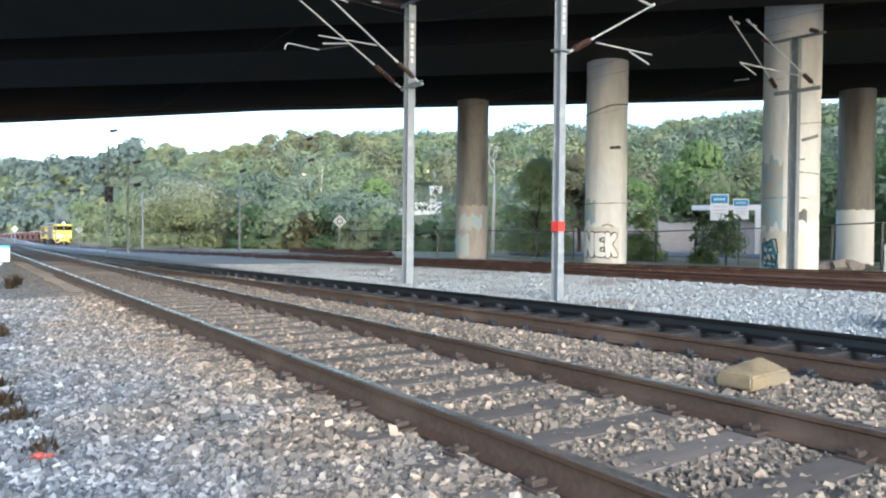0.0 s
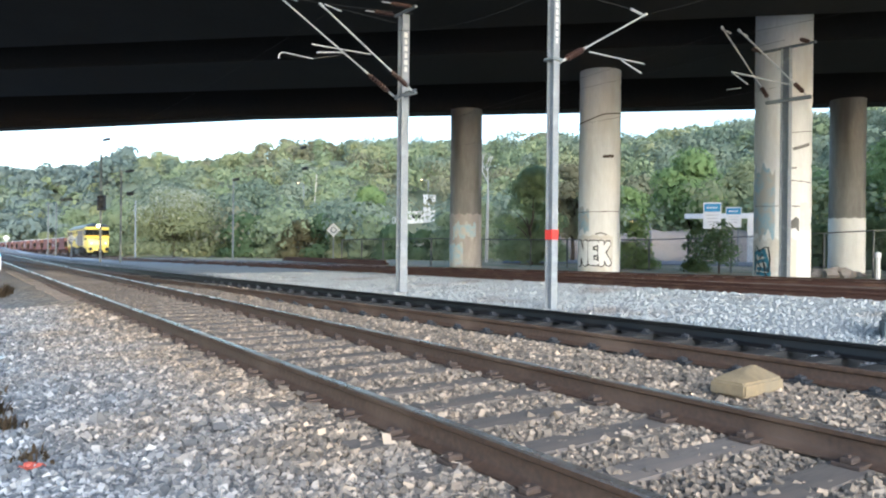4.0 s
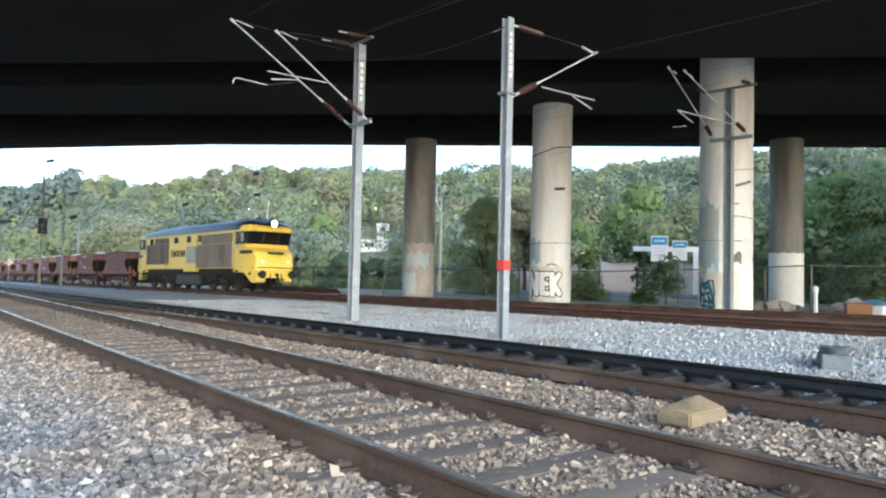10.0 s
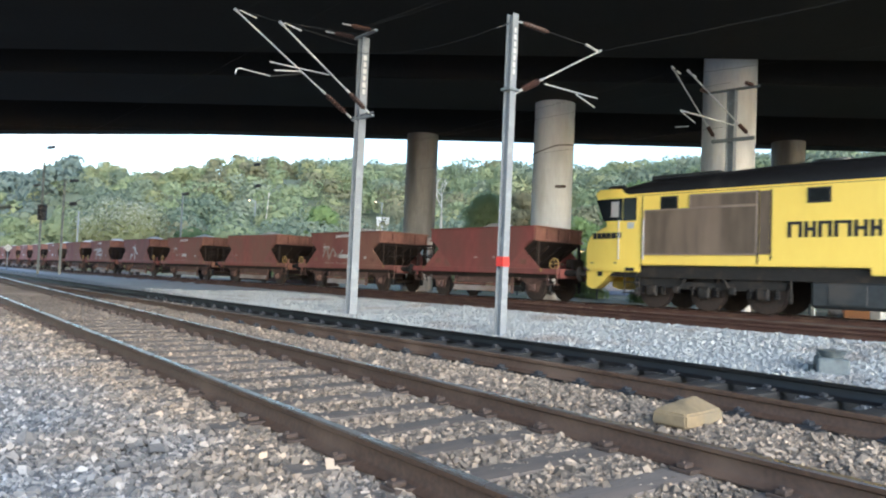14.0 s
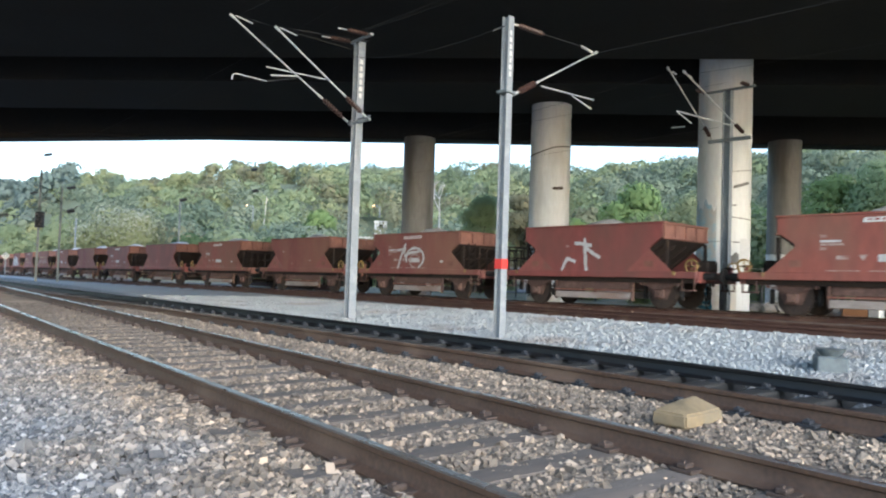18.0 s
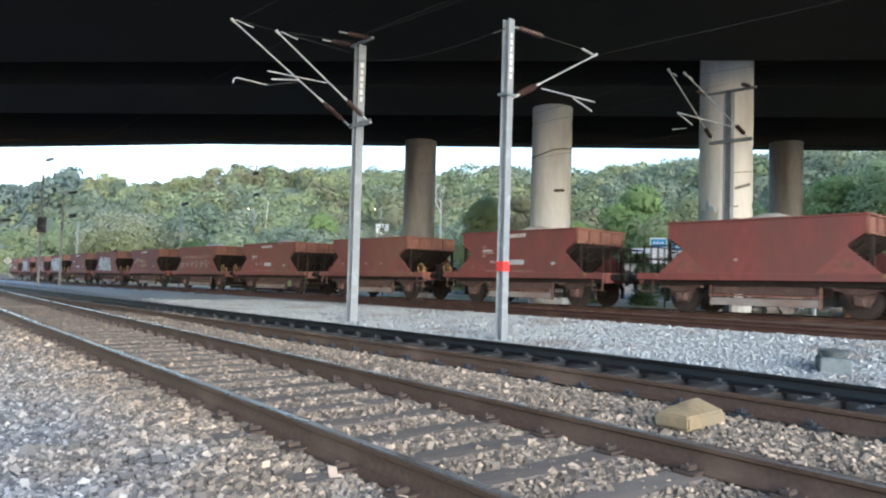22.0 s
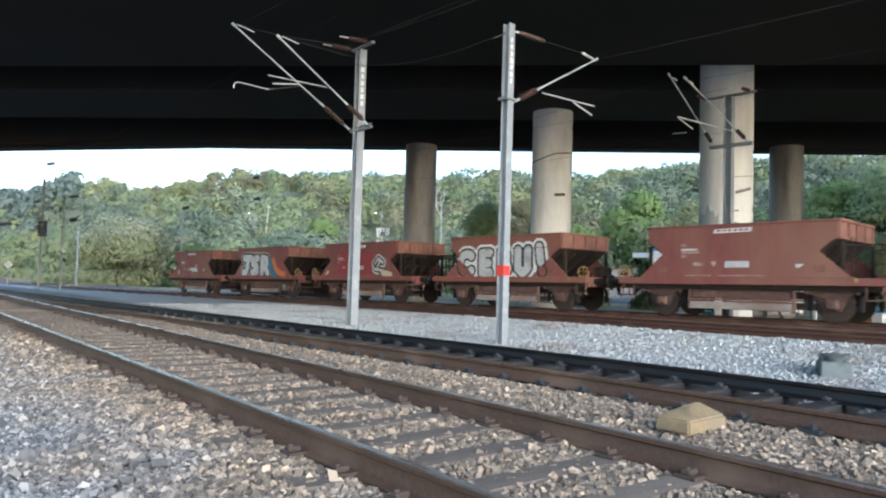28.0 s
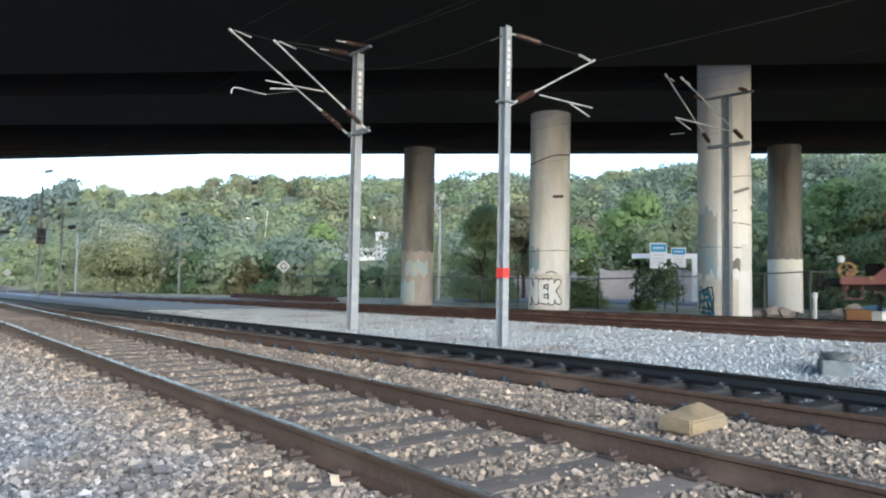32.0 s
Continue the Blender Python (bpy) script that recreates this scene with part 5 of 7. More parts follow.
    pair("hatch", [(0.16, 1.57, 1.7, 2.76)], M["panel_grey"], p, "bare metal hatch", 0.04)
    for x0 in (-6.03, -1.79, 0.22, 1.9):
        fr = pair("window_rim", [(x0 - 0.05, x0 + 0.52, 3.02, 3.43)], M["black"], p, "", 0.03)
        pair("pane", [(x0, x0 + 0.46, 3.07, 3.38)], M["glass"], fr, "", 0.02, 1.42)
    for x, z0, z1 in ((-3.12, 1.4, 3.45), (-2.77, 1.5, 3.45), (1.66, 1.4, 3.4)):
        pair("panel_seam", [(x - 0.02, x + 0.02, z0, z1)], M["black"], p, "", 0.02)
    pair("vent_slot", [(-3.08, -2.80, 1.66, 3.42)], M["louvre_dark"], p, "dark slotted vent beside the grille", 0.03)
    pair("step_recess", [(6.95, 7.25, 1.13, 1.24)], M["black"], p, "", 0.03)
    pair("step_recess", [(-7.25, -6.95, 1.13, 1.24)], M["black"], p, "", 0.03)
    pair("cant_seam", [(-7.0, 7.0, 3.50, 3.512)], M["black"], p, "", 0.014)
    # the maker's mark, as plain dark shapes
    for s in (-1, 1):
        x = -2.33
        for w in (0.40, 0.32, 0.36, 0.44, 0.34, 0.30):
            bm = B()
            one_side(bm, x, x + 0.09, 2.12, 2.54, s, 0.024)
            one_side(bm, x + w - 0.12, x + w - 0.04, 2.12, 2.54, s, 0.024)
            one_side(bm, x + 0.06, x + w - 0.09, 2.46 if w > 0.35 else 2.29, 2.54 if w > 0.35 else 2.38, s, 0.022)
            part("badge_bar", bm, M["black"], p, "black badge shape on the side")
            x += w + 0.02
    # underframe and bogies
    bm = B()
    box(bm, (0, 0, 1.13), (16.8, 2.5, 0.36))
    part("underframe", bm, M["under"], p)
    bm = B()
    box(bm, (-0.1, 0, 0.62), (3.4, 2.55, 0.72), bevel=0.08)
    tank = part("fuel_tank", bm, M["tank"], p)
    for s in (-1, 1):
        part("tank_cover", box(B(), (-0.9, s * 1.29, 0.62), (0.9, 0.04, 0.5), bevel=0.01), M["tank"], tank)
        part("tank_cover", box(B(), (0.7, s * 1.29, 0.6), (1.0, 0.04, 0.42), bevel=0.01), M["tank"], tank)
    for bx in (-4.75, 4.75):
        bm = B()
        for s in (-1, 1):
            prism(bm, [(bx - 2.35, 0.86), (bx - 2.1, 0.98), (bx - 0.9, 0.98), (bx - 0.6, 0.84), (bx + 0.6, 0.84), (bx + 0.9, 0.98), (bx + 2.1, 0.98), (bx + 2.35, 0.86), (bx + 2.3, 0.68), (bx + 0.8, 0.62), (bx - 0.8, 0.62), (bx - 2.3, 0.68)], s * 1.08 - 0.07, s * 1.08 + 0.07)
        box(bm, (bx, 0, 0.8), (0.5, 2.1, 0.3))
        bog = part("bogie_frame", bm, M["under"], p)
        for dx in (-1.7, 0, 1.7):
            wheelset(p, bx + dx, 0.55)
            for s in (-1, 1):
                bm = B()
                box(bm, (bx + dx, s * 1.16, 0.55), (0.36, 0.18, 0.36), bevel=0.05)
                tube(bm, (bx + dx, s * 1.2, 0.55), (bx + dx, s * 1.3, 0.55), 0.12, seg=14)
                part("axle_box", bm, M["under"], bog)
                for e in (-0.36, 0.36):
                    bm = B()
                    lathe(bm, [(i / 8, 0.09 if i % 2 else 0.065) for i in range(9)], (bx + dx + e, s * 1.12, 0.42), (bx + dx + e, s * 1.12, 0.72), 12)
                    part("spring", bm, M["under"], bog)
        for dx in (-0.85, 0.85):
            for s in (-1, 1):
                bm = B()
                tube(bm, (bx + dx, s * 1.2, 0.5), (bx + dx * 0.7, s * 1.2, 0.95), 0.05, seg=8)
                box(bm, (bx + dx, s * 1.2, 0.62), (0.2, 0.16, 0.22), bevel=0.03)
                part("brake_cylinder", bm, M["under"], bog)
    for s in (-1, 1):
        for x in (-6.9, -2.3, 2.3, 6.9):
            bm = B()
            tube(bm, (x, s * 1.2, 0.35), (x, s * 1.2, 0.95), 0.05, 0.035, seg=8)
            part("sand_pipe", bm, M["under"], p)
    return p


def wagon(tint, i):
    """A two-axle hopper wagon; local x runs with the train."""
    labels = {5: "red-brown hopper wagon with a white spray swirl on its side", 16: "red-brown hopper wagon with large silver graffiti letters", 18: "red-brown hopper wagon with silver and orange graffiti", 17: "hopper wagon with a bright red repainted field and a small tag", 12: "red-brown hopper wagon with faded white and tan scribbles",
              14: "red-brown hopper wagon with white and blue graffiti", 19: "last hopper wagon with a tail lamp and worn red paint"}
    p = thing("hopper_wagon", Matrix(), labels.get(i, ["plain red-brown steel hopper wagon with rusty ends", "faded red-brown hopper wagon with scuffed sides", "dusty red-brown hopper wagon with pale stains"][i % 3]), "hopper wagon", "hopper wagons of the goods train")
    lettered = i % 2 == 1
    rq = 1 if lettered else -1    # the end with the railed platform; the other carries the handbrake
    sidep = [(-2.66, 2.68), (2.66, 2.68), (2.66, 2.22), (2.24, 1.92), (2.22, 1.84), (3.02, 1.12), (3.02, 0.98), (-3.02, 0.98), (-3.02, 1.12), (-2.22, 1.84), (-2.24, 1.92), (-2.66, 2.22)]
    for s in (-1, 1):
        bm = prism(B(), sidep, s * 1.44 - 0.02, s * 1.44 + 0.02)
        sd = part("side_wall", bm, tint, p)
        part("rim", box(B(), (0, s * 1.47, 2.655), (5.36, 0.05, 0.06), bevel=0.01), tint, sd)
        part("side_seam", box(B(), (0, s * 1.463, 2.19), (5.24, 0.012, 0.022)), tint, sd)
        part("solebar", box(B(), (0, s * 1.42, 1.055), (7.46, 0.12, 0.2), bevel=0.012), tint, p)
        for q in (-1, 1):
            gp = part("gusset", prism(B(), [(q * 2.2, 1.83), (q * 2.95, 1.16), (q * 1.42, 1.16)], s * 1.461, s * 1.469), tint if lettered else M["gusset"], sd)
            part("gusset_hole", prism(B(), [(q * 2.06, 1.3), (q * 2.36, 1.3), (q * 2.36, 1.48), (q * 2.06, 1.48)], s * 1.466, s * 1.471), M["rust_end"], gp)
            part("lamp_bracket", box(B(), (q * 3.05, s * 1.49, 1.1), (0.09, 0.03, 0.12), bevel=0.008), M["hand_yellow"], p, "small yellow lamp bracket")
    for q in (-1, 1):
        bm = B()
        box(bm, (q * 2.64, 0, 2.42), (0.04, 2.88, 0.5))
        en = part("end_wall", bm, M["rust_end"], p, "rust-orange ribbed end wall")
        for k in range(5):
            part("end_rib", box(B(), (q * 2.68, -1.38 + k * 0.69, 2.42), (0.07, 0.07, 0.46), bevel=0.01), M["rust_end"], en)
        for z in (2.66, 2.19):
            part("end_rail", box(B(), (q * 2.68, 0, z), (0.1, 2.94, 0.07), bevel=0.012), M["rust_end"], en)
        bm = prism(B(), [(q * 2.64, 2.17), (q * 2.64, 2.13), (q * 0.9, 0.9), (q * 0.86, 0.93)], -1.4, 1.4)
        sl = part("hopper_slope", bm, M["shaded_rust"], p, "rust-brown sloping hopper end, darkened with the shade of its recess")
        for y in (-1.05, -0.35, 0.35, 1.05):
            part("slope_rib", prism(B(), [(q * 2.5, 2.1), (q * 2.5, 1.94), (q * 1.05, 0.88), (q * 0.98, 0.96)], y - 0.03, y + 0.03), M["shaded_rust"], sl)
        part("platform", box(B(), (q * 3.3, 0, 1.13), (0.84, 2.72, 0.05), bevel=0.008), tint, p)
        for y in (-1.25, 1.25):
            part("end_post", box(B(), (q * 2.72, y, 1.62), (0.09, 0.09, 0.98)), M["shaded_rust"], p)
        if q == rq:
            # railed platform
            rl = part("railing", box(B(), (q * 3.6, 0, 2.0), (0.045, 2.64, 0.045), bevel=0.008), M["shaded_rust"], p, "rusty platform railing")
            part("rail_bar", box(B(), (q * 3.6, 0, 1.6), (0.03, 2.5, 0.03)), M["shaded_rust"], rl)
            for y in (-1.26, -0.84, -0.42, 0.0, 0.42, 0.84, 1.26):
                part("baluster", box(B(), (q * 3.6, y, 1.57), (0.04, 0.04, 0.84)), M["shaded_rust"], rl)
            for y in (-1.26, 1.26):
                for z in (1.6, 2.0):
                    part("rail_bar", box(B(), (q * 3.18, y, z), (0.84, 0.032, 0.032)), M["shaded_rust"], rl)
            ld = part("ladder", box(B(), (q * 2.86, -1.1, 1.68), (0.03, 0.03, 1.05)), M["shaded_rust"], p)
            part("ladder_rail", box(B(), (q * 2.86, -0.74, 1.68), (0.03, 0.03, 1.05)), M["shaded_rust"], ld)
            for z in (1.3, 1.55, 1.8, 2.05):
                part("rung", box(B(), (q * 2.86, -0.92, z), (0.03, 0.33, 0.03)), M["shaded_rust"], ld)
        else:
            # handbrake end: a spoked wheel on either side, and its gear between
            for s in (-1, 1):
                cx, cy = q * 3.58, s * 1.43
                rim = [(cx + 0.19 * math.cos(k * math.tau / 16), cy, 1.32 + 0.19 * math.sin(k * math.tau / 16)) for k in range(17)]
                bm = ring(B(), (cx, cy, 1.32), 0.19, 0.026)
                hw = part("hand_wheel", bm, M["hand_yellow"], p, "yellow spoked handbrake wheel")
                for q0 in rim[:16:4]:
                    part("spoke", tube(B(), (cx, cy, 1.32), q0, 0.018, seg=6), M["hand_yellow"], hw)
                part("spindle", tube(B(), (cx, cy + s * 0.03, 1.32), (cx, s * 0.9, 1.32), 0.035, seg=8), M["shaded_rust"], hw)
                part("brake_pillar", box(B(), (cx, s * 1.2, 1.24), (0.1, 0.12, 0.26), bevel=0.02), tint, p)
            part("brake_gear_case", box(B(), (q * 3.35, 0.1, 1.34), (0.36, 0.7, 0.38), bevel=0.06), M["shaded_rust"], p)
        bm = B()
        box(bm, (q * 3.68, 0, 0.99), (0.14, 2.6, 0.34), bevel=0.02)
        part("headstock", bm, tint, p)
        bm = B()
        box(bm, (q * 3.88, 0, 0.98), (0.32, 0.1, 0.14), bevel=0.02)
        tube(bm, (q * 3.98, 0, 0.93), (q * 4.04, 0, 0.62), 0.03, seg=8)
        part("coupling_hook", bm, M["under"], p)
        buffers(p, q * 3.75, q, 1.02, 0.95, 0.6)
        part("air_hose", tube(B(), (q * 3.78, 0.4, 0.85), (q * 3.95, 0.36, 0.5), 0.025, seg=7), M["black"], p)
        wheelset(p, q * 2.4, 0.46)
        for s in (-1, 1):
            bm = prism(B(), [(q * 2.4 - 0.52, 0.94), (q * 2.4 + 0.52, 0.94), (q * 2.4 + 0.22, 0.3), (q * 2.4 - 0.22, 0.3)], s * 1.08 - 0.012, s * 1.08 + 0.012)
            wi = part("axle_guard", bm, M["gear"], p)
            bm = B()
            box(bm, (q * 2.4, s * 1.15, 0.47), (0.3, 0.18, 0.28), bevel=0.04)
            tube(bm, (q * 2.4, s * 1.22, 0.46), (q * 2.4, s * 1.28, 0.46), 0.1, seg=12)
            part("axle_box", bm, M["gear"], wi)
            bm = B()
            for k in range(5):
                box(bm, (q * 2.4, s * 1.16, 0.64 + k * 0.03), (1.2 - (4 - k) * 0.18, 0.1, 0.024))
            part("leaf_spring", bm, M["gear"], wi)
            for e in (-0.62, 0.62):
                part("spring_hanger", box(B(), (q * 2.4 + e, s * 1.18, 0.83), (0.08, 0.12, 0.2), bevel=0.015), M["gear"], wi)
                part("brake_shoe", box(B(), (q * 2.4 + e, s * 0.87, 0.5), (0.1, 0.14, 0.42), bevel=0.02), M["under"], p)
            st = part("step", box(B(), (q * 3.45, s * 1.32, 0.6), (0.4, 0.22, 0.04), bevel=0.006), M["gear"], p)
            for e in (-0.19, 0.19):
                part("step_hanger", box(B(), (q * 3.45 + e, s * 1.36, 0.78), (0.035, 0.035, 0.36)), M["gear"], st)
    centre = part("underframe", box(B(), (0, 0, 0.95), (7.3, 0.3, 0.2)), M["shaded_rust"], p)
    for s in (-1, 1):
        part("frame_beam", box(B(), (0, s * 1.2, 0.9), (7.3, 0.12, 0.16)), M["shaded_rust"], centre)
    for s in (-1, 1):
        ch = part("chute", box(B(), (0, s * 1.16, 0.69), (2.8, 0.03, 0.24), turn=Matrix.Rotation(s * 0.3, 4, "X")), M["gear"], p, "dusty discharge chute")
        part("chute_lip", box(B(), (0, s * 1.24, 0.36), (2.9, 0.03, 0.22), turn=Matrix.Rotation(s * 0.35, 4, "X")), M["chute"], ch)
        part("chute_rail", box(B(), (0, s * 1.25, 0.53), (3.0, 0.06, 0.05)), M["rust_end"], ch)
        for x in (-1.48, 1.48):
            part("chute_bracket", box(B(), (x, s * 1.16, 0.55), (0.07, 0.12, 0.68), bevel=0.01), M["gear"], ch)
    if i < 13:
        # heaped load, just over the rim
        vs, fs = [], []
        for a in range(13):
            for c in range(9):
                x, y = -2.5 + a * 5.0 / 12, -1.4 + c * 2.8 / 8
                k = math.exp(-((x + 0.2) / 1.15) ** 2 - (y / 1.0) ** 2)
                vs.append((x, y, 2.42 + 0.56 * k + 0.03 * math.sin(a * 5.1 + c * 2.7 + i)))
        for a in range(12):
            for c in range(8):
                k = a * 9 + c
                fs.append((k, k + 9, k + 10, k + 1))
        raw("stone_load", vs, fs, M["load"], p, "heap of pale stone in the hopper", smooth=True)
    if lettered:
        pl = part("name_plate", prism(B(), [(-0.62, 2.42), (0.46, 2.44), (0.5, 2.56), (-0.58, 2.54)], -1.466, -1.473), M["white"], p, "white name plate")
        for k in range(6):
            part("print_bar", prism(B(), [(-0.5 + k * 0.16, 2.47), (-0.41 + k * 0.16, 2.47), (-0.41 + k * 0.16, 2.52), (-0.5 + k * 0.16, 2.52)], -1.472, -1.476), M["repaint"], pl)
        marks = [(-1.6, -1.45, 2.06, 2.14, "faded_white"), (-1.6, -1.1, 1.94, 2.0, "silver"), (-1.6, -1.05, 1.86, 1.91, "faded_white"), (-1.6, -1.42, 1.74, 1.81, "faded_white"), (-1.22, -0.92, 1.5, 1.6, "faded_white"),
                 (-0.28, 0.4, 1.44, 1.62, "silver"), (-1.7, -0.7, 1.2, 1.225, "faded_white"), (-0.5, 0.9, 1.2, 1.222, "faded_white"), (1.62, 2.0, 1.42, 1.52, "paleblue" if i in (11, 9) else "silver")]
        for x0, x1_, z0, z1, m in marks:
            part("stencil", one_side(B(), x0, x1_, z0, z1, -1, 0.008, y=1.466), M[m], p)
        part("warning_triangle", prism(B(), [(-0.72, 1.62), (-0.5, 1.62), (-0.61, 1.46)], -1.466, -1.472), M["faded_white"], p)
    else:
        rng = random.Random(i)
        for k in range(rng.choice((1, 2, 3))):
            x, z = rng.uniform(-2.0, 1.6), rng.choice((1.35, 1.5, 1.95))
            part("stencil", one_side(B(), x, x + rng.uniform(0.08, 0.2), z, z + rng.uniform(0.05, 0.09), -1, 0.008, y=1.466), M["faded_white"], p)
    return p


def blot(bm, pts, s=-1, y=1.466, d=0.006):
    """A flat painted shape on the wagon side, from (x, z) corners."""
    return prism(bm, pts, s * y, s * (y + d))


def arc_pts(cx, cz, rx, rz, a0, a1, n=14):
    return [(cx + rx * math.cos(radians(a0 + (a1 - a0) * k / n)), cz + rz * math.sin(radians(a0 + (a1 - a0) * k / n))) for k in range(n + 1)]


def side_spray(p, name, strokes, width, material, y, label="", ring=0.0, cell=0.03):
    """Spray strokes on the near side of a wagon as a fine sheet; with ring, only their outline of that width."""
    X, Z = np.meshgrid(np.arange(-3.0, 3.0, cell), np.arange(1.0, 2.62, cell), indexing="ij")
    near = np.full(X.shape, 9.0)
    for line in strokes:
        for (ax, az), (bx, bz) in zip(line, line[1:]):
            dx, dz = bx - ax, bz - az
            s = np.clip(((X - ax) * dx + (Z - az) * dz) / max(1e-9, dx * dx + dz * dz), 0, 1)
            near = np.minimum(near, np.hypot(X - ax - s * dx, Z - az - s * dz))
    on = np.abs(near - width / 2) < ring / 2 if ring else near < width / 2
    on &= (np.abs(X) < 2.15) | (Z > 2.14) & (np.abs(X) < 2.55) | (np.abs(X) < 2.15 + (1.95 - Z) * 0.98)
    vs, fs = [], []
    h = cell / 2
    for i, k in np.argwhere(on):
        n = len(vs)
        vs += [(X[i, k] + du, -y, Z[i, k] + dz) for du, dz in ((-h, -h), (h, -h), (h, h), (-h, h))]
        fs.append((n, n + 1, n + 2, n + 3))
    return raw(name, vs, fs, material, p, label)


def tag(p, strokes, haze, fat, fill, edge, base=None):
    """A piece: spray haze, fat letters and their outline."""
    if haze:
        side_spray(p, "graffiti_base", strokes, haze, base or fill, 1.464, "spray haze round the letters")
    side_spray(p, "graffiti_fill", strokes, fat, fill, 1.468, "fat spray letters")
    side_spray(p, "graffiti_outline", strokes, fat, edge, 1.472, "outline of the letters", ring=0.075)


def spray(wagons):
    p = wagons[5]
    side_spray(p, "graffiti_line", [arc_pts(0.1, 1.62, 0.55, 0.42, -60, 200), [(-0.95, 1.2), (-0.8, 1.6), (-0.5, 2.2), (-0.55, 1.7), (-0.1, 1.85), (0.5, 1.9)], [(-1.0, 1.95), (-0.6, 2.0)]], 0.1, M["silver"], 1.473, "white spray swirl")
    side_spray(p, "graffiti_line", [arc_pts(0.1, 1.5, 0.3, 0.28, 20, 270)], 0.08, M["faded_white"], 1.476, "faded white loop")
    p = wagons[4]
    for one in ([(-0.15, 2.2), (-0.12, 1.7), (-0.08, 1.2)], [(-0.5, 2.08), (0.08, 2.0)], [(-0.1, 1.92), (0.15, 1.75), (0.42, 1.6)], [(-1.05, 1.2), (-0.95, 1.4), (-0.84, 1.56), (-0.55, 1.47)]):
        side_spray(p, "graffiti_line", [one], 0.115, M["silver"], 1.473, "white spray stroke")
    c_arc, b_up, b_low = arc_pts(-1.78, 1.66, 0.36, 0.36, 50, 310), arc_pts(0.02, 1.88, 0.24, 0.2, 90, -90, 8), arc_pts(0.02, 1.46, 0.30, 0.22, 90, -90, 8)
    tag(wagons[16], [c_arc, [(-0.6, 2.04), (-1.0, 2.04), (-1.0, 1.3), (-0.6, 1.3)], [(-1.0, 1.67), (-0.66, 1.67)], [(-0.06, 2.06), (-0.06, 1.26)], b_up, b_low,
                     [(0.78, 2.1), (0.78, 1.46), (1.0, 1.28), (1.24, 1.46), (1.24, 2.1)], [(1.75, 2.2), (1.82, 1.7)], [(1.88, 1.36), (1.9, 1.34)]], 0.66, 0.40, M["silver"], M["black"], M["fresh_white"])
    p = wagons[18]
    word = [[(-1.9, 1.32), (-1.66, 1.32), (-1.5, 1.6), (-1.42, 2.1)], [(-1.85, 2.12), (-1.15, 2.12)], [(-0.35, 2.08), (-0.8, 2.06), (-0.9, 1.8), (-0.45, 1.64), (-0.42, 1.38), (-0.95, 1.32)],
            [(0.12, 1.3), (0.12, 2.08), (0.55, 2.04), (0.6, 1.78), (0.16, 1.68)], [(0.3, 1.66), (0.72, 1.3)]]
    side_spray(p, "graffiti_base", word, 0.70, M["cream"], 1.473, "yellow-gold outer line")
    side_spray(p, "graffiti_base", word, 0.60, M["black"], 1.476, "black shadow of the letters")
    side_spray(p, "graffiti_fill", word, 0.38, M["silver"], 1.479, "fat silver letters")
    side_spray(p, "graffiti_fill", [[(1.0, 1.9), (1.05, 1.6), (1.25, 1.3), (1.5, 1.2)]], 0.34, M["tag_blue"], 1.481, "dark blue spray")
    side_spray(p, "graffiti_fill", [[(1.3, 1.95), (1.5, 1.6), (1.9, 1.3), (2.4, 1.22)]], 0.3, M["spray_orange"], 1.483, "orange spray")
    side_spray(p, "graffiti_fill", [[(1.55, 1.95), (1.75, 1.66), (2.1, 1.48)]], 0.16, M["repaint"], 1.485, "red spray")
    p = wagons[17]
    part("panel_repaint", blot(B(), [(-1.66, 1.18), (1.0, 1.18), (1.0, 2.3), (-1.66, 2.3)], y=1.4635, d=0.0045), M["repaint"], p, "freshly painted red field")
    tag(p, [[(1.2, 1.7), (1.45, 1.92), (1.75, 1.75)], [(1.25, 1.45), (1.8, 1.4)], [(1.4, 1.55), (1.55, 1.8)]], 0.42, 0.2, M["silver"], M["black"])
    side_spray(p, "paint_scar", [[(1.8, 1.3), (2.3, 1.22), (1.9, 1.22)]], 0.26, M["cream"], 1.479, "cream spray blot")
    side_spray(p, "paint_scar", [[(-2.5, 1.25), (-2.35, 1.35)]], 0.14, M["cream"], 1.479, "cream spray blot")
    p = wagons[14]
    tag(p, [arc_pts(-1.4, 1.62, 0.5, 0.42, -30, 250, 12), [(-1.5, 1.5), (-1.1, 1.55)], [(-0.5, 2.05), (-0.6, 1.32)], arc_pts(0.05, 1.64, 0.33, 0.36, 0, 330, 12), [(0.7, 1.95), (0.8, 1.4), (1.1, 1.35)]], 0.5, 0.26, M["fresh_white"], M["black"])
    side_spray(p, "paint_scar", [[(-2.6, 1.25), (-2.2, 1.6), (-2.1, 1.28)]], 0.3, M["repaint"], 1.479, "red spray corner")
    side_spray(p, "paint_scar", [[(-1.9, 1.3), (-1.5, 1.3)]], 0.26, M["paleblue"], 1.482, "pale blue spray")
    p = wagons[12]
    side_spray(p, "graffiti_base", [[(-2.4, 2.0), (-1.0, 2.05), (0.6, 2.0), (1.9, 2.08)]], 0.16, M["tan_spray"], 1.473, "tan spray band")
    for x in (-2.2, -1.5, -0.8, -0.1, 0.6, 1.3):
        side_spray(p, "graffiti_line", [[(x, 1.3), (x + 0.1, 1.8), (x + 0.26, 1.35), (x + 0.36, 1.8)], [(x + 0.05, 1.55), (x + 0.55, 1.66)]], 0.085, M["faded_white"], 1.476, "faded white scribble")
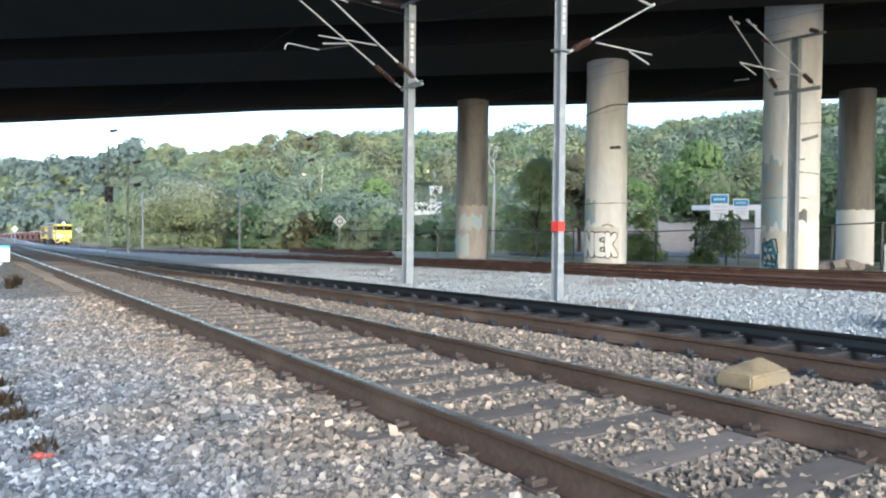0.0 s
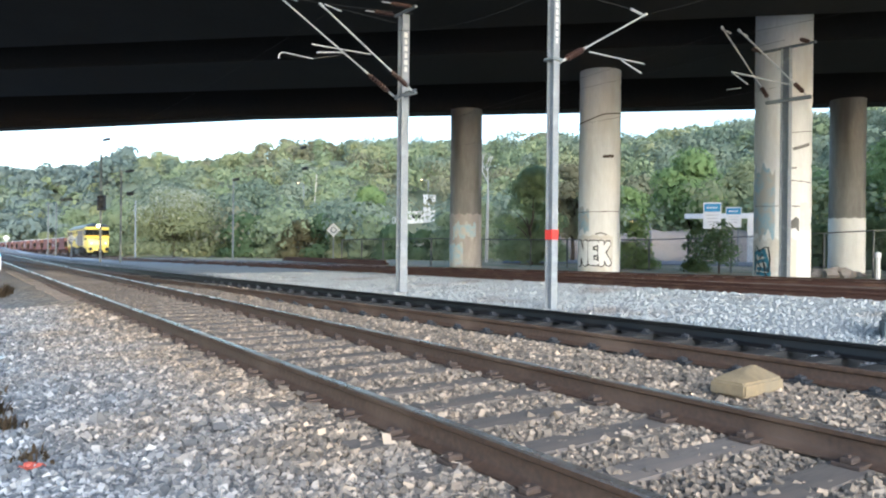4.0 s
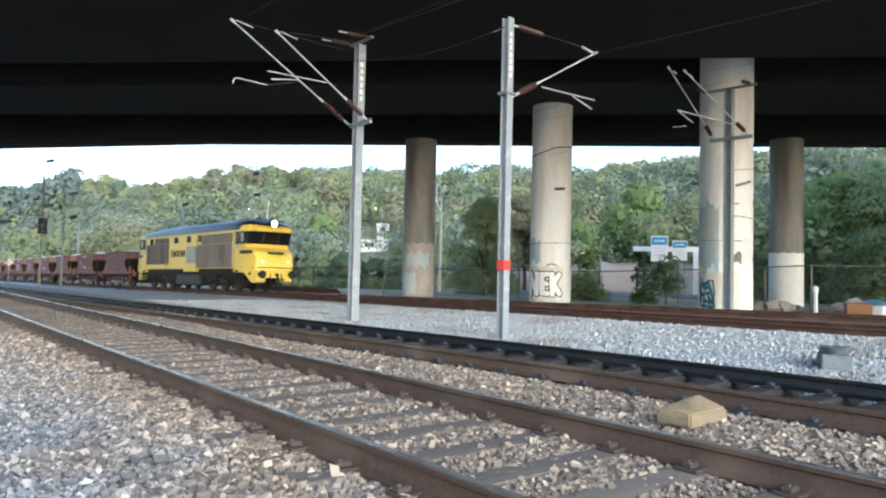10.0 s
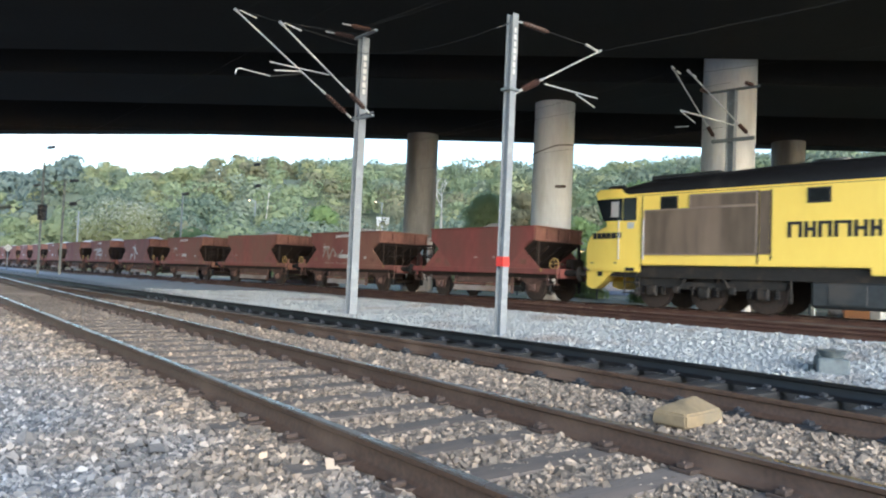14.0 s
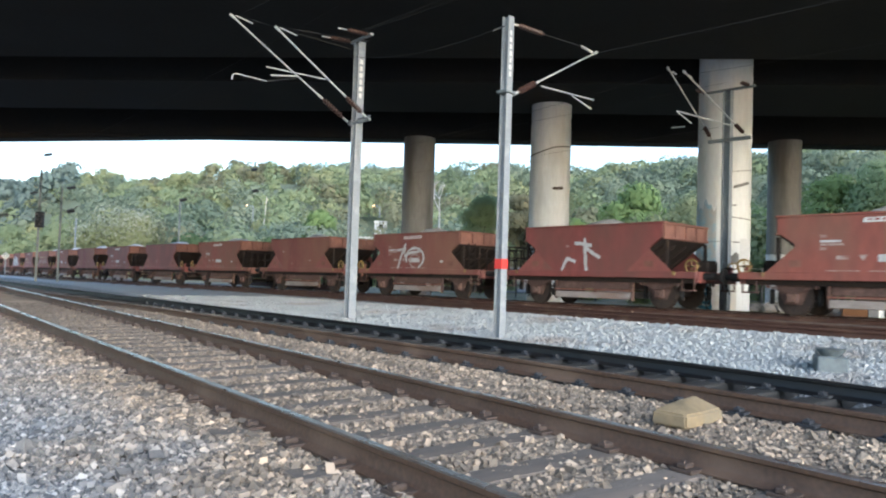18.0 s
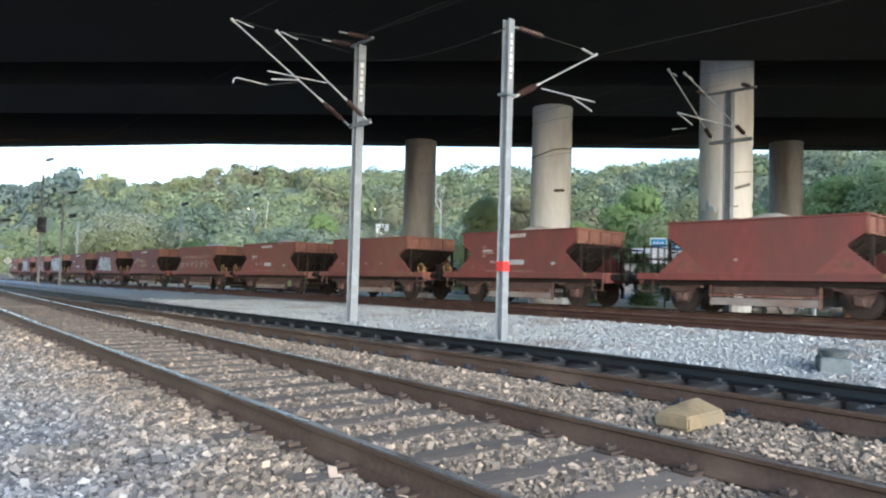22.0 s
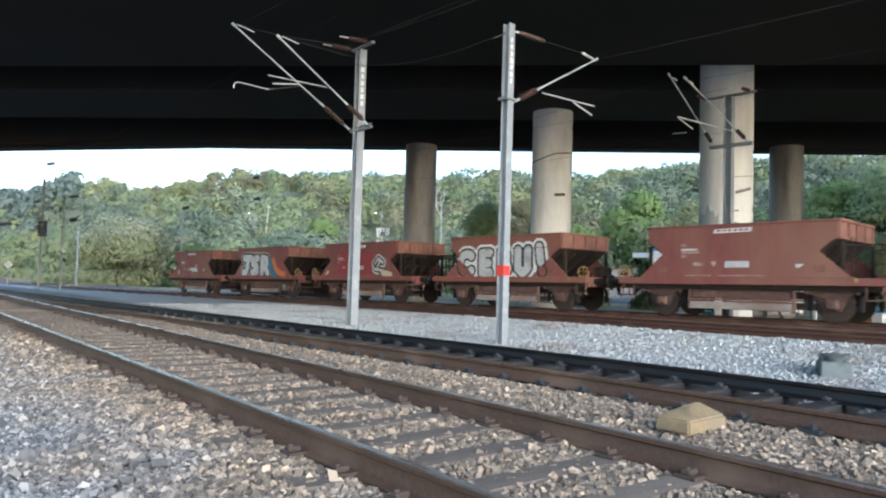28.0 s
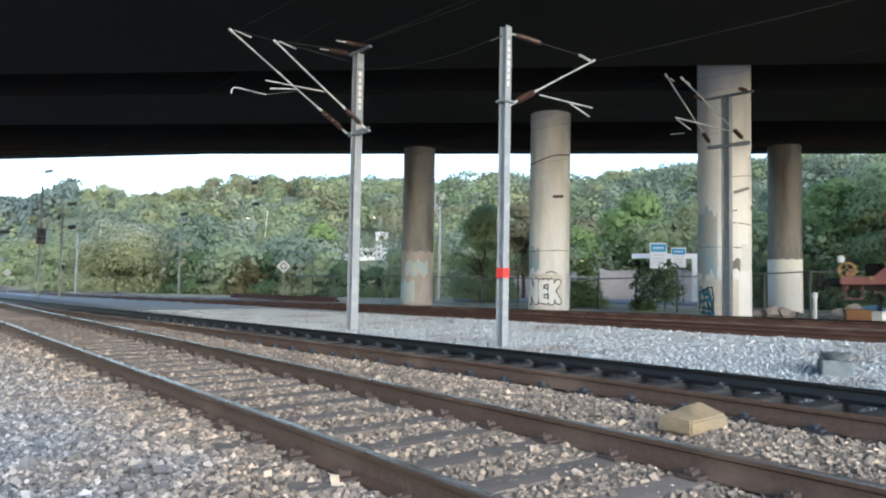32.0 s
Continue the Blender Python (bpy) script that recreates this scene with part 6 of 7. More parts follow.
    side_spray(p, "graffiti_line", [[(-2.4, 1.25), (-1.6, 1.35), (-0.4, 1.25), (0.8, 1.38), (1.6, 1.3)]], 0.06, M["orange"], 1.479)
    for one in ([(-1.9, 1.75), (-1.0, 1.9), (0.2, 1.8)], [(-0.6, 1.5), (0.4, 1.55)]):
        side_spray(wagons[13], "paint_scar", [one], 0.2, M["tan_spray"], 1.478, "tan scuffs")
    side_spray(wagons[1], "graffiti_line", [[(-1.6, 1.5), (-1.3, 2.0), (-1.1, 1.4), (-0.8, 1.9), (-0.4, 1.5), (0.0, 1.8)]], 0.09, M["chute"], 1.478)
    p = wagons[19]
    side_spray(p, "paint_scar", [[(0.1, 1.42), (0.5, 1.5), (0.75, 1.44)]], 0.2, M["silver"], 1.478, "white scar")
    side_spray(p, "paint_scar", [[(0.55, 1.5), (0.62, 1.72)]], 0.14, M["silver"], 1.480, "white scar")
    side_spray(p, "paint_scar", [[(-0.7, 1.45), (-0.3, 1.5)]], 0.12, M["faded_white"], 1.478, "worn patch")
    side_spray(p, "paint_scar", [[(-0.55, 1.6), (-0.5, 2.1), (-0.8, 2.0)]], 0.2, M["repaint"], 1.478, "red patch")
    side_spray(p, "paint_scar", [[(-2.0, 1.2), (-1.95, 1.5), (-1.8, 1.25)]], 0.08, M["cream"], 1.478, "cream run")
    lamp = part("tail_lamp", box(B(), (-3.86, -0.95, 1.62), (0.14, 0.16, 0.2), bevel=0.03), M["white"], p, "white-cased tail lamp")
    part("lamp_lens", tube(B(), (-3.93, -0.95, 1.64), (-3.97, -0.95, 1.64), 0.07, seg=14), M["glass"], lamp)
    part("lamp_stem", box(B(), (-3.8, -0.95, 1.36), (0.05, 0.05, 0.4)), M["shaded_rust"], lamp)
    part("tail_disc", tube(B(), (-3.9, -0.1, 1.45), (-3.93, -0.1, 1.45), 0.2, seg=20), M["block"], p, "ochre disc")


LOCO = locomotive()
WAGONS = [wagon(WAGON_TINTS[(i * 7 // 3) % 3], i) for i in range(20)]
spray(WAGONS)


# ---------------------------------------------------------------- trackside things
def ridge_block():
    p = thing("cover_block", pose(5.02, 3.06, -0.105, 0, 0, 2), "ochre-painted hipped concrete cover block on the ballast", "concrete block")
    bm = B()
    a, b_ = 0.275, 0.14
    base = [(-a, -b_), (a, -b_), (a, b_), (-a, b_)]
    v0 = [bm.verts.new((x * 1.03, y * 1.05, 0)) for x, y in base]
    v1 = [bm.verts.new((x, y, 0.10)) for x, y in base]
    r = [bm.verts.new((-a * 0.3, 0.02, 0.18)), bm.verts.new((a * 0.55, 0.03, 0.195))]
    bm.faces.new(v0[::-1])
    for i in range(4):
        j = (i + 1) % 4
        bm.faces.new((v0[i], v0[j], v1[j], v1[i]))
    bm.faces.new((v1[0], v1[1], r[1], r[0]))
    bm.faces.new((v1[1], v1[2], r[1]))
    bm.faces.new((v1[2], v1[3], r[0], r[1]))
    bm.faces.new((v1[3], v1[0], r[0]))
    bmesh.ops.bevel(bm, geom=list(bm.edges), offset=0.014, segments=2, affect="EDGES")
    part("block", bm, M["block"], p)


BOX = (10.6, 4.25)


def cable_box():
    p = thing("cable_box", pose(BOX[0], BOX[1], g(*BOX) - 0.1, 0, 0, 30), "grey-green concrete cable box half sunk in pale ballast", "cable box")
    bm = B()
    box(bm, (0, 0, 0.13), (0.46, 0.40, 0.34), bevel=0.02)
    part("box_body", bm, M["box_dark"], p)
    bm = B()
    tube(bm, (0, 0, 0.30), (0, 0, 0.40), 0.12, 0.2, seg=18)
    part("lid", bm, M["box_dark"], p)
    bm = B()
    for a, b_ in (((0.3, 0.1, 0.2), (0.55, 0.1, 0.3)), ((0.55, 0.1, 0.3), (0.62, 0.12, 0.05))):
        tube(bm, a, b_, 0.03, seg=8)
    part("conduit", bm, M["box_dark"], p)


def white_stake(x, y, h, label):
    p = thing("marker_post", pose(x, y, g(x, y) - 0.05), label, "marker post")
    bm = B()
    box(bm, (0, 0, h / 2), (0.11, 0.11, h), bevel=0.012)
    part("post", bm, M["fresh_white"], p)
    bm = B()
    box(bm, (0, 0, h + 0.1), (0.2, 0.18, 0.26), bevel=0.06)
    part("head", bm, M["fresh_white"], p)


def diamond_sign(x, y, h, size, label):
    z = g(x, y)
    p = thing("diamond_sign", pose(x, y, z - 0.1, 0, 0, -math.degrees(math.atan2(x, y))), label, "railway sign", "diamond signs")
    bar(p, "post", (0, 0, 0), (0, 0, h), 0.045, M["galv"])
    bm = B()
    box(bm, (0, -0.06, h), (size, 0.02, size), turn=Matrix.Rotation(radians(45), 4, "Y"))
    part("board", bm, M["white"], p)
    bm = B()
    pts = arc_pts(0, h, size * 0.27, size * 0.27, 0, 360, 20)
    for (xa, za), (xb, zb) in zip(pts, pts[1:]):
        tube(bm, (xa, -0.075, za), (xb, -0.075, zb), size * 0.05, seg=6)
    part("ring", bm, M["galv_dull"], p, "grey ring")


def edge_sign():
    p = thing("trackside_sign", pose(0.335, 8.7, g(0.335, 8.7) - 0.03, 0, 0, -3), "small white and blue trackside sign on a thin post", "railway sign")
    bar(p, "post", (-0.02, 0, 0), (-0.02, 0, 1.1), 0.018, M["galv"])
    bm = B()
    box(bm, (0, -0.03, 1.05), (0.24, 0.012, 0.15), bevel=0.003)
    bd = part("board", bm, M["white"], p)
    bm = B()
    box(bm, (0, -0.032, 1.135), (0.24, 0.014, 0.025))
    part("stripe", bm, M["blue"], bd)
    bm = prism(B(), [(-0.1, 0.96), (0.06, 0.96), (-0.05, 0.88), (-0.1, 0.88)], -0.036, -0.026)
    part("plate", bm, M["white"], p)


def fence():
    """Chain-link fence past the far track, with posts, top rail and netting."""
    line = [(23.4, 46), (24.8, 36.5), (30.0, 33.0), (32.2, 25.6), (33.0, 18.5), (33.6, 14.5), (36.5, 12.0), (45, 9.0)]
    top = [1.75, 1.75, 1.75, 1.75, 1.95, 2.15, 2.2, 2.3]
    f = thing("fence", Matrix(), "grey steel chain-link fence with a top rail behind the tracks", "fence")
    pts = []
    for (a, b_), ha, hb in zip(zip(line, line[1:]), top, top[1:]):
        n = max(1, round(math.dist(a, b_) / 2.6))
        for k in range(n):
            s = k / n
            pts.append((a[0] + (b_[0] - a[0]) * s, a[1] + (b_[1] - a[1]) * s, ha + (hb - ha) * s))
    for (x, y, h), (xn, yn, hn) in zip(pts, pts[1:]):
        z, zn = g(x, y), g(xn, yn)
        bar(f, "post", (x, y, z - 0.1), (x, y, z + h), 0.05, M["fence"])
        bar(f, "top_rail", (x, y, z + h - 0.03), (xn, yn, zn + hn - 0.03), 0.032, M["fence"], 6)
        bm = B()
        n = 15
        for k in range(-n, n):
            for sg in (1, -1):
                s0, s1 = k / n, k / n + 0.75
                q0, q1 = (0, 1) if sg > 0 else (1, 0)
                c0, c1 = max(0, s0), min(1, s1)
                if c1 <= c0:
                    continue
                u0, u1 = (c0 - s0) / 0.75, (c1 - s0) / 0.75
                if sg < 0:
                    u0, u1 = 1 - u0, 1 - u1
                tube(bm, (x + (xn - x) * c0, y + (yn - y) * c0, z + 0.05 + (h - 0.1) * u0), (x + (xn - x) * c1, y + (yn - y) * c1, z + 0.05 + (h - 0.1) * u1), 0.0035, seg=3, caps=False)
        part("netting", bm, M["mesh"], f)
    for x, y in ((30.6, 26.45), (33.0, 17.18)):
        bm = B()
        box(bm, (x, y, g(x, y) + 0.85), (0.24, 0.24, 1.9), rz=0.7, bevel=0.02)
        part("corner_post", bm, M["concrete"], f, "pale concrete corner post")
    return f


def polar(az, r):
    return r * math.sin(radians(az)), r * math.cos(radians(az))


def lamp_post(az, r, h, reach, label):
    x, y = polar(az, r)
    z = g(x, y)
    p = thing("street_lamp", pose(x, y, z - 0.2, 0, 0, -az), label, "street lamp", "street lamps")
    bar(p, "pole", (0, 0, 0), (0, 0, h), 0.09, M["galv"])
    bar(p, "arm", (0, 0, h), (-reach, 0, h + 0.25), 0.06, M["galv"])
    bm = B()
    box(bm, (-reach - 0.3, 0, h + 0.27), (0.8, 0.35, 0.16), bevel=0.04)
    hd = part("lamp_head", bm, M["galv_dull"], p)
    bm = B()
    bmesh.ops.create_icosphere(bm, subdivisions=2, radius=0.11, matrix=Matrix.Translation((-reach - 0.35, -0.1, h + 0.15)))
    part("lamp_glass", bm, M["street_glow"], hd, "lit lamp glass")


def plain_pole(az, r, h, label, lean=0.0, material="galv"):
    x, y = polar(az, r)
    p = thing("pole", pose(x, y, g(x, y) - 0.2, 0, lean, -az), label, "pole", "slender poles")
    bm = B()
    tube(bm, (0, 0, 0), (0, 0, h), 0.10, 0.075, seg=8)
    part("shaft", bm, M[material], p)
    bm = B()
    box(bm, (0, 0, h + 0.05), (0.3, 0.2, 0.12), bevel=0.02)
    part("cap", bm, M[material], p)


def board_sign(az, r, z0, w, h, label):
    x, y = polar(az, r)
    p = thing("info_board", pose(x, y, g(x, y) - 0.2, 0, 0, -az), label, "sign board", "white and blue boards")
    b0 = z0 - g(x, y) + 0.2
    for s in (-1, 1):
        bar(p, "leg", (s * w * 0.3, 0.03, 0), (s * w * 0.3, 0.03, b0 + h), 0.04, M["galv_dull"])
    bm = B()
    box(bm, (0, 0, b0 + h / 2), (w, 0.07, h), bevel=0.02)
    bd = part("board", bm, M["fresh_white"], p)
    bm = B()
    box(bm, (0, -0.042, b0 + h * 0.80), (w * 0.9, 0.012, h * 0.30))
    part("blue_field", bm, M["blue"], bd)
    bm = B()
    for k in range(4):
        box(bm, (-w * 0.25 + k * w * 0.16, -0.051, b0 + h * 0.80), (w * 0.10, 0.01, h * 0.08))
    part("print_bar", bm, M["fresh_white"], bd)
    bm = B()
    for k in range(3):
        box(bm, (0, -0.042, b0 + h * (0.52 - 0.13 * k)), (w * (0.7 - 0.1 * k), 0.01, h * 0.035))
    part("print_bar", bm, M["silver"], bd)


def gate_beam():
    x, y = polar(56.6, 62)
    p = thing("height_gate", pose(x, y, g(x, y) - 0.2, 0, 0, -56.6), "white height-limit gate beside the road", "gate")
    t = 3.75 - g(x, y) + 0.2
    bm = B()
    box(bm, (0, 0, t), (5.4, 0.22, 0.42), bevel=0.03)
    part("beam", bm, M["fresh_white"], p)
    for s in (1,):
        bm = B()
        box(bm, (s * 2.35, 0, t / 2), (0.42, 0.3, t), bevel=0.03)
        part("leg", bm, M["fresh_white"], p)


def bank_and_road():
    vs, fs = [], []
    for i, a in enumerate(np.linspace(44, 66, 24)):
        for r, z in ((64, -0.1), (68, 0.35), (69, 1.5), (72, 2.7), (76, 3.0)):
            x, y = polar(a, r + 2 * math.sin(i * 0.7))
            vs.append((x, y, g(x, y) * 0.2 + z + 0.15 * math.sin(i * 1.9)))
    for i in range(23):
        for k in range(4):
            fs.append((i * 5 + k, i * 5 + k + 1, i * 5 + k + 6, i * 5 + k + 5))
    tagged(raw("bank", vs, fs, M["earth"], smooth=True), "bare brick-coloured earth bank behind the road", "bank", kind="structure")
    vs, fs = [], []
    for i, a in enumerate(np.linspace(40, 72, 30)):
        for r, z in ((54.5, 0.03), (54.6, 0.12), (62.5, 0.22), (62.6, 0.0)):
            x, y = polar(a, r)
            vs.append((x, y, g(x, y) + z))
    for i in range(29):
        for k in range(3):
            fs.append((i * 4 + k, i * 4 + k + 1, i * 4 + k + 5, i * 4 + k + 4))
    tagged(raw("road", vs, fs, M["asphalt"]), "grey asphalt access road past the fence", "road", kind="structure")


def pale_house():
    x, y = polar(33.4, 128)
    z = g(x, y)
    p = thing("white_building", pose(x, y, z - 1, 0, 0, -33), "small white flat-roofed building among the trees", "building")
    t = 0.055 * 128 - z + 2.3
    for nm, cx, w, h in (("wall", -1.0, 4.4, t - 1.0), ("tower", 1.4, 2.2, t + 1.9), ("wall", -4.6, 1.4, t - 0.6)):
        bm = B()
        box(bm, (cx, 0, h / 2), (w, 3.0, h), bevel=0.03)
        wl = part(nm, bm, M["white"], p)
        bm = B()
        box(bm, (cx, -1.51, h - 0.9), (w * 0.35, 0.06, 0.7))
        part("window", bm, M["glass"], wl)
        bm = B()
        box(bm, (cx, 0, h + 0.06), (w + 0.2, 3.2, 0.12))
        part("roof", bm, M["white"], wl)


def rock(x, y, z, s, seed, label):
    bm = B()
    bmesh.ops.create_icosphere(bm, subdivisions=2, radius=s)
    rng = random.Random(seed)
    ox = rng.uniform(0, 50)
    for v in bm.verts:
        k = 1 + 0.5 * noise.noise(v.co * (1.6 / s) + Vector((ox, 0, 0)))
        v.co = Vector((v.co.x * k * 1.25, v.co.y * k, v.co.z * k * 0.75))
    ob = part("rock", bm, M["stone"], sharp=20)
    ob.location = (x, y, z)
    return tagged(ob, label, "rock", "rubble heap")


def rubble():
    rng = random.Random(12)
    for k in range(16):
        az, r = rng.uniform(68.3, 72.6), rng.uniform(33.5, 38)
        x, y = polar(az, r)
        s = rng.uniform(0.22, 0.55) * (1.2 if az > 69 else 0.7)
        rock(x, y, g(x, y) + s * 0.35, s, k, "broken concrete lump on a rubble heap")
    for k in range(2):
        x, y = polar(65.4 + 0.5 * k, 38.5)
        rock(x, y, g(x, y) + 0.05, rng.uniform(0.16, 0.26), 40 + k, "brown stone beside the pier")
    x, y = polar(69.6, 33.2)
    p = thing("crate", pose(x, y, g(x, y), 0, 0, 25), "orange-brown wooden crate on the rubble", "crate")
    for k in range(3):
        bm = B()
        box(bm, (0, -0.5, 0.12 + 0.16 * k), (1.5, 0.05, 0.13), bevel=0.008)
        part("board", bm, M["orange"], p)
    bm = B()
    box(bm, (0, 0, 0.27), (1.46, 0.94, 0.48), bevel=0.01)
    part("bin", bm, M["orange"], p)
    x, y = polar(70.9, 31)
    bm = B()
    box(bm, (0, 0, 0.25), (0.5, 0.4, 0.5), bevel=0.04)
    ob = part("concrete_block", bm, M["white"])
    ob.location = (x, y, g(x, y))
    tagged(ob, "pale concrete block on the ground", "concrete block")
    x, y = polar(70.5, 34.6)
    bm = B()
    bmesh.ops.create_grid(bm, x_segments=14, y_segments=9, size=0.5)
    for v in bm.verts:
        k = max(0.0, 1 - (v.co.x / 0.5) ** 2) * max(0.0, 1 - (v.co.y / 0.5) ** 2)
        v.co = Vector((v.co.x * 2.3, v.co.y * 1.5, 0.04 + 0.62 * k ** 0.7 + 0.09 * noise.noise((v.co.x * 7, v.co.y * 7, 2))))
    bmesh.ops.solidify(bm, geom=list(bm.faces), thickness=0.012)
    ob = part("plastic_sheet", bm, M["tarp"], sharp=30)
    ob.matrix_world = pose(x, y, g(x, y), 0, 0, 20)
    tagged(ob, "crumpled blue plastic sheet thrown over rubble", "plastic sheet")
    for k in range(5):
        x, y = polar(63.3 + 0.42 * k, 36.5 + 0.5 * (k % 2))
        rock(x, y, g(x, y) + 0.12, 0.34 + 0.08 * (k % 3), 60 + k, "pinkish-brown stone on the ground between the piers")
    x, y = 17.0, 7.35
    bm = B()
    bmesh.ops.create_icosphere(bm, subdivisions=2, radius=0.22, matrix=Matrix.Diagonal((1.5, 1, 0.4, 1)))
    ob = part("sand_bag", bm, M["block"])
    ob.location = (x, y, g(x, y) + 0.06)
    tagged(ob, "ochre bag lying between the tracks", "bag")


def ground_frame():
    """Dark rails stacked on the far side."""
    for k in range(3):
        bm = B()
        box(bm, (0, 0, 0.12 + 0.16 * (k == 2)), (0.16, 14, 0.16), bevel=0.02)
        ob = part("spare_rail", bm, M["rail_red"])
        x = 22.8 + 0.35 * (k % 2) + 0.15 * (k == 2)
        ob.matrix_world = pose(x, 47, g(x, 47), 0, 0, 5)
        tagged(ob, "rusty spare rail stacked on the ground", "rail", "stacked spare rails")


def weed(x, y, h, n, seed, label):
    """A tuft of dry blades and twigs."""
    rng = np.random.default_rng(seed)
    p = thing("dry_weed", pose(x, y, g(x, y) - 0.02), label, "weed", "dry weeds")
    a, lean = rng.uniform(0, math.tau, n), rng.uniform(0.1, 0.9, n)
    L = h * rng.uniform(0.5, 1.1, n)
    base = rng.normal(scale=0.05, size=(n, 2))
    tip = np.stack([base[:, 0] + np.cos(a) * lean * L, base[:, 1] + np.sin(a) * lean * L, L * np.sqrt(1 - lean ** 2 * 0.8)], -1)
    foot = np.concatenate([base, np.zeros((n, 1))], 1)
    side = np.stack([-np.sin(a), np.cos(a), np.zeros(n)], -1) * (0.006 + 0.01 * rng.random(n))[:, None]
    mid = (foot + tip) / 2 + np.array([0, 0, 0.03])
    v = np.stack([foot - side, foot + side, mid + side * 0.8, mid - side * 0.8, tip + side * 0.2, tip - side * 0.2], 1).reshape(-1, 3)
    k = 6 * np.arange(n)[:, None]
    f = np.concatenate([k + np.array([[0, 1, 2, 3]]), k + np.array([[3, 2, 4, 5]])])
    raw("tuft", v, f, M["dry_weed"], p)


def scrap(x, y, s, material, label, seed):
    """A crumpled wrapper with thickness."""
    rng = random.Random(seed)
    bm = B()
    bmesh.ops.create_grid(bm, x_segments=6, y_segments=5, size=s)
    for v in bm.verts:
        v.co += Vector((rng.uniform(-0.25, 0.25) * s, rng.uniform(-0.25, 0.25) * s, rng.uniform(0, 0.55) * s))
    bmesh.ops.solidify(bm, geom=list(bm.faces), thickness=0.002)
    ob = part("wrapper", bm, material, sharp=20)
    ob.matrix_world = pose(x, y, g(x, y) + 0.03, 0, 0, 30 * seed)
    tagged(ob, label, "litter", "litter")


for wx, wy, wh, wk in ((0.95, 18.2, 0.35, 120), (1.15, 19.4, 0.3, 80), (0.42, 9.9, 0.2, 60), (0.25, 5.9, 0.17, 110), (0.32, 5.4, 0.12, 70), (0.22, 6.6, 0.16, 80), (0.40, 4.55, 0.10, 40)):
    weed(wx, wy, wh, wk, int(wy * 10), "dark dry weed tuft growing in the ballast")
scrap(0.37, 4.35, 0.045, M["scrap_red"], "crumpled faded red wrapper on the ballast", 1)
scrap(0.45, 8.6, 0.05, M["paleblue"], "crumpled pale blue wrapper on the ballast", 2)
ridge_block()
cable_box()
white_stake(27.6, 11.75, 1.0, "white painted marker post with a rounded head")
diamond_sign(24.0, 48.6, 2.6, 0.75, "white diamond railway sign with a grey ring on a post")
diamond_sign(8.05, 63.0, 1.75, 0.42, "distant white diamond railway sign on a post")
diamond_sign(6.2, 108.0, 1.9, 0.6, "small far diamond railway sign on a post")
edge_sign()
fence()
lamp_post(23.9, 140, 7.0, 0.8, "lit street lamp above the bushes")
lamp_post(33.9, 128, 7.5, 0.8, "lit street lamp beside the white building")
lamp_post(51.6, 57, 3.4, 1.0, "lit low street lamp by the road")
plain_pole(24.65, 135, 9.0, "slender pale pole leaning among trees", 4, "bark_pale")
plain_pole(11.5, 93, 7.2, "pale slender pole beside the line")
plain_pole(18.5, 76, 8.5, "thin grey pole in front of the trees", 0, "mast_far")
board_sign(56.1, 60, 2.65, 1.35, 2.1, "white information board with a blue head field")
board_sign(57.6, 60, 2.75, 1.15, 1.6, "small white information board with a blue head field")
gate_beam()
bank_and_road()
pale_house()
rubble()
ground_frame()


# ---------------------------------------------------------------- trees
def leaf_cloud(rng, lobes, n, size, flat_k=0.6):
    """Leaf clumps as small bent quads over the skins of several lobes."""
    lobes = np.asarray(lobes, dtype=float)
    w = (lobes[:, 3] * lobes[:, 4])
    pick = rng.choice(len(lobes), n, p=w / w.sum())
    d = rng.normal(size=(n, 3))
    d /= np.linalg.norm(d, axis=1)[:, None]
    d[:, 2] = np.where(d[:, 2] < -0.35, -d[:, 2], d[:, 2])
    rad = lobes[pick][:, [3, 3, 4]] * (rng.uniform(0.55, 1.08, n) ** 0.6)[:, None]
    c = lobes[pick][:, :3] + d * rad
    nrm = d + rng.normal(scale=0.2, size=(n, 3))
    nrm /= np.linalg.norm(nrm, axis=1)[:, None]
    up = rng.normal(size=(n, 3))
    u = np.cross(nrm, up)
    u /= np.linalg.norm(u, axis=1)[:, None]
    v = np.cross(nrm, u)
    s = size * rng.uniform(0.55, 1.4, n)[:, None]
    k = rng.uniform(0.5, 1.0, n)[:, None]
    q = np.stack([c - u * s, c - v * s * k + nrm * s * 0.25, c + u * s, c + v * s * k + nrm * s * 0.2], 1)
    soft = d * 0.8 + nrm * 0.2 + np.array([0, 0, 0.12])
    soft /= np.linalg.norm(soft, axis=1)[:, None]
    return q.reshape(-1, 3), np.arange(4 * n).reshape(n, 4), np.repeat(soft, 4, axis=0)


def soften(ob, normals):
    """Give leaf clumps the normals of the crown that they lie on."""
    ob.data.polygons.foreach_set("use_smooth", np.ones(len(ob.data.polygons), dtype=bool))
    ob.data.normals_split_custom_set_from_vertices(normals)
    return ob


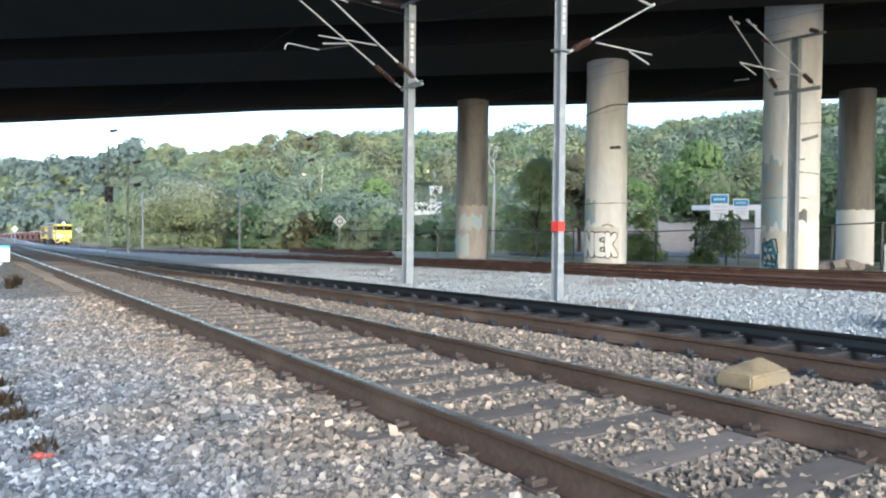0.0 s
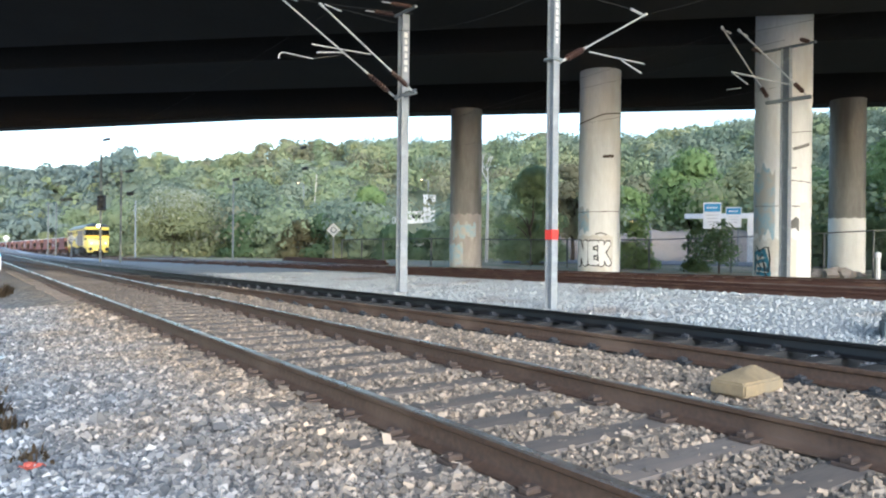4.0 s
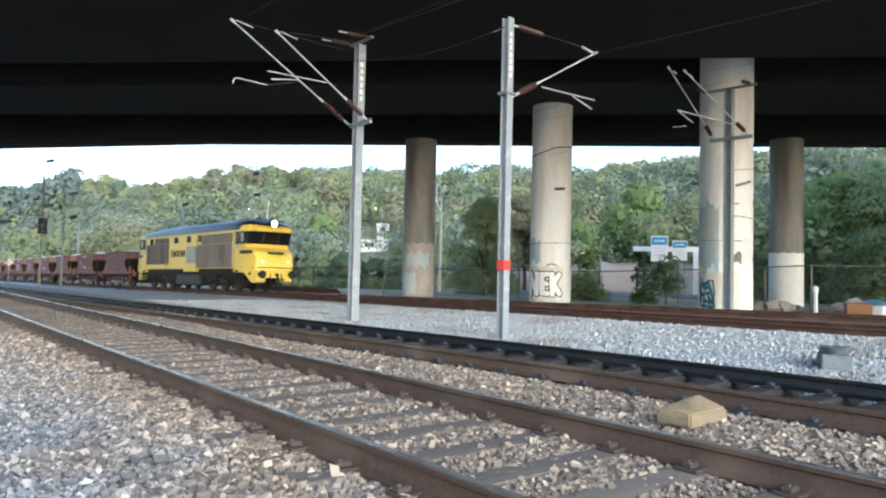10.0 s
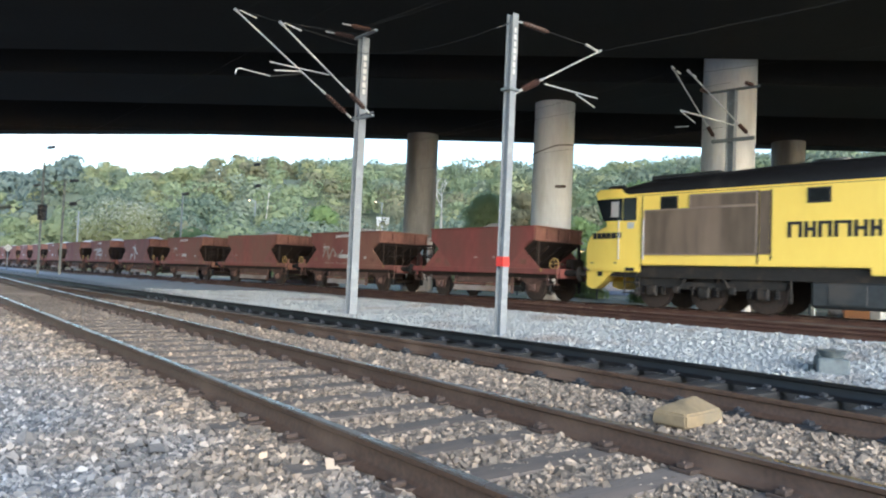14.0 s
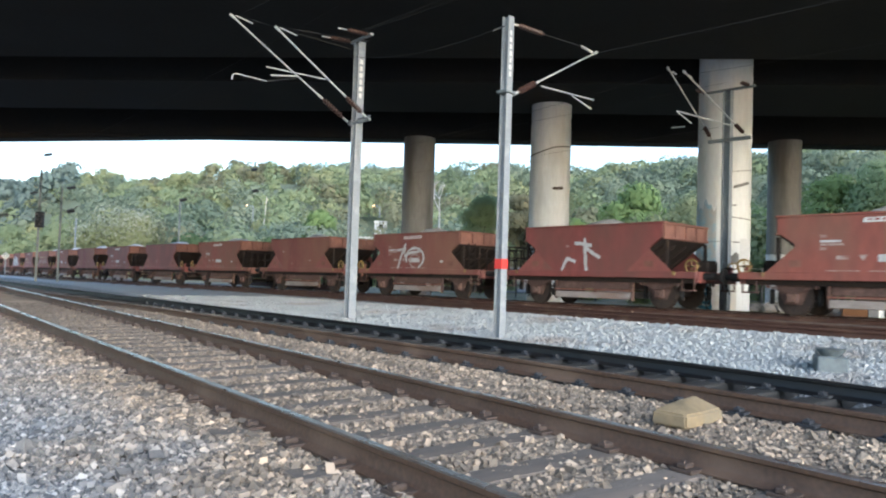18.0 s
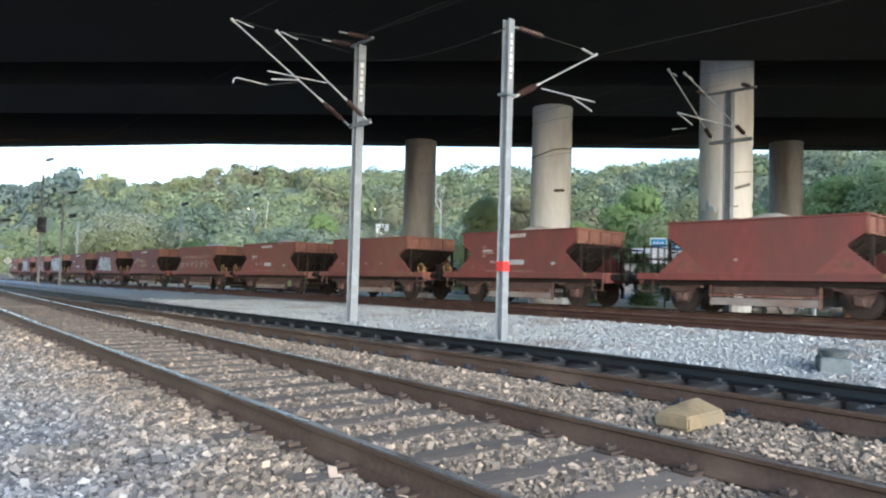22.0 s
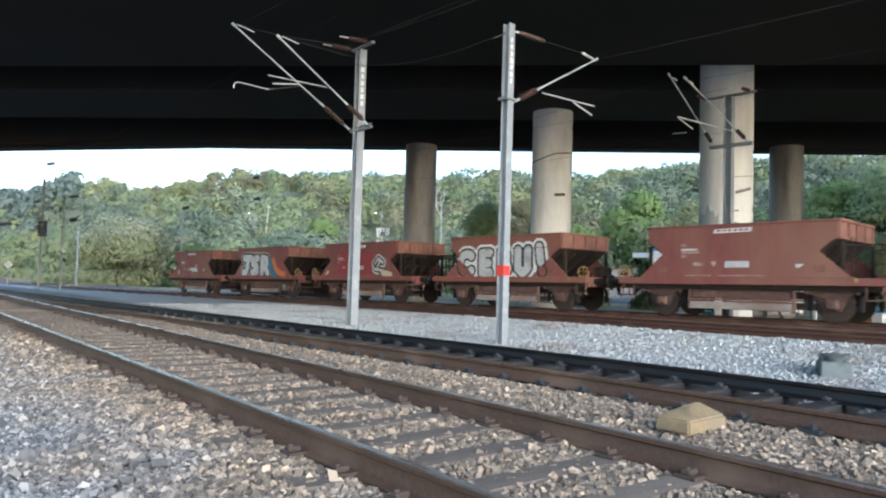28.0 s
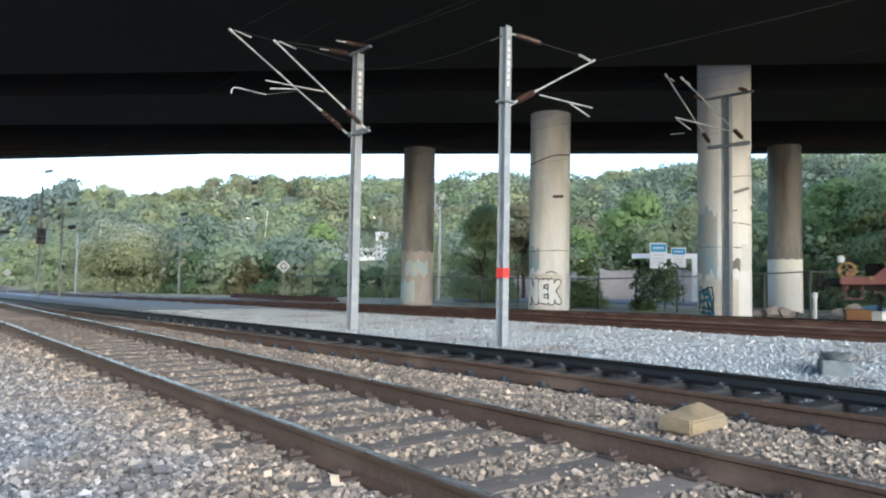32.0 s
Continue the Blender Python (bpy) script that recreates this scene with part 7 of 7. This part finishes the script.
def trunk_mesh(bm, h, r, rng, limbs=5, spread=0.35):
    prev, pr = Vector((0, 0, -0.3)), r
    top = Vector((0, 0, 0))
    for i in range(1, 7):
        s = i / 6
        top = Vector((math.sin(i * 1.7) * 0.04 * h * s, math.cos(i * 2.3) * 0.04 * h * s, h * s))
        tube(bm, prev, top, pr, r * (1 - 0.8 * s), seg=8, caps=False)
        prev, pr = top, r * (1 - 0.8 * s)
        if i >= 2:
            for k in range(limbs // 3 + 1):
                a = rng.uniform(0, math.tau)
                e = top + Vector((math.cos(a), math.sin(a), 0.9)) * h * spread * rng.uniform(0.6, 1.1) * (1 - 0.4 * s)
                m = top.lerp(e, 0.5) + Vector((0, 0, 0.03 * h))
                tube(bm, top, m, pr * 0.6, pr * 0.4, seg=6, caps=False)
                tube(bm, m, e, pr * 0.4, pr * 0.12, seg=5, caps=False)
    return bm


def tree(az, r, h, w, material, label, seed, name="tree", n=2600, size=0.22, cone=False, low=0.25, second=None):
    x, y = polar(az, r)
    z = g(x, y)
    rng, prng = np.random.default_rng(seed), random.Random(seed)
    p = thing(name, pose(x, y, z - 0.1), label, "tree" if name == "tree" else "bush")
    bm = trunk_mesh(B(), h * (0.9 if cone else 0.72), max(0.06, h * 0.022), prng)
    part("trunk", bm, M["bark"], p)
    lobes = []
    if cone:
        for k in range(9):
            s = k / 8
            q = w * (1 - s) ** 0.7 * 0.62 + 0.15
            for j in range(3):
                a = prng.uniform(0, math.tau)
                lobes.append((math.cos(a) * q * 0.6, math.sin(a) * q * 0.6, h * (low + (0.97 - low) * s), q * 0.75, h * 0.09))
    else:
        for k in range(int(15 * max(1, h / w / 1.4, w / 3.2))):
            a, s = prng.uniform(0, math.tau), prng.uniform(0, 1)
            q = w * math.sqrt(max(0.05, 1 - (2 * s - 0.85) ** 2)) * prng.uniform(0.35, 0.85)
            rr = w * prng.uniform(0.26, 0.48)
            lobes.append((math.cos(a) * q * 0.75, math.sin(a) * q * 0.75, h * (low + (0.88 - low) * s), rr, rr * 0.8))
        if low < 0.15:
            for k in range(7):
                a = k * math.tau / 7 + prng.uniform(-0.3, 0.3)
                lobes.append((math.cos(a) * w * 0.55, math.sin(a) * w * 0.55, h * 0.1, w * 0.42, h * 0.17))
    vs, fs, ns = leaf_cloud(rng, lobes, int(n * 1.7), size * 0.72)
    soften(raw("crown", vs, fs, material, p), ns)
    if second:
        top = [l for l in lobes if l[2] > h * 0.55]
        top = [(a, b_, c + 0.25, d * 0.95, e) for a, b_, c, d, e in top]
        vs, fs, ns = leaf_cloud(rng, top, n // 2, size * 0.72)
        soften(raw("blossom", vs, fs, second, p, "pale top of the crown"), ns)
    return p


def bare_tree(az, r, h):
    x, y = polar(az, r)
    p = thing("tree", pose(x, y, g(x, y) - 0.2), "bare pale-barked tree with thin forked branches", "tree")
    rng = random.Random(5)
    bm = B()
    tube(bm, (0, 0, 0), (0.1, 0, h * 0.55), 0.16, 0.11, seg=8)

    def fork(a, d, L, r0, k):
        b_ = a + d * L
        tube(bm, a, b_, r0, r0 * 0.6, seg=5, caps=False)
        if k:
            for _ in range(3):
                e = (d + Vector((rng.uniform(-0.6, 0.6), rng.uniform(-0.6, 0.6), rng.uniform(-0.1, 0.5)))).normalized()
                fork(b_, e, L * rng.uniform(0.6, 0.85), r0 * 0.6, k - 1)
    fork(Vector((0.1, 0, h * 0.55)), Vector((0, 0, 1)), h * 0.13, 0.1, 4)
    part("trunk", bm, M["bark_pale"], p)


TREES = [
    # az, r, height, half width, leaves, label, seed, extra
    (14.2, 104, 8.9, 8.2, "leaf_olive", "broad olive-green tree with a pale silvery top", 1, dict(second="leaf_pale", low=0.04, n=13000, size=0.22)),
    (19.6, 98, 6.0, 4.2, "leaf_dark", "dark green bushy tree beside the line", 2, dict(low=0.08, n=3600, size=0.27)),
    (21.6, 96, 5.6, 3.6, "leaf", "green bushy tree beside the line", 3, dict(low=0.08, n=3200, size=0.27)),
    (23.6, 92, 4.6, 3.2, "leaf_red", "bush with reddish autumn leaves", 4, dict(low=0.06, n=3000, size=0.25)),
    (25.6, 90, 5.4, 3.4, "leaf_dark", "dark green bush beside the line", 5, dict(low=0.06, n=3000, size=0.25)),
    (27.5, 86, 5.0, 3.2, "leaf_olive", "olive-green bush beside the line", 6, dict(low=0.06, n=3000, size=0.25)),
    (29.4, 84, 5.2, 3.4, "leaf", "green bush beside the line", 7, dict(low=0.06, n=3000, size=0.25)),
    (31.4, 80, 3.9, 3.2, "leaf_dark", "dark green bush beside the line", 8, dict(low=0.06, n=3200, size=0.24)),
    (33.6, 78, 3.2, 2.6, "leaf_dark", "dark green bush near the pier", 9, dict(low=0.06, n=3200, size=0.24)),
    (35.8, 76, 5.6, 2.8, "leaf", "green tree near the pier", 10, dict(low=0.06, n=3200, size=0.24)),
    (42.3, 52, 7.4, 2.9, "leaf_mid", "dense tall green tree behind the fence", 11, dict(low=0.0, n=14000, size=0.12)),
    (45.6, 66, 9.6, 3.2, "leaf_brown", "tall tree with turning brown leaves", 12, dict(n=4200, size=0.2)),
    (47.6, 64, 8.2, 2.8, "leaf", "tall green tree behind the fence", 13, dict(n=3800, size=0.2)),
    (37.6, 70, 7.5, 3.0, "leaf", "green tree behind a pier", 14, dict(low=0.1, n=3200, size=0.22)),
    (50.4, 44, 2.9, 1.7, "leaf_bright", "fresh green bush behind the fence", 15, dict(low=0.05, n=2600, size=0.12)),
    (49.6, 78, 8.5, 4.0, "leaf_bright", "light green tree beside the road", 16, dict(n=3600, size=0.24)),
    (54.8, 80, 11.6, 5.6, "leaf_bright", "large round fresh green tree behind the bank", 17, dict(n=6400, size=0.26)),
    (58.6, 84, 10.2, 4.4, "leaf_olive", "olive-green tree behind the bank", 18, dict(n=4200, size=0.26)),
    (56.6, 38, 2.7, 1.55, "leaf_dark", "dark open shrub in front of the fence", 19, dict(low=0.2, n=1200, size=0.09)),
    (55.0, 40, 2.6, 0.9, "leaf_dark", "dark low shrub by the fence", 20, dict(low=0.05, n=1000, size=0.1)),
    (62.0, 76, 10.4, 4.2, "leaf_dark", "dark green tree behind the piers", 21, dict(n=7980, size=0.17, low=0.1)),
    (65.2, 70, 9.8, 4.0, "leaf_bright", "fresh green tree behind the piers", 22, dict(n=7980, size=0.17, low=0.1)),
    (68.2, 66, 10.8, 4.2, "leaf_bright", "fresh green tree behind the rubble", 23, dict(n=8740, size=0.17, low=0.08)),
    (71.2, 64, 11.5, 4.4, "leaf_mid", "mid-green tree behind the rubble", 24, dict(n=8740, size=0.17, low=0.08)),
    (74.4, 64, 11.0, 4.4, "leaf", "green tree behind the rubble", 25, dict(n=6840, size=0.17, low=0.08)),
    (67.0, 54, 3.4, 2.6, "leaf_dark", "dark bramble thicket behind the fence", 26, dict(low=0.04, n=3000, size=0.16)),
    (70.5, 50, 3.6, 2.8, "leaf_dark", "dark bramble thicket behind the fence", 27, dict(low=0.04, n=3000, size=0.16)),
    (63.6, 56, 3.2, 2.4, "leaf_dark", "dark bramble thicket behind the piers", 28, dict(low=0.04, n=2600, size=0.16)),
    (10.6, 125, 8.0, 5.0, "leaf", "green tree beside the line", 29, dict(low=0.08, n=3600, size=0.32)),
    (7.6, 190, 11.0, 6.0, "leaf", "green tree far along the line", 30, dict(low=0.08, n=3200, size=0.36)),
    (4.9, 330, 17.0, 9.0, "leaf", "green tree far along the line", 31, dict(low=0.08, n=3200, size=0.38)),
    (12.6, 128, 7.2, 4.0, "leaf_dark", "dark green tree beside the line", 32, dict(low=0.08, n=3000, size=0.3)),
    (17.4, 108, 5.4, 3.6, "leaf", "green bush beside the line", 33, dict(low=0.06, n=3000, size=0.28)),
    (29.2, 118, 8.5, 3.6, "leaf_bright", "light green tree on the slope", 34, dict(n=3200, size=0.3)),
]
for az, r, h, w, lf, lab, seed, kw in TREES:
    kw = dict(kw)
    if kw.get("second"):
        kw["second"] = M[kw["second"]]
    tree(az, r, h, w, M[lf], lab, seed, name="tree" if h > 4.8 else "bush", **kw)
bare_tree(38.7, 60, 10.2)


SPECIES = [("leaf", "mixed green broadleaf woods covering the hill", 0.22), ("leaf_grey", "grey-green broadleaf trees in the woods on the hill", 0.27), ("leaf_blue", "dark blue-green trees in the woods on the hill", 0.13),
           ("leaf_olive", "olive-green trees in the woods on the hill", 0.20), ("leaf_tan", "tan autumn trees in the woods on the hill", 0.18),
           ("leaf_far", "woods on the farthest ridge, with blue haze mixed into the leaf colour", 0.0)]


def woods():
    """The wooded hill: many crowns of many clumps, joined by kind of tree."""
    rng = np.random.default_rng(77)
    pile = [[[], [], 0, []] for _ in SPECIES]

    def grow(x, y, h, w, lobes_n, n, size, k):
        z = g(x, y)
        lobes = [(x, y, z + h * 0.55, w * 0.7, h * 0.34)]
        for _ in range(lobes_n):
            a, t = rng.uniform(0, math.tau), rng.uniform(0.1, 1)
            q = w * rng.uniform(0.25, 0.75) * (1.1 - 0.55 * t)
            lr = w * rng.uniform(0.42, 0.66)
            lobes.append((x + math.cos(a) * q, y + math.sin(a) * q, z + h * (0.15 + 0.6 * t), lr, lr * 0.7))
        v, f, ns = leaf_cloud(rng, lobes, n, size)
        pl = pile[k]
        pl[0].append(v)
        pl[1].append(f + pl[2])
        pl[2] += len(v)
        pl[3].append(ns)

    def kind_at(x, y, s):
        c = noise.noise((x * 0.03, y * 0.03, 5)) + rng.normal(0, 0.28)
        share = [q[2] for q in SPECIES]
        u = min(0.999, max(0.0, 0.5 + c * 0.75))
        acc = 0.0
        order = [2, 1, 0, 3, 4]
        for k in order:
            acc += share[k]
            if u < acc:
                return k
        return 0

    count = 0
    while count < 1150:
        az = rng.uniform(-9, 84)
        rr, r0 = ridge_r(az), foot_r(az)
        ridge = count < 280
        if count < 70:
            az = rng.uniform(9, 17)
            rr, r0 = ridge_r(az), foot_r(az)
        s = rng.uniform(0.9, 1.0) if ridge else rng.random() ** 0.85
        r = r0 * 0.98 + (rr * 1.04 - r0) * s
        x, y = polar(az, r)
        if abs(x - x4(y)) < 7 or x < 14 and r < 330 or 31.9 < az < 35.0 and r < 140 or 23.0 < az < 25.2 and r < 145:
            continue
        h = rng.uniform(4.5, 10.5) if s > 0.85 else rng.uniform(5.5, 9.5)
        grow(x, y, h, rng.uniform(3.0, 6.0), 5, 400, 0.19 + 0.00095 * r, kind_at(x, y, s))
        count += 1
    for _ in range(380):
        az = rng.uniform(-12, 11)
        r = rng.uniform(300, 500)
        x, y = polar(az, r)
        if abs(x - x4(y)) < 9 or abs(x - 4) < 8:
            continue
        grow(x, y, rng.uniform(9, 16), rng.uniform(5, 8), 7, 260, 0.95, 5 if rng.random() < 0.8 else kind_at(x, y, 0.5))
    for (leaf, label, _), (v, f, n, ns) in zip(SPECIES, pile):
        ob = raw("woods", np.concatenate(v), np.concatenate(f), M[leaf])
        soften(ob, np.concatenate(ns))
        tagged(ob, label, "woods", kind="stuff")


woods()


# ---------------------------------------------------------------- what moves
LINE_Y = np.arange(-140, 420, 0.5)
LINE_X = np.array([x4(y) for y in LINE_Y])
ARC = np.concatenate([[0], np.cumsum(np.hypot(np.diff(LINE_X), np.diff(LINE_Y)))])
ARC = ARC - np.interp(0, LINE_Y, ARC)


def on_line(s):
    y = float(np.interp(s, ARC, LINE_Y))
    return Vector((x4(y), y, z4(y)))


def riding(s, wheelbase):
    """Pose of a vehicle whose middle is s along the far track; it heads down the line."""
    a, b_ = on_line(s - wheelbase / 2), on_line(s + wheelbase / 2)
    fwd = (a - b_).normalized()
    side = Vector((0, 0, 1)).cross(fwd).normalized()
    up = fwd.cross(side)
    m = Matrix((fwd, side, up)).transposed().to_4x4()
    m.translation = (a + b_) / 2
    return m


def roll(wheels, r):
    """Key a wheelset's turning from the way run, in steps under 90 degrees."""
    ts = np.arange(0, 32.0001, 0.01)
    run = (FRONT[0] - np.interp(ts, range(len(FRONT)), FRONT)) / r
    marks = np.append(np.arange(0, run[-1], radians(80)), run[-1])
    x, z = wheels.location.x, wheels.location.z
    walk(wheels, [(float(np.interp(a, run, ts)), pose(x, 0, z, 0, math.degrees(a), 0)) for a in marks])


def motions():
    for p, r in [(LOCO, 0.55)] + [(w, 0.46) for w in WAGONS]:
        for ob in p.children:
            if ob.name.startswith("wheelset"):
                roll(ob, r)
    walk(LOCO, [(t, riding(s + 8.8, 9.5)) for t, s in enumerate(FRONT)])
    for i, w in enumerate(WAGONS):
        walk(w, [(t, riding(s + FIRST + PITCH * i, 4.8)) for t, s in enumerate(FRONT)])


motions()
